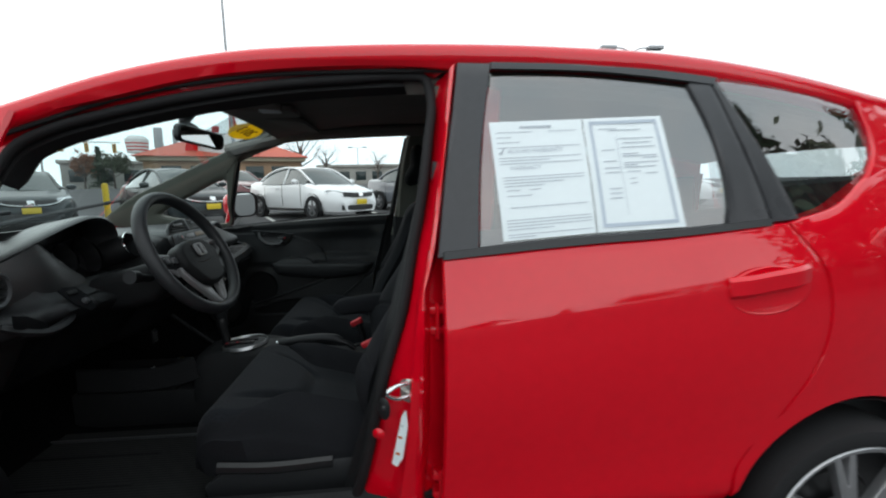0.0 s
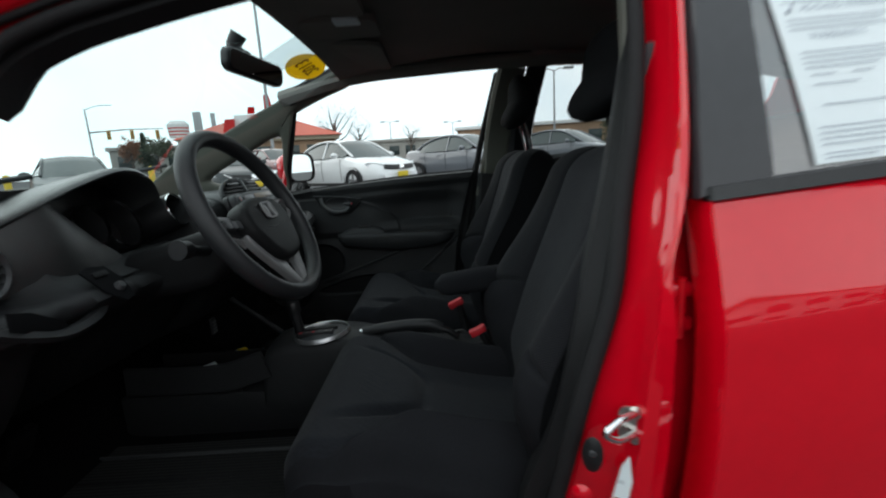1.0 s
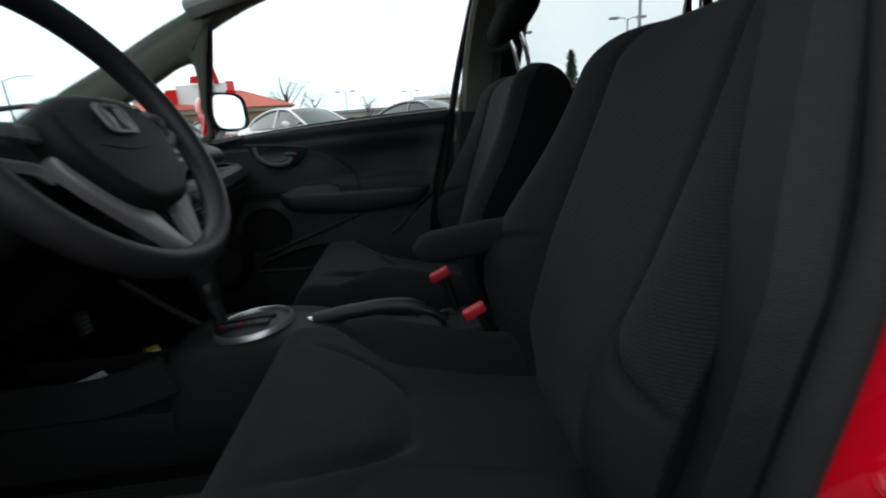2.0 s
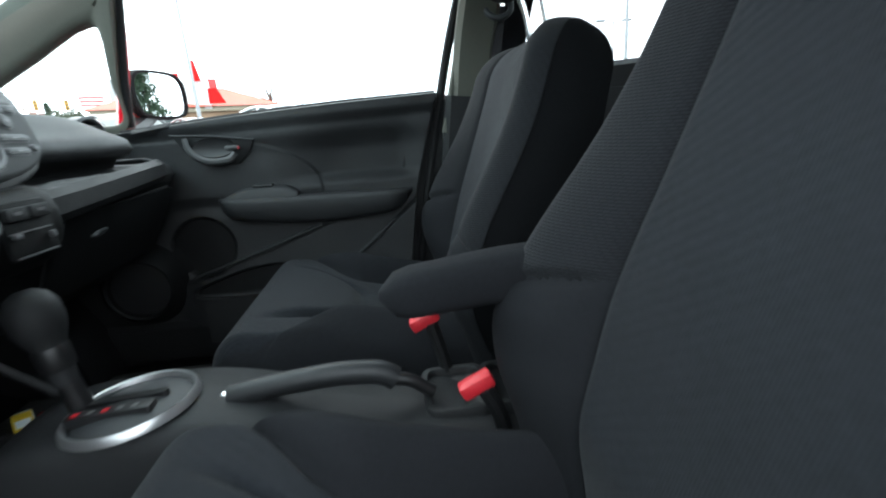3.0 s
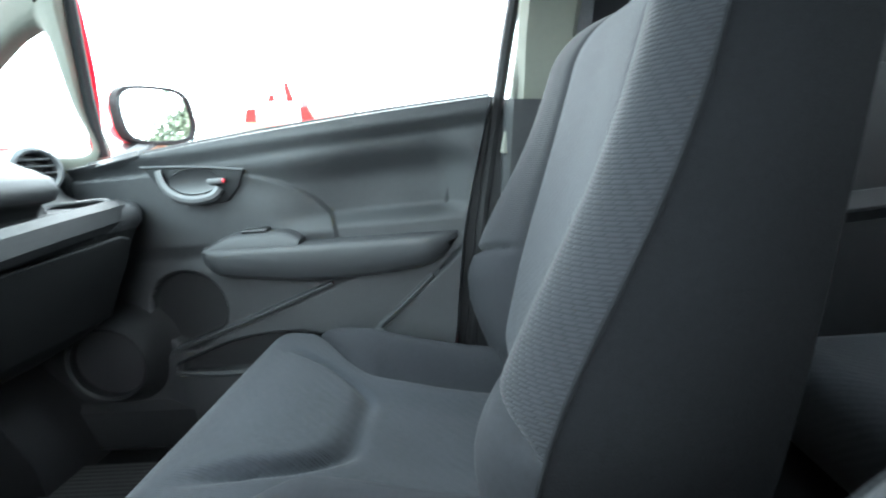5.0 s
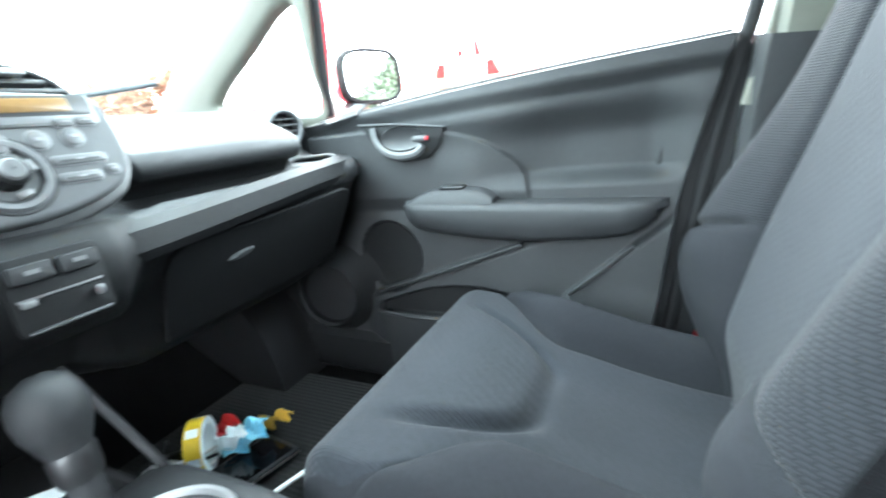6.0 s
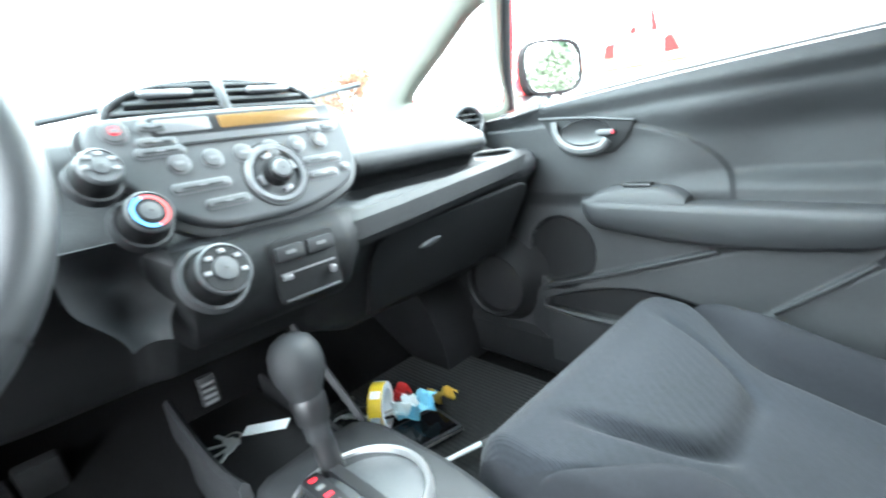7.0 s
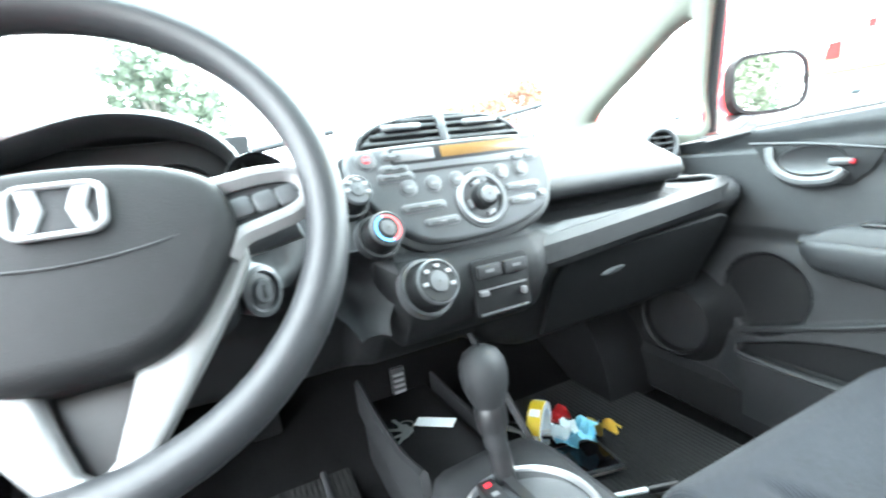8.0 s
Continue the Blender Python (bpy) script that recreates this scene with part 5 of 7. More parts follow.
# audio unit
am = basis((-0.868, 0.005, 0.945), (0, 1, 0), (-0.30, 0, 0.954))
face = closed_curve([(-0.138, 0.056), (-0.115, 0.0605), (-0.05, 0.0625), (0.0, 0.063), (0.06, 0.0625), (0.115, 0.0595), (0.134, 0.054), (0.142, 0.040), (0.145, 0.0), (0.138, -0.030), (0.115, -0.052), (0.06, -0.068), (0.0, -0.072), (-0.055, -0.068), (-0.095, -0.045), (-0.132, 0.0), (-0.144, 0.035)], 5)
au = part("audio_unit", moved(slab(face, 0.024, bev=0.007, seg=3), am), AUDIO, dash, "grey audio unit with knobs and buttons")
part("audio_surround", moved(slab([(x * 1.06, y * 1.10 - 0.004) for x, y in face], 0.012, bev=0.005), am @ Matrix.Translation((0, 0, -0.004))), DARK, au)
F0 = am @ Matrix.Translation((0, 0, 0.024))
def button(x, y, w, h, name="button", mat=BUTTON, d=0.004, r=None):
    b = part(name, moved(slab(rounded(w, h, r or h * 0.45, 4), d, bev=d * 0.3), F0 @ Matrix.Translation((x, y, 0))), mat, au)
    if mat is BUTTON:
        part("button_rim", moved(slab(rounded(w + 0.0036, h + 0.0036, (r or h * 0.45) + 0.0016, 4), d * 0.35, bev=d * 0.12), F0 @ Matrix.Translation((x, y, 0))), BUTTONRIM, b)
        if w > 0.024:
            part("button_slot", moved(box(-w * 0.36, w * 0.36, -h * 0.13, h * 0.13, d, d + 0.0006, 0), F0 @ Matrix.Translation((x, y - h * 0.12, 0))), DARK, b)
        part("button_mark", moved(box(-min(w, 0.016) * 0.26, min(w, 0.016) * 0.26, -h * 0.10, h * 0.10, d, d + 0.0009, 0), F0 @ Matrix.Translation((x, y, 0))), SILVER, b)
    return b
button(0.018, 0.0400, 0.226, 0.033, "display_bezel", BUTTONRIM, 0.0009, 0.005)
button(0.020, 0.0455, 0.215, 0.022, "display_window", DARK, 0.0015, 0.004)
button(0.045, 0.046, 0.125, 0.015, "display", DISPLAY, 0.0022, 0.002)
# Silver plate painting the glare over the display's left half.
button(-0.055, 0.046, 0.055, 0.015, "display_glare_pane", SILVER, 0.0022, 0.002)
button(0.012, 0.025, 0.150, 0.004, "disc_slot", DARK, 0.0015)
button(-0.118, 0.045, 0.022, 0.022, "hazard_button", BUTTON, 0.004, 0.0105)
button(-0.118, 0.045, 0.010, 0.010, "hazard_mark", BUCKLE, 0.0048, 0.004)
for x in (-0.072, -0.038, -0.004, 0.030, 0.064, 0.096):
    b = button(x, 0.007 + 0.03 * x, 0.019, 0.019, "preset_button", BUTTON, 0.004, 0.009)
for x, y, w in ((-0.085, 0.030, 0.035), (-0.085, 0.046, 0.025), (-0.085, 0.020, 0.045), (0.115, 0.027, 0.020), (0.095, 0.026, 0.018), (-0.058, -0.022, 0.058), (-0.038, -0.044, 0.046), (0.092, -0.015, 0.052), (0.086, -0.034, 0.040), (0.120, -0.030, 0.012)):
    button(x, y, w, 0.009)
D0 = F0 @ Matrix.Translation((0.026, -0.023, 0))
part("dial_groove", moved(lathe([(0.0255, 0.0), (0.0265, 0.0012), (0.0395, 0.0012), (0.0405, 0.0)], seg=40), D0), DARK, au)
part("dial_ring", moved(lathe([(0.0285, 0.001), (0.0295, 0.0045), (0.0345, 0.005), (0.0375, 0.001)], seg=40), D0), BUTTONRIM, au)
part("dial", moved(lathe([(0.001, 0.020), (0.012, 0.020), (0.015, 0.017), (0.016, 0.0)], seg=32), D0), BLACKSHADE, au)
part("dial_cap", moved(lathe([(0.001, 0.0225), (0.009, 0.0222), (0.0115, 0.0195)], seg=28), D0), BUTTON, au)
for a in range(4):
    q = a * math.pi / 2 + 0.3
    part("dial_key", moved(box(-0.006, 0.006, -0.003, 0.003, 0, 0.006, 0.001), D0 @ Matrix.Translation((0.0215 * math.cos(q), 0.0215 * math.sin(q), 0)) @ Matrix.Rotation(q + 1.57, 4, "Z")), SILVER, au)

# three heater dials down the left edge
BLUE = material("blue_print", (0.10, 0.35, 0.65), 0.5)
PINK = material("red_print", (0.70, 0.08, 0.08), 0.5)
for (x, y, z, r), kind in (((-0.850, -0.142, 0.952, 0.019), "mode"), ((-0.835, -0.118, 0.905, 0.022), "temperature"), ((-0.806, -0.076, 0.838, 0.029), "fan")):
    m = basis((x, y, z), (-0.18, 1, 0), (-0.42, 0, 0.90))
    k = part(kind + "_dial", moved(lathe([(0.001, 0.030), (r * 0.86, 0.030), (r * 0.95, 0.027), (r, 0.018), (r * 1.03, 0.0)], seg=36), m), BLACKSHADE, dash, "round heater control dial")
    part("dial_bezel", moved(lathe([(r * 1.03, 0.0), (r * 1.08, 0.006), (r * 1.22, 0.005), (r * 1.30, -0.006)], seg=36), m), DASHGREY if kind == "fan" else PLASTIC, k)
    part("dial_rim", moved(lathe([(r * 0.84, 0.0305), (r * 0.87, 0.0322), (r * 0.93, 0.0312), (r * 0.96, 0.0275)], seg=36), m), GREY, k)
    part("dial_face", moved(lathe([(r * 0.45, 0.0312), (r * 0.82, 0.0312), (r * 0.84, 0.030)], seg=36), m), BLACKSHADE if kind != "mode" else DASHGREY, k)
    part("dial_cap", moved(lathe([(0.001, 0.034), (r * 0.42, 0.033), (r * 0.46, 0.030)], seg=28), m), DASHGREY, k)
    if kind == "temperature":
        for c, a0 in ((BLUE, 100), (PINK, -80)):
            ring = [[m @ Vector((r * q * math.cos(radians(a0 + a)), r * q * math.sin(radians(a0 + a)), 0.0318)) for a in range(0, 181, 12)] for q in (0.60, 0.76)]
            part("colour_arc", grid(np.array(ring)), c, k, smooth=False)
    else:
        for a in range(-20, 230, 50):
            part("dial_mark", moved(box(-0.0036, 0.0036, -0.0022, 0.0022, 0.0312, 0.0322, 0.0004), m @ Matrix.Translation((r * 0.64 * math.cos(radians(a)), r * 0.64 * math.sin(radians(a)), 0))), SILVER, k)
# lower switch block with sliders
sb = basis((-0.806, 0.026, 0.820), (0, 1, 0.0), (-0.05, 0, 1)) @ Matrix.Diagonal((0.86, 0.92, 1, 1))
sw = part("switch_block", moved(slab(rounded(0.098, 0.082, 0.008), 0.006, bev=0.002), sb), BLACKSHADE, dash, "switch block with sliders")
for x in (-0.022, 0.024):
    part("switch", moved(slab(rounded(0.040, 0.018, 0.003), 0.006, bev=0.0015), sb @ Matrix.Translation((x, 0.024, 0.006))), PLASTIC, sw)
part("slider_track", moved(box(-0.042, 0.042, -0.0012, 0.0012, 0.006, 0.008, 0.0006), sb @ Matrix.Translation((0, -0.002, 0))), SILVER, sw)
part("slider_knob", moved(box(-0.007, 0.007, -0.0035, 0.0035, 0.006, 0.013, 0.002), sb @ Matrix.Translation((-0.034, -0.006, 0))), SILVER, sw)
part("tray_lip", moved(box(-0.042, 0.042, -0.0015, 0.0015, 0.004, 0.010, 0.001), sb @ Matrix.Translation((0, -0.036, 0))), GREY, sw)
for x in (-0.022, 0.024):
    part("switch_mark", moved(box(-0.007, 0.007, -0.0022, 0.0022, 0.0118, 0.0124, 0), sb @ Matrix.Translation((x, 0.025, 0))), SILVER, sw)
part("side_knob", moved(box(-0.0045, 0.0045, -0.0055, 0.0055, 0.006, 0.014, 0.003), sb @ Matrix.Translation((0.034, -0.014, 0))), SILVER, sw)
# knee bolster pocket beside the steering column
sheets = []
for depth in (0.0, -0.007):
    rows = []
    for v in np.linspace(0, 1, 18):
        wide = 0.047 * (1 - 0.62 * sm(0.45, 1.0, v))
        rows.append([(-0.838 + depth + 0.012 * v - 0.044 * math.sin(min(1, v * 1.15) * 2.8) * (1 - u * u) + 0.014 * sm(0.8, 1.0, v), -0.152 + 0.008 * v + u * wide, 0.893 - 0.104 * v) for u in np.linspace(-1, 1, 13)])
    sheets.append(np.array(rows))
loop = lambda g: np.concatenate([g[0], g[1:, -1], g[-1, -2::-1], g[-2:0:-1, 0]])
bm = bmesh.new()
for g in sheets:
    v, f = grid(g)
    ids = [bm.verts.new(p) for p in v]
    for q in f:
        bm.faces.new([ids[k] for k in q])
v, f = grid(np.array([loop(sheets[0]), loop(sheets[1])]), close_v=True)
ids = [bm.verts.new(p) for p in v]
for q in f:
    bm.faces.new([ids[k] for k in q])
bmesh.ops.remove_doubles(bm, verts=bm.verts, dist=0.0002)
bmesh.ops.recalc_face_normals(bm, faces=bm.faces)
part("knee_scoop", bm, PLASTIC, dash, "spoon-shaped hollow panel beside the steering column", angle=60)

# instrument hood and gauges
LIP = crv([(-1.055, -0.680, 0.975), (-1.005, -0.600, 1.018), (-0.985, -0.540, 1.046), (-0.972, -0.460, 1.074), (-0.966, -0.380, 1.090), (-0.972, -0.315, 1.080), (-0.978, -0.272, 1.057), (-0.986, -0.248, 1.028), (-0.990, -0.240, 0.99), (-0.990, -0.236, 0.955)], 44)


def hood_row(x, tall, wide, base=0.975):
    """A row of the hood further forward: lower and a little wider than its lip."""
    return [(p[0] + x, -0.42 + (p[1] + 0.42) * wide, base + (p[2] - 0.975) * tall) for p in LIP]


rings = [hood_row(-0.36, 0.10, 1.0, 0.965), hood_row(-0.24, 0.50, 1.02), hood_row(-0.12, 0.85, 1.01), hood_row(-0.03, 1.0, 1.0), hood_row(-0.003, 1.0, 1.0), hood_row(0.002, 0.95, 0.985), hood_row(-0.004, 0.90, 0.97), hood_row(-0.09, 0.80, 0.93)]
part("instrument_hood", grid(np.array(rings)), HOOD, dash, "black hood over the instruments", angle=70)
part("binnacle_back", box(-1.10, -1.088, -0.535, -0.225, 0.88, 1.06, 0.004), DARK, dash)
# cheek beside the gauges
top = crv([(-1.058, -0.678, 0.966), (-1.012, -0.602, 1.006), (-1.000, -0.548, 1.030), (-1.022, -0.505, 1.026), (-1.046, -0.474, 1.010), (-1.030, -0.479, 0.980)], 20)
low = crv([(-1.055, -0.675, 0.890), (-1.005, -0.602, 0.888), (-0.978, -0.550, 0.888), (-0.972, -0.510, 0.890), (-0.978, -0.440, 0.894), (-0.990, -0.385, 0.895)], 20)
part("cheek_panel", grid(np.stack([top + np.array((-0.02, 0, 0.0)), top, 0.62 * top + 0.38 * low + np.array((0.010, 0, 0.004)), 0.3 * top + 0.7 * low + np.array((0.008, 0, 0.004)), low])), HOOD, dash, "smooth panel beside the gauges")
part("gauge_edge", tube([(-1.046, -0.473, 1.011), (-1.034, -0.477, 0.990), (-1.012, -0.485, 0.956)], 0.0022, 8, 16), CHROME, dash, "thin chrome edge beside the gauges")
for x, y, r, z in ((-1.045, -0.435, 0.040, 0.968), (-1.058, -0.334, 0.054, 0.960), (-0.990, -0.230, 0.039, 0.976)):
    m = basis((x, y, z), (0, 1, 0), (-0.35, 0, 0.94))
    gz = part("gauge", moved(lathe([(r, -0.03), (r, 0.03), (r * 1.04, 0.034), (r * 1.09, 0.03), (r * 1.09, -0.07)], seg=40), m), DARK, dash, "round gauge in a chrome ring")
    part("gauge_ring", moved(lathe([(r * 0.985, 0.031), (r * 1.01, 0.037), (r * 1.045, 0.033)], seg=40), m), CHROME, gz, "thin chrome ring")
    part("gauge_face", moved(lathe([(0.001, -0.02), (r, -0.02)], seg=32), m), DARK, gz)
part("gauge_apron", grid(np.array([[(x, y, z) for y in np.linspace(-0.50, -0.215, 12)] for x, z in ((-1.000, 0.912), (-0.985, 0.905), (-0.965, 0.898), (-0.925, 0.888))])), PLASTIC, dash)

# left end of the dash: open tray
part("side_tray", ribbon([(-0.955, -0.728, 0.868), (-0.932, -0.702, 0.850), (-0.925, -0.661, 0.834), (-0.924, -0.618, 0.832), (-0.930, -0.572, 0.840), (-0.942, -0.545, 0.852)], (0, 0, 1), 0.017, 0.030, 22, 0.5), PLASTIC, dash, "lip of the open tray")
# Flat dark slab painting the shade of the tray's hollow.
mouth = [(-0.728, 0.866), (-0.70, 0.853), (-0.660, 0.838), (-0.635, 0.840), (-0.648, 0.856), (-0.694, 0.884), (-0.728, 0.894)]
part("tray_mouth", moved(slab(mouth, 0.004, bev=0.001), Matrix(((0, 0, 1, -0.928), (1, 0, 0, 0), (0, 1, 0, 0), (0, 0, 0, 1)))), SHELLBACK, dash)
# Raised dark slab; the switch recess's shade is in its colour.
pan = basis((-0.924, -0.545, 0.884), (0.10, 1, 0), (-0.62, 0, 0.78))
part("switch_panel", moved(slab([(-0.030, 0.034), (-0.012, 0.040), (0.022, 0.034), (0.034, 0.0), (0.028, -0.040), (0.006, -0.044), (-0.018, -0.012)], 0.004, bev=0.0015), pan @ Matrix.Translation((0, 0, 0.002))), SHELLBACK, dash)
part("blank_switch", moved(slab(rounded(0.030, 0.012, 0.004), 0.005, bev=0.002), pan @ Matrix.Translation((-0.002, 0.019, 0.006))), BLACKSHADE, dash)
part("mirror_switch", moved(lathe([(0.001, 0.009), (0.006, 0.009), (0.008, 0.006), (0.0095, 0.0)], seg=20), pan @ Matrix.Translation((0.013, -0.014, 0.006))), DASHGREY, dash)

# ---- steering wheel ----
tilt = radians(29)
sw_m = basis((-0.690, -0.371, 0.958), (0, 1, 0), (-math.sin(tilt), 0, math.cos(tilt)))
a = np.linspace(0, 2 * np.pi, 65)[:-1]
RW = 0.182
rim_m = basis((-0.7046, -0.379, 0.975), (0.05, 1, 0), (-math.sin(radians(27.4)), 0, math.cos(radians(27.4))))
P = np.array([[rim_m @ Vector(((RW + 0.0165 * math.cos(b)) * math.cos(q), (RW + 0.0165 * math.cos(b)) * math.sin(q), 0.019 * math.sin(b))) for b in np.linspace(0, 2 * np.pi, 15)[:-1]] for q in a])
steer = part("steering_wheel", grid(P, True, True), LEATHER, car, "black leather steering wheel with silver spokes")
for q in (-0.62, -2.52):
    part("rim_seam", grid(np.array([[rim_m @ Vector(((RW + 0.0169 * math.cos(b)) * math.cos(q + w), (RW + 0.0169 * math.cos(b)) * math.sin(q + w), 0.0194 * math.sin(b))) for b in np.linspace(0, 2 * np.pi, 19)[:-1]] for w in (-0.005, 0.005)]), False, True), DARK, steer)
right_half = [(0.0, 0.060), (0.05, 0.056), (0.085, 0.043), (0.100, 0.022), (0.102, -0.008), (0.088, -0.037), (0.064, -0.070), (0.036, -0.086), (0.0, -0.089)]
hub = closed_curve(right_half + [(-x, y) for x, y in right_half[-2:0:-1]], 5)[::-1]
part("airbag_cover", moved(slab(hub, 0.042, bev=0.016, seg=5), sw_m @ Matrix.Translation((0.003, 0, -0.028))), BLACKSHADE, steer, "dark grained airbag cover")
part("cover_crease", moved(ribbon([(-0.092, 0.002, 0.0115), (-0.045, -0.012, 0.0138), (0.003, -0.017, 0.0142), (0.05, -0.012, 0.0138), (0.096, 0.002, 0.0115)], (0, 1, 0), 0.002, 0.002, 20), sw_m), PLASTIC, steer)
WHEELSILVER = material("satin_silver_wheel_trim", (0.215, 0.215, 0.218), 0.42, metal=0.3, vary=0.06, scale=30, wear=0.05)
em = sw_m @ Matrix.Translation((0.004, 0.021, 0.0142))
part("badge_plate", moved(slab(rounded(0.052, 0.036, 0.010), 0.002, bev=0.0008), em), PLASTIC, steer)
part("badge", moved(tube([(x, y, 0.003) for x, y in rounded(0.051, 0.035, 0.009) + rounded(0.051, 0.035, 0.009)[:1]], 0.0024, 8), em), WHEELSILVER, steer, "plain silver emblem")
for k in (-1, 1):
    leg = [(k * 0.020, 0.015), (k * 0.010, 0.015), (k * 0.006, 0.0), (k * 0.011, -0.015), (k * 0.021, -0.015), (k * 0.016, 0.0)]
    part("badge_bar", moved(slab(leg[::k], 0.0028, bev=0.0008), em @ Matrix.Translation((0, 0, 0.002))), WHEELSILVER, steer)
for s in (-1, 1):
    at_depth = Matrix.Translation((0, 0, 0 if s > 0 else -0.024))
    pad = [(0.084, 0.030), (0.12, 0.037), (0.150, 0.037), (0.160, 0.024), (0.150, 0.009), (0.115, -0.003), (0.090, -0.018)]
    out = crv([(s * x, y) for x, y in pad], 22)
    part("side_spoke", moved(slab(out[::-s], 0.014, bev=0.004), sw_m @ Matrix.Translation((0, 0, -0.020 if s > 0 else -0.034))), PLASTIC, steer)
    run = [(0.086, 0.033, -0.004), (0.105, 0.0365, -0.004), (0.132, 0.0405, -0.004), (0.154, 0.0385, -0.005), (0.164, 0.024, -0.006), (0.152, 0.006, -0.005), (0.128, -0.003, -0.004), (0.106, -0.011, -0.003), (0.095, -0.024, -0.003)]
    part("spoke_trim", moved(ribbon([(s * x, y, z) for x, y, z in run], (0, 0, 1), 0.013, 0.016, 50, 0.45), sw_m @ at_depth), WHEELSILVER, steer, "silver spoke trim")
    for x, y in ((0.111, 0.0145), (0.129, 0.0175), (0.1465, 0.0205)):
        part("wheel_button", moved(slab(rounded(0.0165, 0.017, 0.004), 0.006, bev=0.0015), sw_m @ Matrix.Translation((s * x, y, -0.008)) @ Matrix.Rotation(s * radians(12), 4, "Z")), GREY, steer)
leg = [(0.090, -0.004), (0.106, -0.008), (0.107, -0.024), (0.093, -0.052), (0.065, -0.094), (0.041, -0.128), (0.024, -0.152), (0.010, -0.166), (0.0, -0.167)]
fork = [(0.0, -0.146), (0.010, -0.138), (0.0195, -0.110), (0.028, -0.080), (0.050, -0.070), (0.078, -0.040)]
vee = leg + [(-x, y) for x, y in leg[-2::-1]] + [(-x, y) for x, y in fork[::-1]] + fork[1:]
part("lower_spoke", moved(slab(vee, 0.015, bev=0.005, seg=3), sw_m @ Matrix.Translation((0.003, 0, -0.022))), WHEELSILVER, steer, "silver vee-shaped lower spoke")
# Added dark plate for the shade seen through the spoke's fork.
part("spoke_gap_cover", moved(slab([(-0.026, -0.080), (0.026, -0.080), (0.012, -0.142), (-0.012, -0.142)], 0.006), sw_m @ Matrix.Translation((0.003, 0, -0.034))), DARK, steer)
rings = []
for x, hw, z0, z1 in ((-0.735, 0.060, 0.905, 0.965), (-0.748, 0.076, 0.878, 0.969), (-0.79, 0.088, 0.842, 0.958), (-0.85, 0.088, 0.828, 0.942), (-0.96, 0.078, 0.815, 0.915)):
    rings.append([(x, -0.366 + y, (z0 + z1) / 2 + z) for y, z in rounded(2 * hw, z1 - z0, 0.030)])
part("column_shroud", loft(rings), BLACKSHADE, steer, "black steering column cover", angle=60)
# Grey rather than black: the stalk's reflected light is in its colour.
part("stalk_switch", moved(tube([(0.05, 0.0, -0.06), (0.10, 0.005, -0.062), (0.155, 0.012, -0.05)], (0.009, 0.012), 10, 8), sw_m), GREY, steer, "black control stalk")
stalk = part("light_stalk", moved(tube([(-0.05, 0.005, -0.10), (-0.10, 0.016, -0.104), (-0.140, 0.026, -0.101)], (0.009, 0.011), 12, 8), sw_m), PLASTIC, steer, "black light stalk with a round end knob")
part("end_knob", moved(tube([(-0.134, 0.025, -0.101), (-0.138, 0.026, -0.101), (-0.165, 0.030, -0.100)], (0.015, 0.018), 18), sw_m), PLASTIC, stalk)
lock = basis((-0.800, -0.258, 0.880), (-0.45, 1, 0), (0, 0, 1))
part("ignition_lock", moved(lathe([(0.001, 0.010), (0.010, 0.010), (0.0125, 0.006), (0.017, 0.005), (0.019, 0.010), (0.024, 0.008), (0.026, -0.03)], Matrix.Diagonal((0.85, 1.12, 1, 1)), seg=28), lock), GREY, steer, "grey ignition lock")
part("key_slot", moved(box(-0.0015, 0.0015, -0.007, 0.007, 0.009, 0.0108, 0), lock), DARK, steer)

# ---- console ----
con = part("centre_console", box(-1.32, -0.16, -0.085, 0.085, 0.285, 0.42, 0.012), PLASTIC, car, "charcoal centre console")
C = []
for x, z, w in crv([(-0.880, 0.470, 0.086), (-0.874, 0.520, 0.088), (-0.860, 0.548, 0.090), (-0.83, 0.558, 0.093), (-0.74, 0.566, 0.095), (-0.62, 0.566, 0.093), (-0.52, 0.545, 0.088), (-0.42, 0.52, 0.082), (-0.30, 0.51, 0.080), (-0.16, 0.50, 0.078)], 30):
    C.append([(x, -w - 0.006, 0.38), (x, -w, z - 0.03), (x, -w + 0.008, z - 0.008), (x, -w + 0.022, z), (x, 0, z + 0.004), (x, w - 0.022, z), (x, w - 0.008, z - 0.008), (x, w, z - 0.03), (x, w + 0.006, 0.38)])
part("console_top", grid(np.array(C)), PLASTIC, con, angle=50)
part("pocket_wall", ribbon([(-1.28, -0.092, 0.478), (-1.12, -0.094, 0.472), (-0.97, -0.094, 0.478), (-0.86, -0.094, 0.510)], (0, 0, 1), 0.088, 0.014, 18, 0.45), PLASTIC, con)
part("pocket_wall", ribbon([(-1.28, 0.088, 0.455), (-1.10, 0.090, 0.450), (-0.88, 0.090, 0.455)], (0, 0, 1), 0.06, 0.010, 14), RUBBER, con)
part("pocket_rail", ribbon([(-1.02, 0.078, 0.668), (-0.955, 0.083, 0.610), (-0.905, 0.087, 0.566), (-0.858, 0.089, 0.528)], (0.5, 0, 1), 0.016, 0.012, 18, 0.5), PLASTIC, con, "grey rail beside the console tray")
BRIGHT = material("satin_bright_ring", (0.58, 0.58, 0.59), 0.34, metal=0.85, vary=0.04)
part("pocket_floor", box(-1.30, -0.95, -0.080, 0.080, 0.415, 0.447, 0.006), RUBBER, con)
rg = pose(-0.706, -0.022, 0.572, 0, -4, 0) @ Matrix.Diagonal((0.95, 0.95, 1, 1))
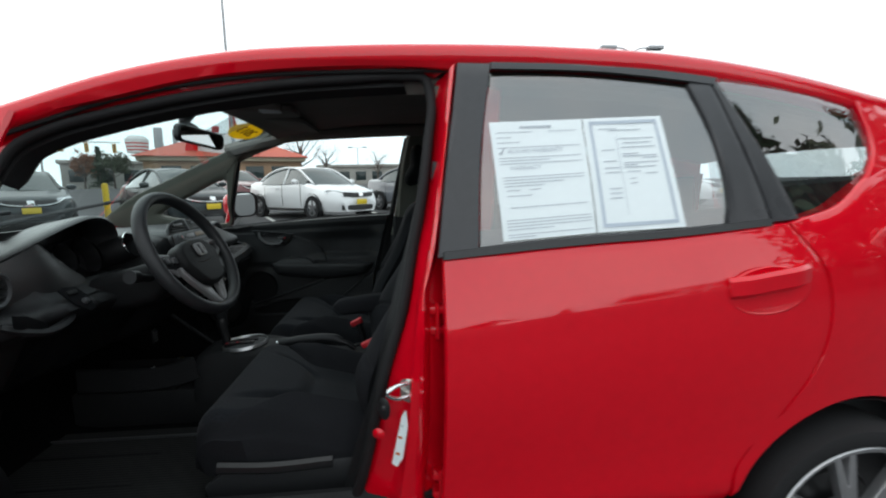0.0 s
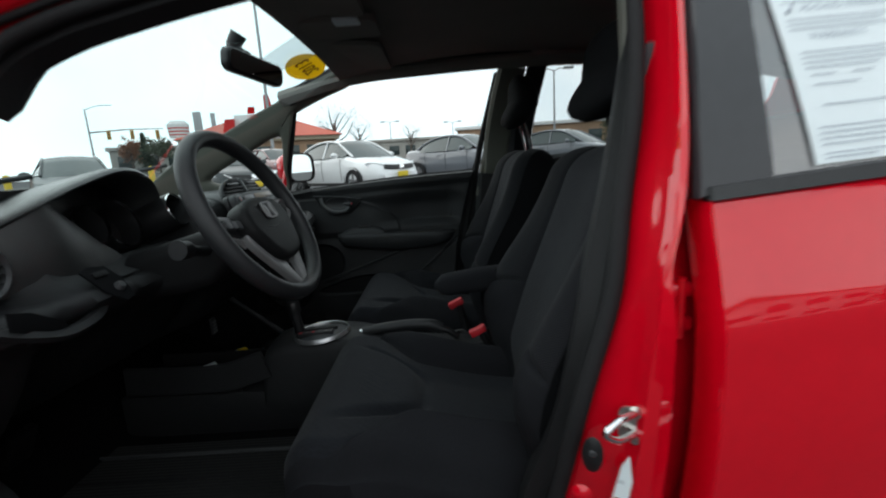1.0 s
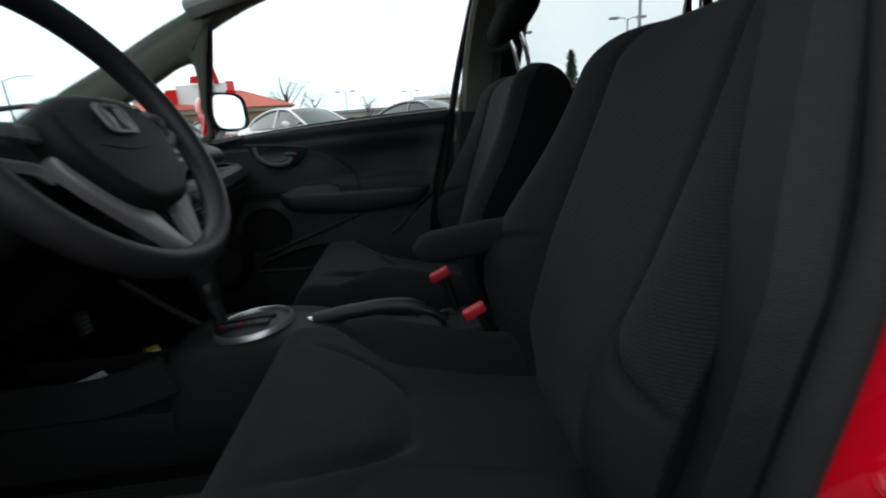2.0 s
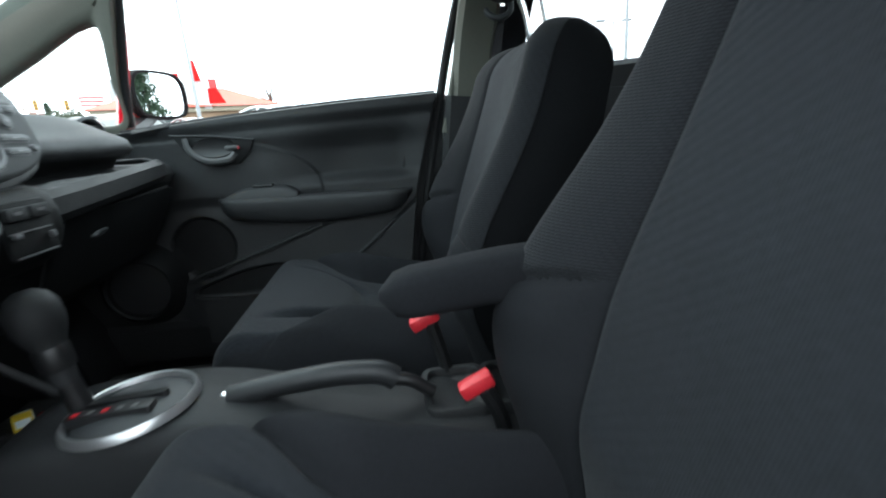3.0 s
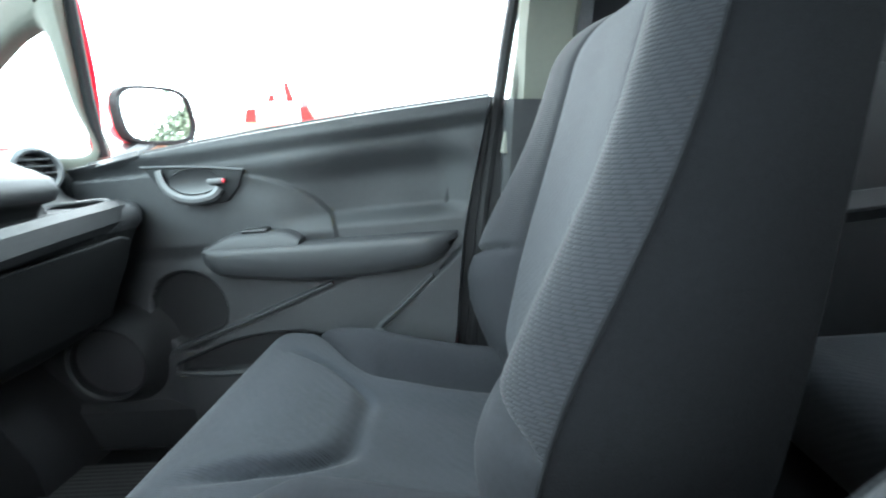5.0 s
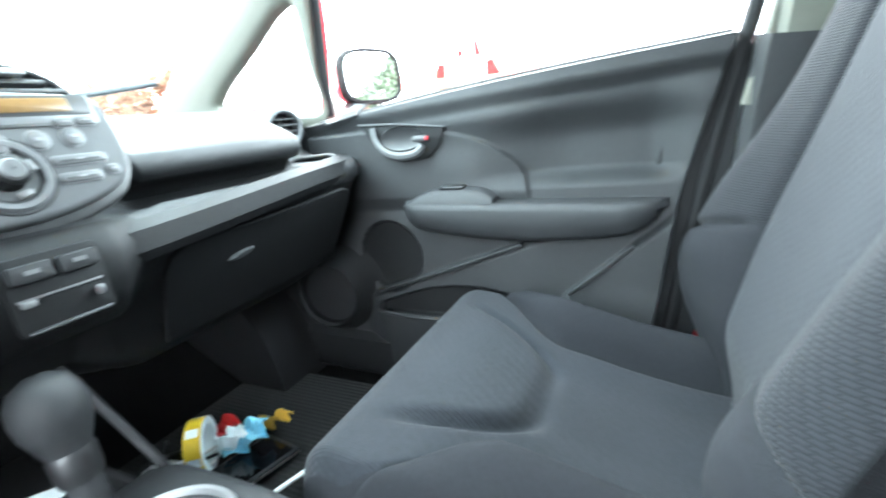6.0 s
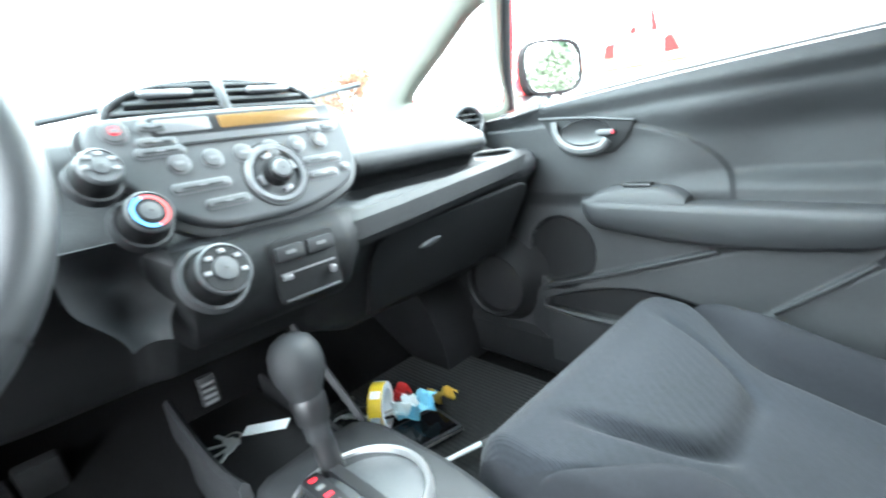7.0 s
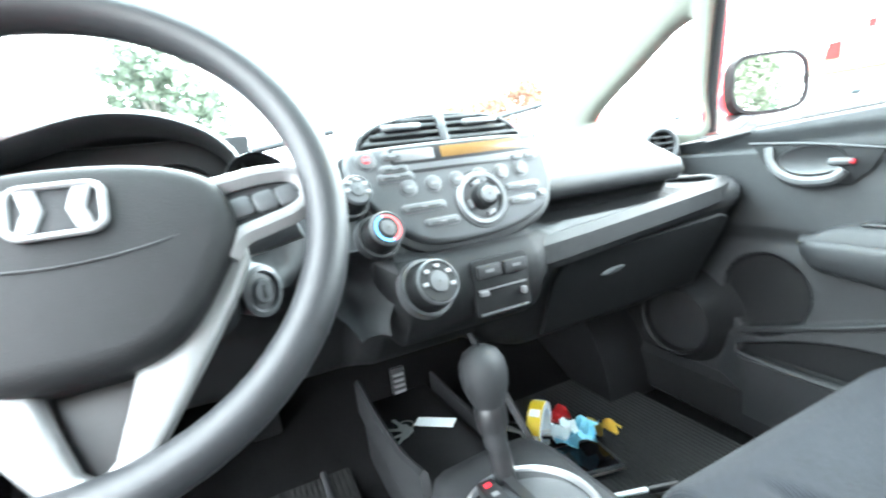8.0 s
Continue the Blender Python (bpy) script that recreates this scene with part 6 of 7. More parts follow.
part("shift_ring", moved(lathe([(0.0795, -0.003), (0.0812, 0.0045), (0.0848, 0.0062), (0.0882, 0.002), (0.0895, -0.006)], seg=56), rg), BRIGHT, con, "bright shift surround ring")
part("shift_plate", moved(lathe([(0.001, 0.010), (0.03, 0.008), (0.06, 0.002), (0.080, -0.004)], seg=48), rg), DASHGREY, con)
part("shift_gate", moved(slab(rounded(0.125, 0.014, 0.006), 0.0125), rg @ Matrix.Translation((-0.012, 0.004, 0))), DARK, con)
part("gear_strip", moved(slab(rounded(0.115, 0.024, 0.004), 0.0125, bev=0.0006), rg @ Matrix.Translation((-0.014, -0.026, 0))), DARK, con)
for i, c in enumerate((BUCKLE, SILVER, BUCKLE, SILVER, SILVER)):
    part("gear_mark", moved(box(-0.004, 0.004, -0.005, 0.005, 0.0125, 0.0131, 0), rg @ Matrix.Translation((-0.060 + 0.020 * i, -0.026, 0))), c, con)
sh = part("gear_lever", tube([(-0.772, -0.014, 0.560), (-0.780, -0.017, 0.61), (-0.788, -0.020, 0.665)], (0.015, 0.0135), 14, 10), DARK, con, "gear lever with a grained black knob")
kn = []
for w, r in ((0.0, 0.016), (0.03, 0.018), (0.055, 0.0205), (0.068, 0.026), (0.082, 0.0315), (0.098, 0.0335), (0.113, 0.0315), (0.126, 0.0245), (0.1335, 0.012), (0.135, 0.002)):
    kn.append((r * 0.95, w))
part("knob_collar", moved(lathe([(0.019, 0.022), (0.0205, 0.028), (0.0215, 0.050), (0.0195, 0.056)], seg=24), pose(-0.781, -0.019, 0.616, 0, -8, 0)), DARK, con)
part("lever_knob", moved(lathe(kn, seg=28), pose(-0.781, -0.019, 0.616, 0, -8, 0)), PLASTIC, con, "black gear knob")
part("hand_brake", tube([(-0.582, -0.012, 0.560), (-0.49, -0.012, 0.571), (-0.40, -0.012, 0.573), (-0.36, -0.012, 0.566), (-0.345, -0.012, 0.556)], (0.0165, 0.018), 14, 20), LEATHER, con, "black hand brake lever")
part("brake_button", moved(lathe([(0.001, 0.012), (0.006, 0.012), (0.008, 0.008), (0.008, 0.0)], seg=18), basis((-0.583, -0.012, 0.560), (0, 1, 0), (0.2, 0, 1)) @ Matrix.Rotation(math.pi, 4, "Y")), CHROME, con)
part("brake_stem", tube([(-0.35, -0.012, 0.556), (-0.33, -0.012, 0.552), (-0.29, -0.012, 0.525)], 0.010, 10, 8), DARK, con)
for x0, wx in ((-0.252, 0.082), (-0.165, 0.060)):
    o1, o2 = rounded(wx + 0.022, 0.128, 0.020), rounded(wx, 0.108, 0.018)
    cm = pose(x0, 0.006, 0.512)
    loops = [[cm @ Vector((x * k, y * k, d)) for x, y in o] for o, k, d in ((o1, 1.02, -0.02), (o1, 1.0, 0.004), (o1, 0.97, 0.007), (o2, 1.04, 0.007), (o2, 1.0, 0.003))]
    cup = part("cup_tray", loft(loops, False), PLASTIC, con, "grey rim of the console cup holder")
    # Shallow dish whose dark tone carries the shade of a deep well.
    part("cup_well", loft([[cm @ Vector((x * k, y * k, d)) for x, y in o2] for k, d in ((1.0, 0.003), (0.96, -0.004), (0.94, -0.0045), (0.02, -0.0048))], False), DARK, con)
part("power_socket", box(-1.015, -1.005, -0.084, -0.059, 0.605, 0.653, 0.003), DARK, con)
for k in range(4):
    part("socket_mark", box(-1.004, -1.001, -0.081, -0.063, 0.610 + 0.010 * k, 0.614 + 0.010 * k, 0), SILVER, con)

# pedals and mats
for y, w, h in ((-0.30, 0.035, 0.10), (-0.40, 0.055, 0.06)):
    part("pedal", moved(box(-w, w, -0.012, 0.012, -h / 2, h / 2, 0.006), pose(-1.42, y, 0.42, 25, 0, 90)), RUBBER, car, "black rubber pedal")
mat1 = part("passenger_mat", moved(box(-0.34, 0.34, -0.25, 0.25, 0, 0.012, 0.005), pose(-0.98, 0.38, 0.290)), MAT_CLOTH, car, "ribbed black floor mat")
mat2 = part("driver_mat", moved(box(-0.34, 0.34, -0.24, 0.24, 0, 0.012, 0.005), pose(-1.0, -0.38, 0.290)), MAT_CLOTH, car, "ribbed black floor mat")
for y in (-0.56, -0.20):
    part("mat_edge", ribbon([(-1.32, y, 0.304), (-1.0, y, 0.304), (-0.68, y, 0.304)], (0, 1, 0), 0.012, 0.008, 8), GREY, mat2)
for y in (-0.46, -0.30):
    part("mat_groove", ribbon([(-1.30, y, 0.303), (-1.1, y, 0.303), (-0.9, y, 0.303)], (0, 1, 0), 0.010, 0.006, 8), RUBBER, mat2)

# rear-view mirror, overhead console
rm = basis((-0.815, 0.012, 1.350), (0.33, 1, -0.10), (0.05, 0, 1))
rv = part("rear_view_mirror", moved(slab(rounded(0.225, 0.062, 0.022), 0.022, bev=0.008, seg=3), rm @ Matrix.Translation((0, 0, -0.014))), DARK, car, "black rear-view mirror")
part("mirror_glass", moved(slab(rounded(0.208, 0.050, 0.018), 0.001), rm @ Matrix.Translation((0, 0, 0.0085))), MIRROR, rv)
part("mirror_stalk", tube([(-0.825, 0.0, 1.375), (-0.86, -0.01, 1.40), (-0.84, -0.01, 1.435)], (0.014, 0.022), 12, 10), DARK, rv)
part("overhead_console", moved(slab(rounded(0.20, 0.16, 0.03), 0.02, bev=0.008), pose(-0.56, -0.02, 1.425)), LINER, car)
part("map_lamp", moved(slab(rounded(0.065, 0.055, 0.006), 0.006, bev=0.002), pose(-0.53, -0.10, 1.420)), PAPER, car, "pale map lamp lens")
for s in (-1, 1):
    part("sun_visor", moved(slab(rounded(0.16, 0.36, 0.03), 0.016, bev=0.006), pose(-0.555, s * 0.32, 1.425, 0, 5, 0)), LINER, car)


# ---- the lot and street beyond ----
def paint(name, c):
    return material(name, c, 0.3, coat=1.0, vary=0.05, scale=3)


TYRE, HEADLAMP, DARKGLASS = RUBBER, material("headlamp_lens", (0.7, 0.72, 0.74), 0.1, metal=0.6), material("dark_car_glass", (0.030, 0.046, 0.046), 0.06, coat=0.25, spec=0.35)
PLATE = material("yellow_dealer_plate", (0.75, 0.55, 0.03), 0.5)


def sedan(mat, label, x, y, rz):
    """A four-door saloon; its nose points along its own +x."""
    c = thing("parked_car", label, "car", (x, y, float(ground_z(x, y))), rz, "parked cars")
    st = [(-2.25, 0.55, 0.55), (-2.15, 0.98, 0.72), (-1.6, 1.03, 0.80), (-0.9, 0.98, 0.84), (0.0, 0.96, 0.86), (0.9, 0.96, 0.86), (1.5, 0.84, 0.82), (2.0, 0.72, 0.70), (2.25, 0.52, 0.50)]
    st = crv(st, 34)
    rings = []
    for px, top, w in st:
        rings.append([(px, -w + 0.06, 0.22), (px, -w, 0.36), (px, -w - 0.02, 0.36 + (top - 0.36) * 0.5), (px, -w + 0.03, top - 0.06), (px, -w + 0.12, top), (px, -w * 0.4, top + 0.02), (px, w * 0.4, top + 0.02), (px, w - 0.12, top), (px, w - 0.03, top - 0.06), (px, w + 0.02, 0.36 + (top - 0.36) * 0.5), (px, w, 0.36), (px, w - 0.06, 0.22)])
    part("body", loft(rings), mat, c)
    cab = crv([(-1.75, 1.00, 0.66), (-1.25, 1.27, 0.60), (-0.70, 1.41, 0.56), (-0.1, 1.44, 0.56), (0.35, 1.38, 0.57), (0.8, 1.17, 0.63), (1.25, 0.93, 0.68)], 26)
    R = np.array([[(px, v * w * (1 - 0.04 * abs(v)), max(0.9, top - 0.05 * v * v)) for v in np.linspace(-1, 1, 9)] for px, top, w in cab])
    part("windscreen", grid(R[17:]), DARKGLASS, c)
    part("rear_window", grid(R[:9]), DARKGLASS, c)
    part("roof", grid(R[8:18] + np.array((0, 0, 0.006))), mat, c)
    for s in (-1, 1):
        top = [(px, s * (w - 0.028), tz - 0.07) for px, tz, w in cab[4:23]]
        low = [(px * 1.02, s * 0.80, 0.95) for px, tz, w in cab[4:23]]
        part("side_window", grid(np.array([top, low])), DARKGLASS, c)
        edge = [(px, s * (w - 0.018), tz - 0.045) for px, tz, w in cab[1:25]]
        part("roof_edge", tube(edge, 0.032, 8), mat, c)
        part("window_pillar", tube([(-0.12, s * 0.545, 1.38), (-0.05, s * 0.80, 0.94)], 0.028, 8), mat, c)
        part("headlamp", moved(lathe([(0.001, 0.05), (0.10, 0.03), (0.14, 0)], Matrix.Diagonal((1.9, 0.46, 1, 1)), 20), basis((1.985, s * 0.585, 0.690), (-0.62, s * 0.80, 0.16), (-0.3, 0, 1))), HEADLAMP, c)
        part("door_mirror", moved(lathe([(0.001, 0.10), (0.07, 0.07), (0.09, 0.0), (0.06, -0.05), (0.001, -0.07)], Matrix.Diagonal((1.25, 0.8, 0.8, 1)), 14), basis((0.72, s * 0.93, 1.0), (0, 1, 0), (0, 0, 1))), mat, c)
        part("door_handle", box(-0.45, -0.25, s * 0.865 - 0.012, s * 0.865 + 0.012, 0.81, 0.84, 0.008), mat, c)
        for px in (0.86, -0.05, -0.98):
            part("door_seam", tube([(px - 0.04, s * 0.845, 0.93), (px, s * 0.882, 0.66), (px + 0.01, s * 0.868, 0.36)], 0.006, 6, 8), DARK, c)
        part("sill_strip", ribbon([(-0.95, s * 0.85, 0.27), (0, s * 0.855, 0.27), (0.95, s * 0.85, 0.27)], (0, 0, 1), 0.07, 0.03, 8), DARK, c)
        for px in (-1.36, 1.34):
            m = basis((px, s * 0.70, 0.32), (1, 0, 0), (0, 0, -s))
            wh = part("wheel", moved(lathe([(0.20, -0.02), (0.30, 0.0), (0.32, 0.03), (0.32, 0.15), (0.30, 0.18), (0.21, 0.175), (0.20, 0.10)], seg=28), m), TYRE, c)
            part("rim", moved(lathe([(0.215, 0.17), (0.200, 0.165), (0.190, 0.12), (0.001, 0.12)], seg=24), m), GREY, wh)
            star = [((0.198 if k % 4 < 2 else 0.075) * math.cos(k * math.pi / 10 + 0.1), (0.198 if k % 4 < 2 else 0.075) * math.sin(k * math.pi / 10 + 0.1)) for k in range(20)]
            part("rim_spokes", moved(slab(star, 0.02, bev=0.005), m @ Matrix.Translation((0, 0, 0.142))), SILVER, wh)
            part("wheel_arch", moved(lathe([(0.365, 0.172), (0.37, 0.10), (0.001, 0.09)], seg=28), m), DARK, c)
    part("grille", ribbon([(2.155, -0.46, 0.655), (2.245, 0, 0.635), (2.155, 0.46, 0.655)], (-0.2, 0, 1), 0.115, 0.05, 14), DARK, c)
    if mat is not WHITE:
        part("grille_bar", ribbon([(2.085, -0.62, 0.715), (2.175, -0.47, 0.625), (2.245, -0.30, 0.585), (2.290, 0, 0.572), (2.245, 0.30, 0.585), (2.175, 0.47, 0.625), (2.085, 0.62, 0.715)], (0, 0, 1), 0.032, 0.03, 24), CHROME, c)
        part("bumper_trim", ribbon([(2.20, -0.50, 0.285), (2.295, 0, 0.265), (2.20, 0.50, 0.285)], (0, 0, 1), 0.018, 0.02, 14), CHROME, c)
    part("nose_badge", moved(slab(rounded(0.13, 0.10, 0.03), 0.012, bev=0.004), basis((2.268, 0, 0.645), (0, 1, 0), (-0.2, 0, 1))), CHROME, c)
    part("bumper_intake", ribbon([(2.20, -0.55, 0.33), (2.28, 0, 0.32), (2.20, 0.55, 0.33)], (0, 0, 1), 0.13, 0.05, 12), DARK, c)
    part("dealer_plate", box(2.30, 2.315, -0.16, 0.16, 0.40, 0.53, 0.004), PLATE, c, "plain yellow dealer plate")
    return c


WHITE, SILVERCAR, NIGHT, MAROON = paint("white_car_paint", (0.78, 0.79, 0.80)), paint("slate_grey_car_paint", (0.13, 0.14, 0.16)), material("dark_green_grey_car_paint", (0.022, 0.031, 0.034), 0.38, coat=0.35, vary=0.05, scale=3, spec=0.25), paint("maroon_car_paint", (0.12, 0.01, 0.015))
sedan(WHITE, "white four-door saloon with a yellow front plate", -2.85, 11.6, -45)
sedan(SILVERCAR, "slate grey saloon parked beside the white one", 0.55, 13.1, -47)
sedan(NIGHT, "dark green-grey saloon with a yellow front plate", -6.25, 10.9, -45)
sedan(NIGHT, "dark green-grey saloon parked at the row's end", -9.9, 10.6, -48)
sedan(MAROON, "maroon saloon parked behind the front row", -7.9, 19.5, -45)
sedan(SILVERCAR, "slate grey saloon in the second row", 4.2, 15.2, -47)
sedan(WHITE, "white saloon seen behind the rear windows", 8.4, 13.5, -50)

BRICK = material("tan_brick", (0.34, 0.22, 0.14), 0.85, vary=0.3, scale=3, bump=0.6, bump_scale=20)
TILE = material("orange_red_roof", (0.50, 0.09, 0.05), 0.6, vary=0.15, scale=2, bump=0.5, bump_scale=15)
FASCIA = material("yellow_fascia", (0.42, 0.36, 0.26), 0.6)
GALV = material("galvanised_pole", (0.34, 0.35, 0.36), 0.5, metal=0.6)
SIGNRED = material("red_sign", (0.55, 0.03, 0.03), 0.4)
SIGNWHITE = material("white_sign", (0.75, 0.75, 0.74), 0.5)
CONCRETE = material("concrete", (0.42, 0.41, 0.38), 0.85, vary=0.2, scale=4)
BARK = material("bark", (0.11, 0.09, 0.075), 0.9, vary=0.3, scale=10, bump=1.0, bump_scale=40)
AMBER = material("signal_amber_housing", (0.55, 0.30, 0.03), 0.5)


def leafage(name, c):
    m = material(name, c, 0.7, vary=0.35, scale=1.5, spec=0.2)
    n, l = m.node_tree.nodes, m.node_tree.links
    info, mix = n.new("ShaderNodeNewGeometry"), n.new("ShaderNodeVectorMath")
    ramp = n.new("ShaderNodeMapRange")
    ramp.inputs["To Min"].default_value, ramp.inputs["To Max"].default_value = 0.55, 1.5
    mix.operation = "SCALE"
    p = n["Principled BSDF"]
    l.new(p.inputs["Base Color"].links[0].from_socket, mix.inputs[0])
    l.new(info.outputs["Random Per Island"], ramp.inputs["Value"])
    l.new(ramp.outputs["Result"], mix.inputs["Scale"])
    l.new(mix.outputs["Vector"], p.inputs["Base Color"])
    return m


NEEDLE, LEAF, AUTUMN, TWIG = leafage("dark_needles", (0.035, 0.060, 0.035)), leafage("green_leaves", (0.100, 0.118, 0.080)), leafage("orange_leaves", (0.26, 0.125, 0.075)), leafage("bare_twigs", (0.24, 0.21, 0.19))


def leaves(points, size, rng, aspect=0.6):
    v, f = [], []
    for p in points:
        a, b = rng.normal(size=3), rng.normal(size=3)
        a /= np.linalg.norm(a)
        b = np.cross(a, b)
        b /= np.linalg.norm(b)
        s = size * rng.uniform(0.6, 1.4)
        i = len(v)
        v += [p - a * s, p - b * s * aspect, p + a * s, p + b * s * aspect]
        f.append((i, i + 1, i + 2, i + 3))
    return v, f


def tree(x, y, h, kind, seed, label):
    rng = np.random.default_rng(seed)
    t = thing("tree", label, "tree", (x, y, float(ground_z(x, y))), rng.uniform(0, 360), "trees round the lot")
    part("trunk", tube([(0, 0, -0.1), (0.03 * h * rng.uniform(-1, 1) * 0.3, 0, h * 0.3), (0.05, 0.05, h * (0.95 if kind == "conifer" else 0.6))], (0.028 * h, 0.006 * h), 10, 10), BARK, t)
    pts = []
    if kind == "conifer":
        for k in range(26):
            z = h * (0.10 + 0.88 * k / 26)
            r = 0.24 * h * (1 - k / 27) * rng.uniform(0.75, 1.15)
            for b in range(9):
                a = rng.uniform(0, 6.28)
                for q in np.linspace(0.15, 1, 9):
                    c = np.array((r * q * math.cos(a), r * q * math.sin(a), z - 0.22 * r * q))
                    pts += [c + rng.normal(size=3) * 0.018 * h for _ in range(2)]
        part("crown", leaves(pts, 0.020 * h, rng, 0.35), NEEDLE, t, smooth=False)
        return t
    mat = {"leafy": LEAF, "autumn": AUTUMN, "bare": TWIG}[kind]
    for k in range(11):
        a, e = rng.uniform(0, 6.28), rng.uniform(0.35, 1.25)
        z0 = h * rng.uniform(0.28, 0.55)
        ln = h * rng.uniform(0.28, 0.46)
        tip = np.array((math.cos(a) * math.cos(e) * ln, math.sin(a) * math.cos(e) * ln, z0 + math.sin(e) * ln))
        mid = tip * 0.5 + np.array((0, 0, z0 * 0.5)) + rng.normal(size=3) * 0.02 * h
        part("limb", tube([(0, 0, z0), mid, tip], (0.012 * h, 0.003 * h), 6, 8), BARK, t)
        for _ in range(9):
            c = tip + rng.normal(size=3) * np.array((0.09, 0.09, 0.075)) * h
            n = 14 if kind == "bare" else 30
            pts += list(c + rng.normal(size=(n, 3)) * 0.035 * h)
    part("crown", leaves(pts, (0.024 if kind != "bare" else 0.022) * h, rng, 0.6 if kind != "bare" else 0.06), mat, t, smooth=False)
    return t


def lamp_post(x, y, h, arms, label):
    z = float(ground_z(x, y))
    p = thing("street_lamp", label, "street lamp", (x, y, z), 0, "car park lamps")
    part("pole", tube([(0, 0, 0), (0, 0, h)], (0.10, 0.06), 10), GALV, p)
    part("base", lathe([(0.22, 0), (0.22, 0.5), (0.20, 0.55), (0.001, 0.55)], seg=16), CONCRETE, p)
    for s in arms:
        part("arm", tube([(0, 0, h - 0.1), (s * 0.5, 0, h + 0.1), (s * 0.9, 0, h + 0.1)], 0.035, 8, 8), GALV, p)
        part("lamp_head", box(s * 0.8, s * 1.6, -0.18, 0.18, h + 0.02, h + 0.20, 0.04), GALV, p)
    return p


def restaurant():
    x, y = -20.8, 53.1
    b = thing("restaurant", "low tan brick restaurant with an orange-red hipped roof", "building", (x, y, float(ground_z(x, y)) - 0.05), 20)
    W, D, H = 7.5, 5.5, 2.7
    for nm, q in (("front_wall", (-W, W, -D, -D + 0.3)), ("rear_wall", (-W, W, D - 0.3, D)), ("side_wall", (-W, -W + 0.3, -D + 0.3, D - 0.3)), ("side_wall", (W - 0.3, W, -D + 0.3, D - 0.3))):
        part(nm, box(*q, 0, H, 0), BRICK, b, smooth=False)
    part("fascia", box(-W - 0.5, W + 0.5, -D - 0.5, D + 0.5, H, H + 0.45, 0.03), FASCIA, b)
    e, r = 0.9, 4.0
    z0, z1 = H + 0.45, H + 2.7
    part("roof", ([(-W - e, -D - e, z0), (W + e, -D - e, z0), (W + e, D + e, z0), (-W - e, D + e, z0), (-W + r, -0.3, z1), (W - r, -0.3, z1), (W - r, 0.3, z1), (-W + r, 0.3, z1)],
                  [(0, 1, 5, 4), (1, 2, 6, 5), (2, 3, 7, 6), (3, 0, 4, 7), (4, 5, 6, 7), (3, 2, 1, 0)]), TILE, b, "orange-red roof", smooth=False)
    part("roof_sign", box(2.0, 2.9, -1.2, -0.6, z1 - 0.9, z1 + 0.9, 0.05), SIGNRED, b, "plain red sign box")
    # deep red roof ends and gable boards on the street side
    inv = pose(x, y, float(ground_z(x, y)) - 0.05, 0, 0, 20).inverted()
    for x0, x1, za, zb, lean in ((-22.9, -21.7, 5.3, 6.65, 0.25), (-16.9, -15.4, 4.85, 6.25, -0.25), (-18.25, -17.35, 7.0, 8.85, -0.35), (-20.1, -19.4, 7.1, 7.75, 0.2)):
        out = [(x0, za), (x1, za), (x1 + lean * (lean > 0) * 0.4, zb), ((x0 + x1) / 2 - lean, zb)] if lean > 0 else [(x0, za), (x1, za), ((x0 + x1) / 2 - lean * 0.2, zb), (x0 - lean * 0.1, zb)]
        part("roof_panel", moved(slab(out, 0.25, bev=0.02), inv @ Matrix.Translation((0, 47.8, 0)) @ Matrix.Rotation(radians(90), 4, "X")), MANSARD, b, "deep red roof board", smooth=False)
    part("roof_parapet", moved(box(-21.7, -16.9, 47.9, 48.3, 4.4, 7.05, 0.03), inv), SIGNWHITE, b, "pale roof parapet")
    for k in range(5):
        w = part("window", box(-6 + 2.6 * k, -4.2 + 2.6 * k, -D - 0.03, -D + 0.05, 0.9, 2.2, 0.01), DARKGLASS, b)
        part("frame", box(-6.1 + 2.6 * k, -4.1 + 2.6 * k, -D - 0.02, -D + 0.02, 0.82, 0.9, 0.01), FASCIA, w)


restaurant()


def block(x, y, w, d, h, rz, wall, label, roof=None, floors=1):
    b = thing("building", label, "building", (x, y, float(ground_z(x, y)) - 0.05), rz, "buildings round the lot")
    part("wall", box(-w, w, -d, d, 0, h, 0.02), wall, b, smooth=False)
    part("roof", box(-w - 0.3, w + 0.3, -d - 0.3, d + 0.3, h, h + 0.4, 0.03), roof or CONCRETE, b)
    n = int(w * 2 / 2.6)
    for k in range(n):
        for fl in range(floors):
            part("window", box(-w + 0.7 + 2.6 * k, -w + 2.3 + 2.6 * k, -d - 0.04, -d + 0.02, 0.9 + 3 * fl, 2.3 + 3 * fl, 0.01), DARKGLASS, b)
    return b


block(16, 62, 13, 6, 3.2, -8, BRICK, "long brown brick shop with a pale flat roof", SIGNWHITE)
block(2, 78, 16, 6, 3.0, 0, CONCRETE, "pale low building across the street")
block(-50, 41, 6, 4, 3.4, 40, SIGNRED, "low building clad in red panels")
block(-34, 62, 9, 5, 3.0, 30, CONCRETE, "grey low building behind the crossing")
# Unseen house, added for a white reflection in the rear glass.
block(24, -38, 6, 5, 6.5, 180, SIGNWHITE, "unseen white house added behind the trees", BRICK, 2)
block(-8, -46, 14, 5, 4.0, 180, CONCRETE, "pale workshop across the lot")

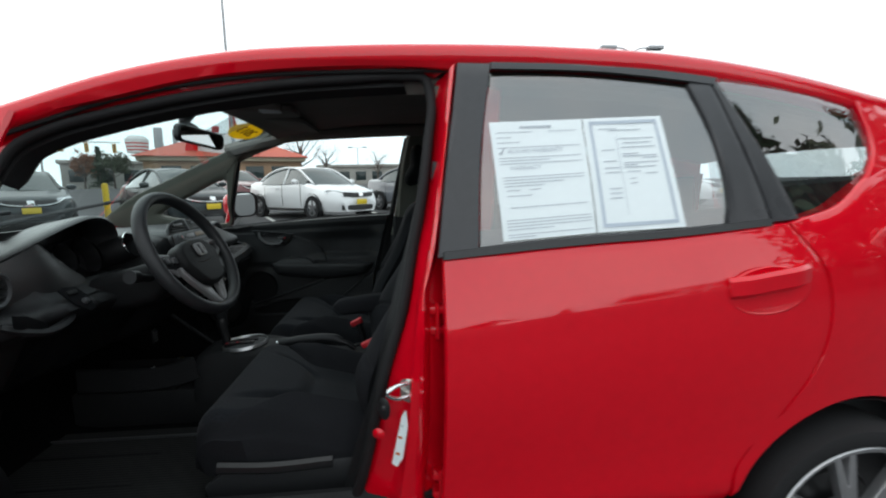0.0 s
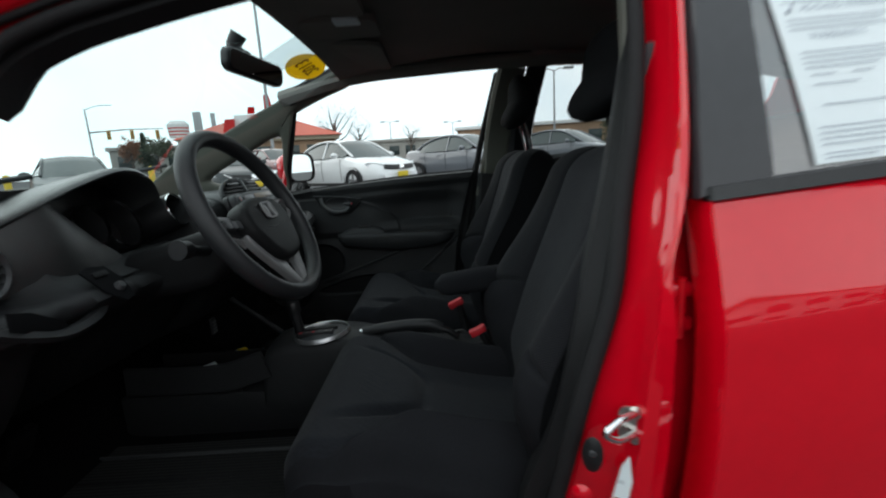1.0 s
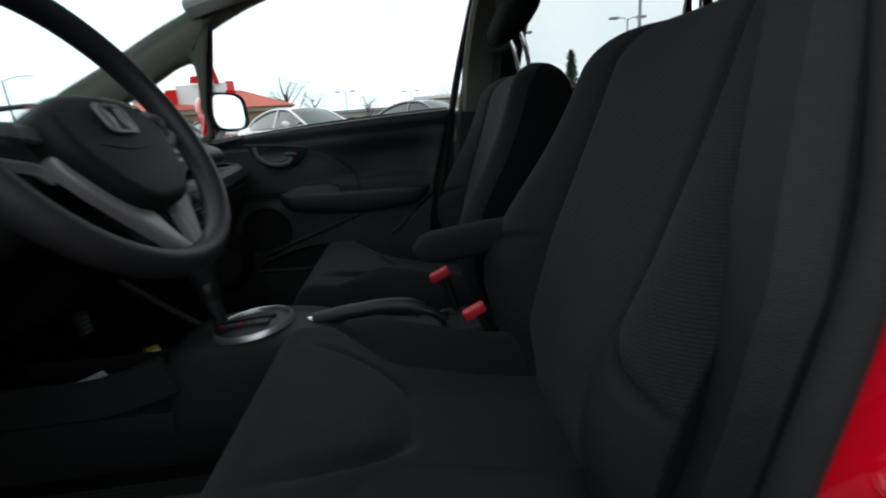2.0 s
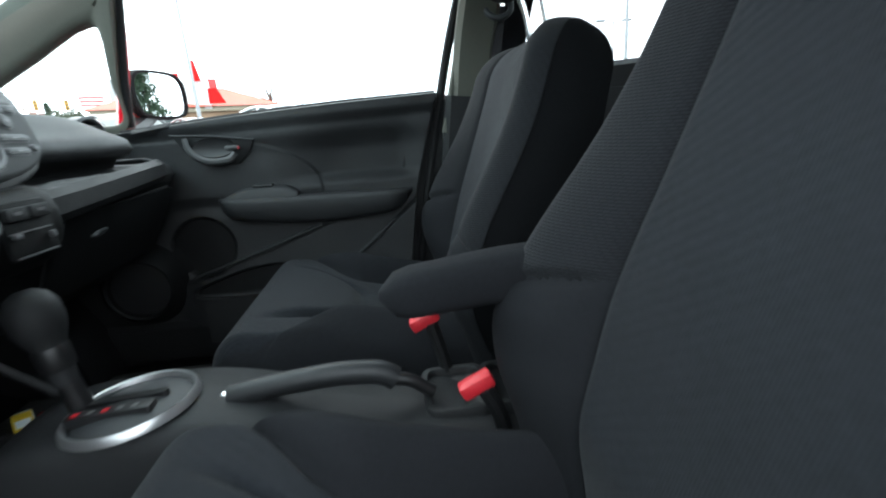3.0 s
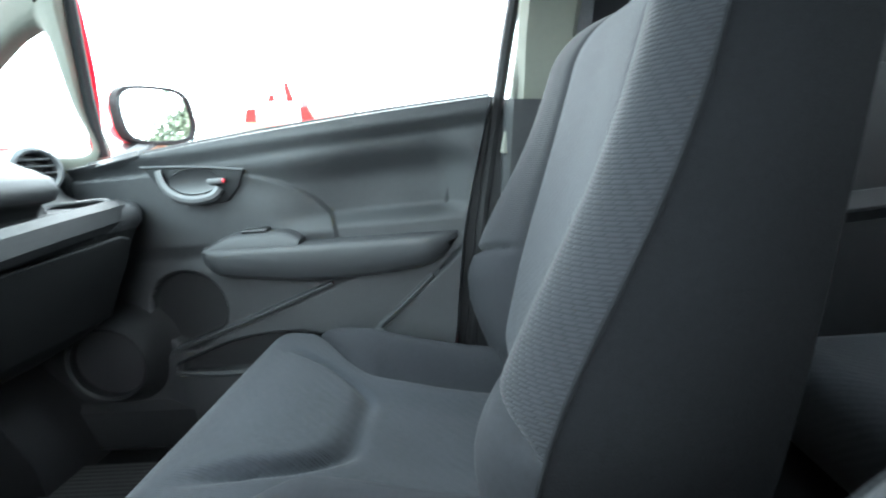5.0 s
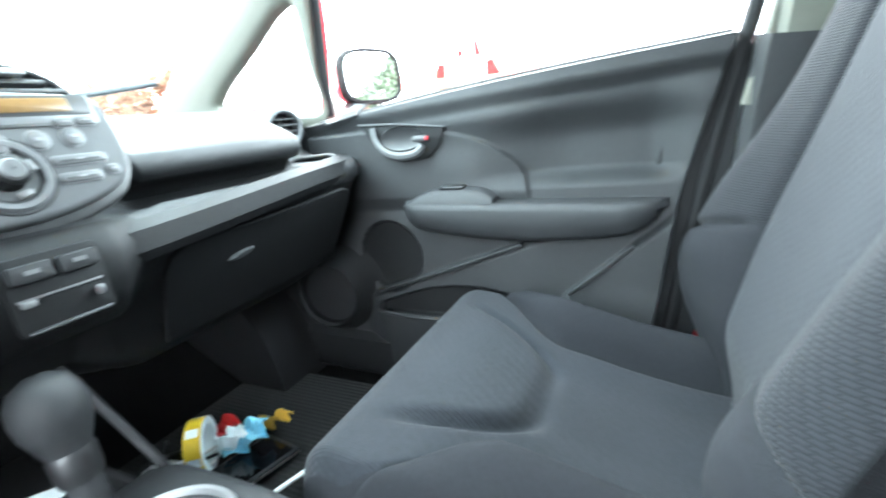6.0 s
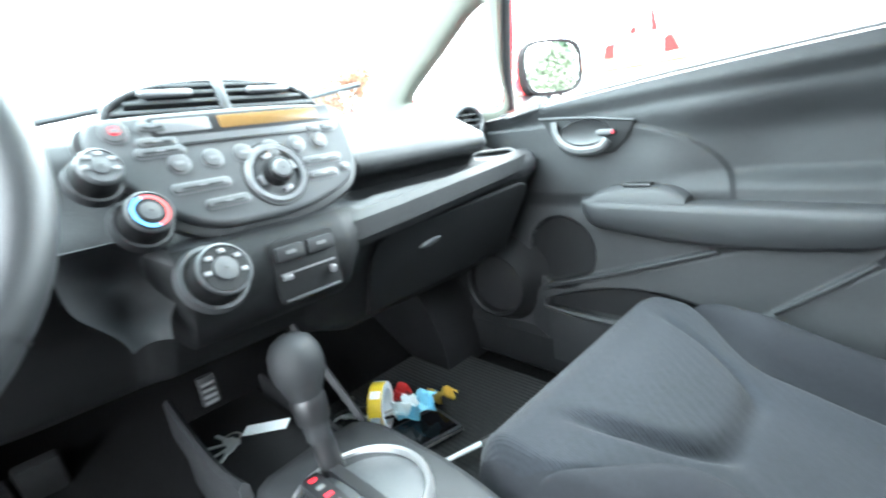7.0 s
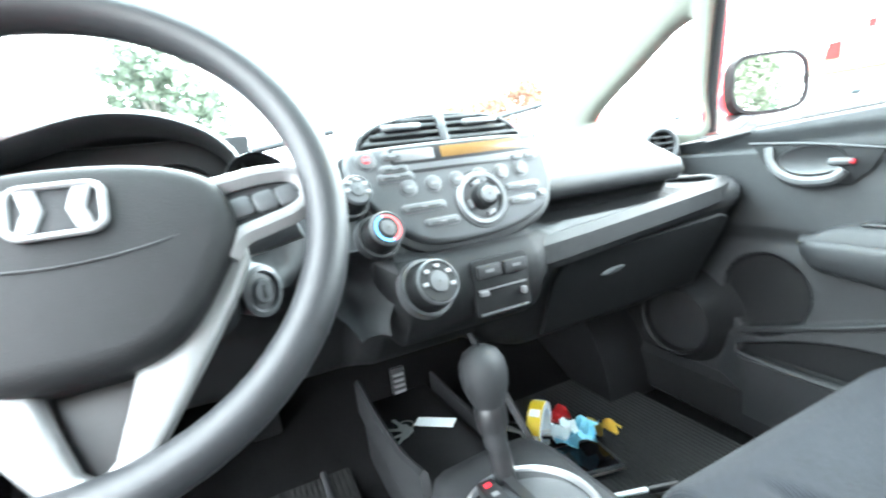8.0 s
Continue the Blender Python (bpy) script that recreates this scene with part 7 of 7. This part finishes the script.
# tall signs
def tall_sign(x, y, h, w, hh, mat, label, round_top=False):
    p = thing("roadside_sign", label, "sign", (x, y, float(ground_z(x, y))))
    part("post", tube([(0, 0, 0), (0, 0, h)], 0.12, 10), GALV, p)
    if round_top:
        part("panel", lathe([(0.001, h), (w, h), (w * 1.15, h + hh * 0.8), (w * 0.8, h + hh), (0.001, h + hh * 1.05)], seg=24), mat, p)
        for k in range(3):
            part("band", lathe([(w * (1.03 + 0.04 * k), h + hh * (0.12 + 0.2 * k)), (w * (1.05 + 0.04 * k), h + hh * (0.20 + 0.2 * k))], seg=24), SIGNRED, p)
    else:
        part("panel", box(-w, w, -0.2, 0.2, h, h + hh, 0.05), mat, p)
    return p
tall_sign(-38.9, 68.0, 5.2, 1.3, 2.4, SIGNWHITE, "round white and red sign on a post", True)
tall_sign(-35.2, 66.7, 5.0, 0.55, 3.6, GALV, "tall narrow grey sign panel on a post")
tall_sign(-33.2, 67.3, 5.0, 0.28, 3.4, GALV, "narrow grey sign panel on a post")

# traffic signal with its mast arm
ts = thing("traffic_signal", "traffic signal with a long mast arm and hanging heads", "traffic signal", (-49.2, 63.9, float(ground_z(-49.2, 63.9))), 35)
part("mast", tube([(0, 0, 0), (0, 0, 9.5)], (0.16, 0.09), 10), GALV, ts)
part("mast_arm", tube([(0, 0, 6.3), (4.5, 0, 6.7), (9, 0, 6.8)], (0.12, 0.06), 8, 8), GALV, ts)
part("street_light_arm", tube([(0, 0, 9.4), (1.6, 0, 10.0), (3.2, 0, 10.1)], 0.05, 8, 8), GALV, ts)
for q in (2.2, 5.0, 8.2):
    hd = part("signal_head", box(q - 0.25, q + 0.25, -0.18, 0.18, 5.3, 6.6, 0.05), AMBER, ts)
    for k in range(3):
        part("lens", lathe([(0.001, 0.19), (0.13, 0.19), (0.16, 0.16)], pose(q, 0, 5.55 + 0.4 * k, 90, 0, 0), 14), DARK, hd)

lamp_post(9.6, 37.5, 6.6, (-1, 1), "two-armed car park lamp on a grey pole")
lamp_post(-8.0, 75.0, 6.2, (-1, 1), "two-armed car park lamp on a grey pole")
lamp_post(2.5, 80.0, 6.0, (-1, 1), "two-armed car park lamp on a grey pole")
lamp_post(11.2, 20.6, 7.0, (-1, 1), "tall two-armed car park lamp")
lamp_post(20.0, 39.0, 7.5, (-1, 1), "two-armed car park lamp on a grey pole")
lamp_post(-10.2, 26.2, 14.0, (1,), "tall street lamp on a grey pole")
for bx, by in ((-9.3, 12.9), (-12.6, 11.6)):
    p = thing("bollard", "yellow painted steel bollard", "bollard", (bx, by, float(ground_z(bx, by))), 0, "yellow bollards")
    part("post", lathe([(0.085, 0.0), (0.085, 0.98), (0.07, 1.03), (0.001, 1.05)], seg=20), YELLOW, p)

tree(-33.0, 50.0, 4.6, "conifer", 3, "dark green conifer beyond the crossing")
tree(-31.0, 49.0, 4.0, "leafy", 33, "low green tree beyond the crossing")
tree(-36.0, 52.0, 4.2, "autumn", 34, "low orange autumn tree beyond the crossing")
tree(-12.0, 68.0, 7.0, "bare", 4, "bare brown tree by the street")
tree(-4.5, 70.0, 6.5, "bare", 5, "bare brown tree by the street")
tree(8.5, 74.0, 7.0, "bare", 6, "bare brown tree by the street")
tree(-13.5, 58.0, 8.5, "bare", 7, "bare brown tree behind the restaurant")
tree(17.0, 44.0, 6.0, "conifer", 8, "dark green conifer by the lot")
tree(-27.0, -2.9, 8.4, "leafy", 9, "green broadleaf tree ahead of the car")
tree(-25.0, 17.0, 5.2, "autumn", 10, "orange autumn tree ahead of the car")
tree(-25.8, 15.0, 5.0, "autumn", 15, "orange autumn tree ahead of the car")
tree(-26.5, 13.6, 4.4, "autumn", 14, "low orange autumn tree ahead of the car")
tree(29.0, 10.5, 7.5, "conifer", 11, "dark conifer behind the car")
tree(38.0, 17.0, 9.0, "conifer", 12, "dark conifer behind the car")
for i, (tx, ty, th) in enumerate(((4, -31, 4.6), (10, -33, 5.2), (15, -30, 4.8), (21, -34, 5.6), (29, -31, 5.2), (-6, -36, 5.0))):
    tree(tx, ty, th, "conifer" if i % 2 else "leafy", 20 + i, "dark conifer across the lot" if i % 2 else "green broadleaf tree across the lot")

tree(21.0, 7.0, 4.2, "leafy", 35, "green broadleaf tree behind the passenger side")
tree(8.0, -5.6, 10.5, "conifer", 31, "dark conifer close behind the car")
tree(9.6, -4.9, 7.6, "conifer", 36, "dark conifer close behind the car")
tree(12.0, -4.0, 8.4, "leafy", 32, "green broadleaf tree close behind the car")

# bay lines on the lot
for k in range(8):
    x = -13.0 + 3.4 * k
    c = np.array([(x + a + (0.9 * b), 8.6 + 4.6 * b, float(ground_z(0, 8.6 + 4.6 * b)) + 0.006) for b in (0, 0.5, 1) for a in (0.0, 0.11)]).reshape(3, 2, 3)
    tagged(part("bay_line", grid(c - np.array((3.0, 0, 0)) * np.array([0, 0.5, 1])[:, None, None]), LINE, None), "worn white parking bay line", "marking", "bay lines", "structure")


# ---- papers, sticker and clutter ----
def paper(corners, name, label, out=0.004):
    """A sheet on the driver-side rear pane; returns it and a map from (u, v) on it to the world."""
    a, b, c, d = [np.array(q) for q in corners]
    def at(u, v, lift=0.0):
        x, z = (a * (1 - u) + b * u) * (1 - v) + (d * (1 - u) + c * u) * v
        return (x, -(float(skin(x, z)) - 0.014 + out + lift), z)
    g = np.array([[at(u, v, 0.0008 * math.sin(7 * u + 3 * v)) for u in np.linspace(0, 1, 9)] for v in np.linspace(0, 1, 9)])
    ob = part(name, grid(g), PAPER, None)
    tagged(ob, label, "paper")
    return ob, at


def bar(at, sheet, u0, u1, v, h, mat=INK, name="print_line"):
    g = np.array([[at(u, q, 0.0018) for u in np.linspace(u0, u1, 4)] for q in np.linspace(v - h / 2, v + h / 2, 2 + int(h * 24))])
    part(name, grid(g), mat, sheet, smooth=False)


def words(at, sheet, text, u, v, size):
    ob = lettering("printed_words", text, size, Matrix(), INK, sheet, 0.0, "LEFT")
    for q in ob.data.vertices:
        q.co = at(u + q.co.x / 0.226, v - q.co.y / 0.27, 0.0018)


s1, at1 = paper(((0.132, 1.306), (0.358, 1.312), (0.354, 1.047), (0.142, 1.032)), "price_sheet", "white printed sale sheet stuck on the rear door window")
bar(at1, s1, 0.32, 0.66, 0.055, 0.018)
words(at1, s1, "AS IS-NO WARRANTY", 0.16, 0.27, 0.0135)
words(at1, s1, "WARRANTY", 0.16, 0.415, 0.0135)
rng = np.random.default_rng(5)
for v, u0, u1 in ((0.10, 0.06, 0.45), (0.10, 0.62, 0.92), (0.145, 0.06, 0.22), (0.19, 0.06, 0.30), (0.235, 0.06, 0.94), (0.325, 0.06, 0.94), (0.35, 0.06, 0.60), (0.375, 0.06, 0.94), (0.49, 0.08, 0.94), (0.515, 0.08, 0.94), (0.54, 0.08, 0.72), (0.565, 0.08, 0.50), (0.60, 0.10, 0.24), (0.60, 0.34, 0.46), (0.645, 0.10, 0.36), (0.74, 0.12, 0.94), (0.84, 0.06, 0.96), (0.865, 0.06, 0.96), (0.89, 0.06, 0.96), (0.915, 0.06, 0.55), (0.955, 0.06, 0.96), (0.975, 0.06, 0.35)):
    bar(at1, s1, u0, u1, v, 0.006, INK)
for p0, p1 in (((0.07, 0.275), (0.085, 0.29)), ((0.085, 0.29), (0.12, 0.24))):
    part("tick", tube([at1(*p0, 0.002), at1(*p1, 0.002)], 0.0016, 6), INK, s1)
s2, at2 = paper(((0.360, 1.312), (0.553, 1.318), (0.560, 1.056), (0.356, 1.047)), "price_sheet", "white printed sale sheet with a blue-grey border", 0.005)
for u0, u1, v, h in ((0.07, 0.93, 0.045, 0.03), (0.07, 0.93, 0.945, 0.03)):
    bar(at2, s2, u0, u1, v, h, INKBLUE, "border")
for u0 in (0.07, 0.88):
    bar(at2, s2, u0 + (0 if u0 < 0.5 else 0.016), u0 + (0.034 if u0 < 0.5 else 0.05), 0.495, 0.87, INKBLUE, "border")
for v, u0, u1 in ((0.12, 0.30, 0.70), (0.105, 0.18, 0.40), (0.20, 0.40, 0.84), (0.24, 0.45, 0.80), (0.30, 0.18, 0.34), (0.28, 0.42, 0.84), (0.34, 0.42, 0.62), (0.36, 0.42, 0.84), (0.38, 0.66, 0.84), (0.42, 0.42, 0.84), (0.44, 0.42, 0.58), (0.46, 0.42, 0.80), (0.50, 0.44, 0.60), (0.52, 0.66, 0.80), (0.40, 0.18, 0.34), (0.46, 0.18, 0.36), (0.50, 0.18, 0.36), (0.56, 0.46, 0.54), (0.60, 0.46, 0.54), (0.64, 0.20, 0.34), (0.68, 0.20, 0.34), (0.72, 0.20, 0.34)):
    bar(at2, s2, u0, u1, v, 0.008, INK)
bar(at2, s2, 0.375, 0.380, 0.52, 0.70, INK)

# oval year sticker on the windscreen, read from outside
st_c = screen(0.556, 0.098)
n_up = (screen(0.56, 0.04) - screen(0.56, 0.17)).normalized()
n_right = (screen(0.48, 0.105) - screen(0.64, 0.105)).normalized()
sm_ = basis(st_c, n_right, n_up) @ Matrix.Rotation(radians(-8), 4, "Z")
if (sm_.to_3x3() @ Vector((0, 0, 1))).x > 0:
    sm_ = sm_ @ Matrix.Rotation(math.pi, 4, "Y")
STICKER = material("translucent_yellow_film", (0.85, 0.60, 0.03), 0.5, vary=0.05)
sn, sl = STICKER.node_tree.nodes, STICKER.node_tree.links
thru, half_mix = sn.new("ShaderNodeBsdfTranslucent"), sn.new("ShaderNodeMixShader")
thru.inputs["Color"].default_value, half_mix.inputs["Fac"].default_value = (0.90, 0.66, 0.04, 1), 0.6
sl.new(sn["Principled BSDF"].outputs[0], half_mix.inputs[1])
sl.new(thru.outputs[0], half_mix.inputs[2])
sl.new(half_mix.outputs[0], sn["Material Output"].inputs["Surface"])
sm_ = Matrix.Translation((0.020, 0, 0.012)) @ sm_
sticker = part("year_sticker", moved(slab([(0.124 * math.cos(a), 0.064 * math.sin(a)) for a in np.linspace(0, 2 * np.pi, 49)[:-1]], 0.001), sm_ @ Matrix.Translation((0, 0, -0.010))), STICKER, None)
tagged(sticker, "yellow oval year sticker on the windscreen", "sticker")
lettering("year_digits", "2013", 0.072, sm_ @ Matrix.Translation((0, 0, -0.0085)), DARKINK, sticker, 0.0006)
lettering("year_digits", "2013", 0.072, sm_ @ Matrix.Translation((0, 0, -0.0112)), DARKINK, sticker, 0.0006)

# clutter on the passenger floor
KEYMETAL = material("bright_key_metal", (0.60, 0.60, 0.60), 0.4, metal=0.4)
SKYBLUE = material("light_blue_paper", (0.25, 0.62, 0.78), 0.6)
CARD = material("yellow_card", (0.70, 0.48, 0.08), 0.6)
TAPE = material("yellow_tape", (0.78, 0.55, 0.03), 0.45)
tp = thing("tape_roll", "roll of yellow tape with a white core standing on the mat", "tape")
tm = basis((-1.105, 0.272, 0.358), (-0.61, 0.75, 0), (0, 0, 1))
part("tape", moved(lathe([(0.042, -0.016), (0.055, -0.016), (0.055, 0.016), (0.042, 0.016)], seg=40), tm), [TAPE, PAPER], tp)
faces_by(tp.children[0], lambda c: 0 if (tm.inverted() @ c).to_2d().length > 0.0545 else 1)
part("core", moved(lathe([(0.0415, -0.016), (0.040, -0.016), (0.040, 0.016), (0.0415, 0.016)], seg=36), tm), PAPER, tp)
for a in range(0, 360, 60):
    q = radians(a)
    part("tape_mark", moved(box(-0.012, 0.012, -0.009, 0.009, 0.0552, 0.0556, 0), tm @ Matrix.Rotation(q, 4, "Z") @ pose(0, 0, 0, 0, 90, 0)), PAPER, tp)
ph = thing("mobile_phone", "black slab phone lying on the floor mat", "phone")
phm = pose(-1.0, 0.297, 0.313, -3, 4, 80)
part("phone_body", moved(slab(rounded(0.150, 0.108, 0.010), 0.013, bev=0.003), phm), BLACK, ph)
part("screen", moved(slab(rounded(0.130, 0.094, 0.004), 0.001), phm @ Matrix.Translation((0, 0, 0.0128))), material("black_screen_glass", (0.004, 0.004, 0.005), 0.06, vary=0.05), ph)
part("edge_band", moved(box(-0.072, 0.072, -0.0545, -0.0535, 0.003, 0.008, 0), phm), STEEL, ph)


def crumpled(name, label, at, w, h, mat, seed, cat, rz):
    rng = np.random.default_rng(seed)
    n = 9
    g = np.array([[(w * (i / (n - 1) - 0.5), h * (j / (n - 1) - 0.5), 0.018 * rng.random() + 0.012 * math.sin(i * 1.3 + j)) for j in range(n)] for i in range(n)])
    ob = part(name, moved(grid(g), pose(*at, 12, -18, rz)), mat, None, smooth=False)
    tagged(ob, label, cat)


crumpled("paper_wrapper", "crumpled light blue paper on the passenger mat", (-1.045, 0.335, 0.342), 0.09, 0.065, SKYBLUE, 1, "wrapper", 35)
crumpled("paper_slip", "white paper slip folded on the passenger mat", (-1.06, 0.310, 0.350), 0.06, 0.04, PAPER, 2, "paper", 60)
crumpled("yellow_card", "small bent yellow card on the passenger mat", (-1.04, 0.405, 0.330), 0.08, 0.03, CARD, 3, "card", 20)
crumpled("red_wrapper", "small red wrapper on the passenger mat", (-1.13, 0.350, 0.335), 0.05, 0.04, SIGNRED, 4, "wrapper", 70)
pn = thing("screwdriver", "slim white rod with a black handle on the floor", "tool")
part("rod", tube([(-0.905, 0.145, 0.345), (-0.853, 0.327, 0.337)], (0.003, 0.005), 8), PAPER, pn)
part("grip", tube([(-0.853, 0.327, 0.337), (-0.836, 0.386, 0.334)], (0.008, 0.009), 10), DARK, pn)
for i in range(5):
    a = np.random.default_rng(40 + i)
    c = np.array((-1.19, 0.265, 0.326)) + a.uniform(-1, 1, 3) * np.array((0.05, 0.07, 0.006))
    pts = [c + np.array((0.03 * math.cos(q * 1.1 + i) + 0.01 * q, 0.05 * math.sin(q + 2 * i), 0.008 * math.sin(2 * q))) for q in np.linspace(0, 6, 14)]
    tagged(part("cable", tube(pts, 0.0034, 6, 40), (SIGNWHITE, DARK, SIGNWHITE, KEYMETAL, DARK)[i], None), "thin coiled cable tangled on the passenger mat", "cable", "tangled cables")
# keys in the console pocket
ky = thing("key_ring", "bunch of keys with a white paper tag in the console tray", "keys")
part("ring", tube([(-1.15 + 0.016 * math.cos(q), -0.03 + 0.016 * math.sin(q), 0.4515) for q in np.linspace(0, 6.28, 20)], 0.0014, 6), STEEL, ky)
part("tag", moved(box(-0.045, 0.045, -0.013, 0.013, 0, 0.0015, 0), pose(-1.122, 0.025, 0.452, 8, -6, 42)), PAPER, ky, "white paper tag")
for i in range(4):
    m = pose(-1.155 + 0.020 * i, -0.040 - 0.006 * i, 0.4505 + 0.003 * i, 6 * i, 6, 190 + 38 * i)
    part("key", moved(slab([(0, -0.004), (0.035, -0.004), (0.038, 0), (0.035, 0.004), (0, 0.004), (-0.008, 0.011), (-0.022, 0.010), (-0.026, 0), (-0.022, -0.010), (-0.008, -0.011)], 0.002), m), KEYMETAL, ky)
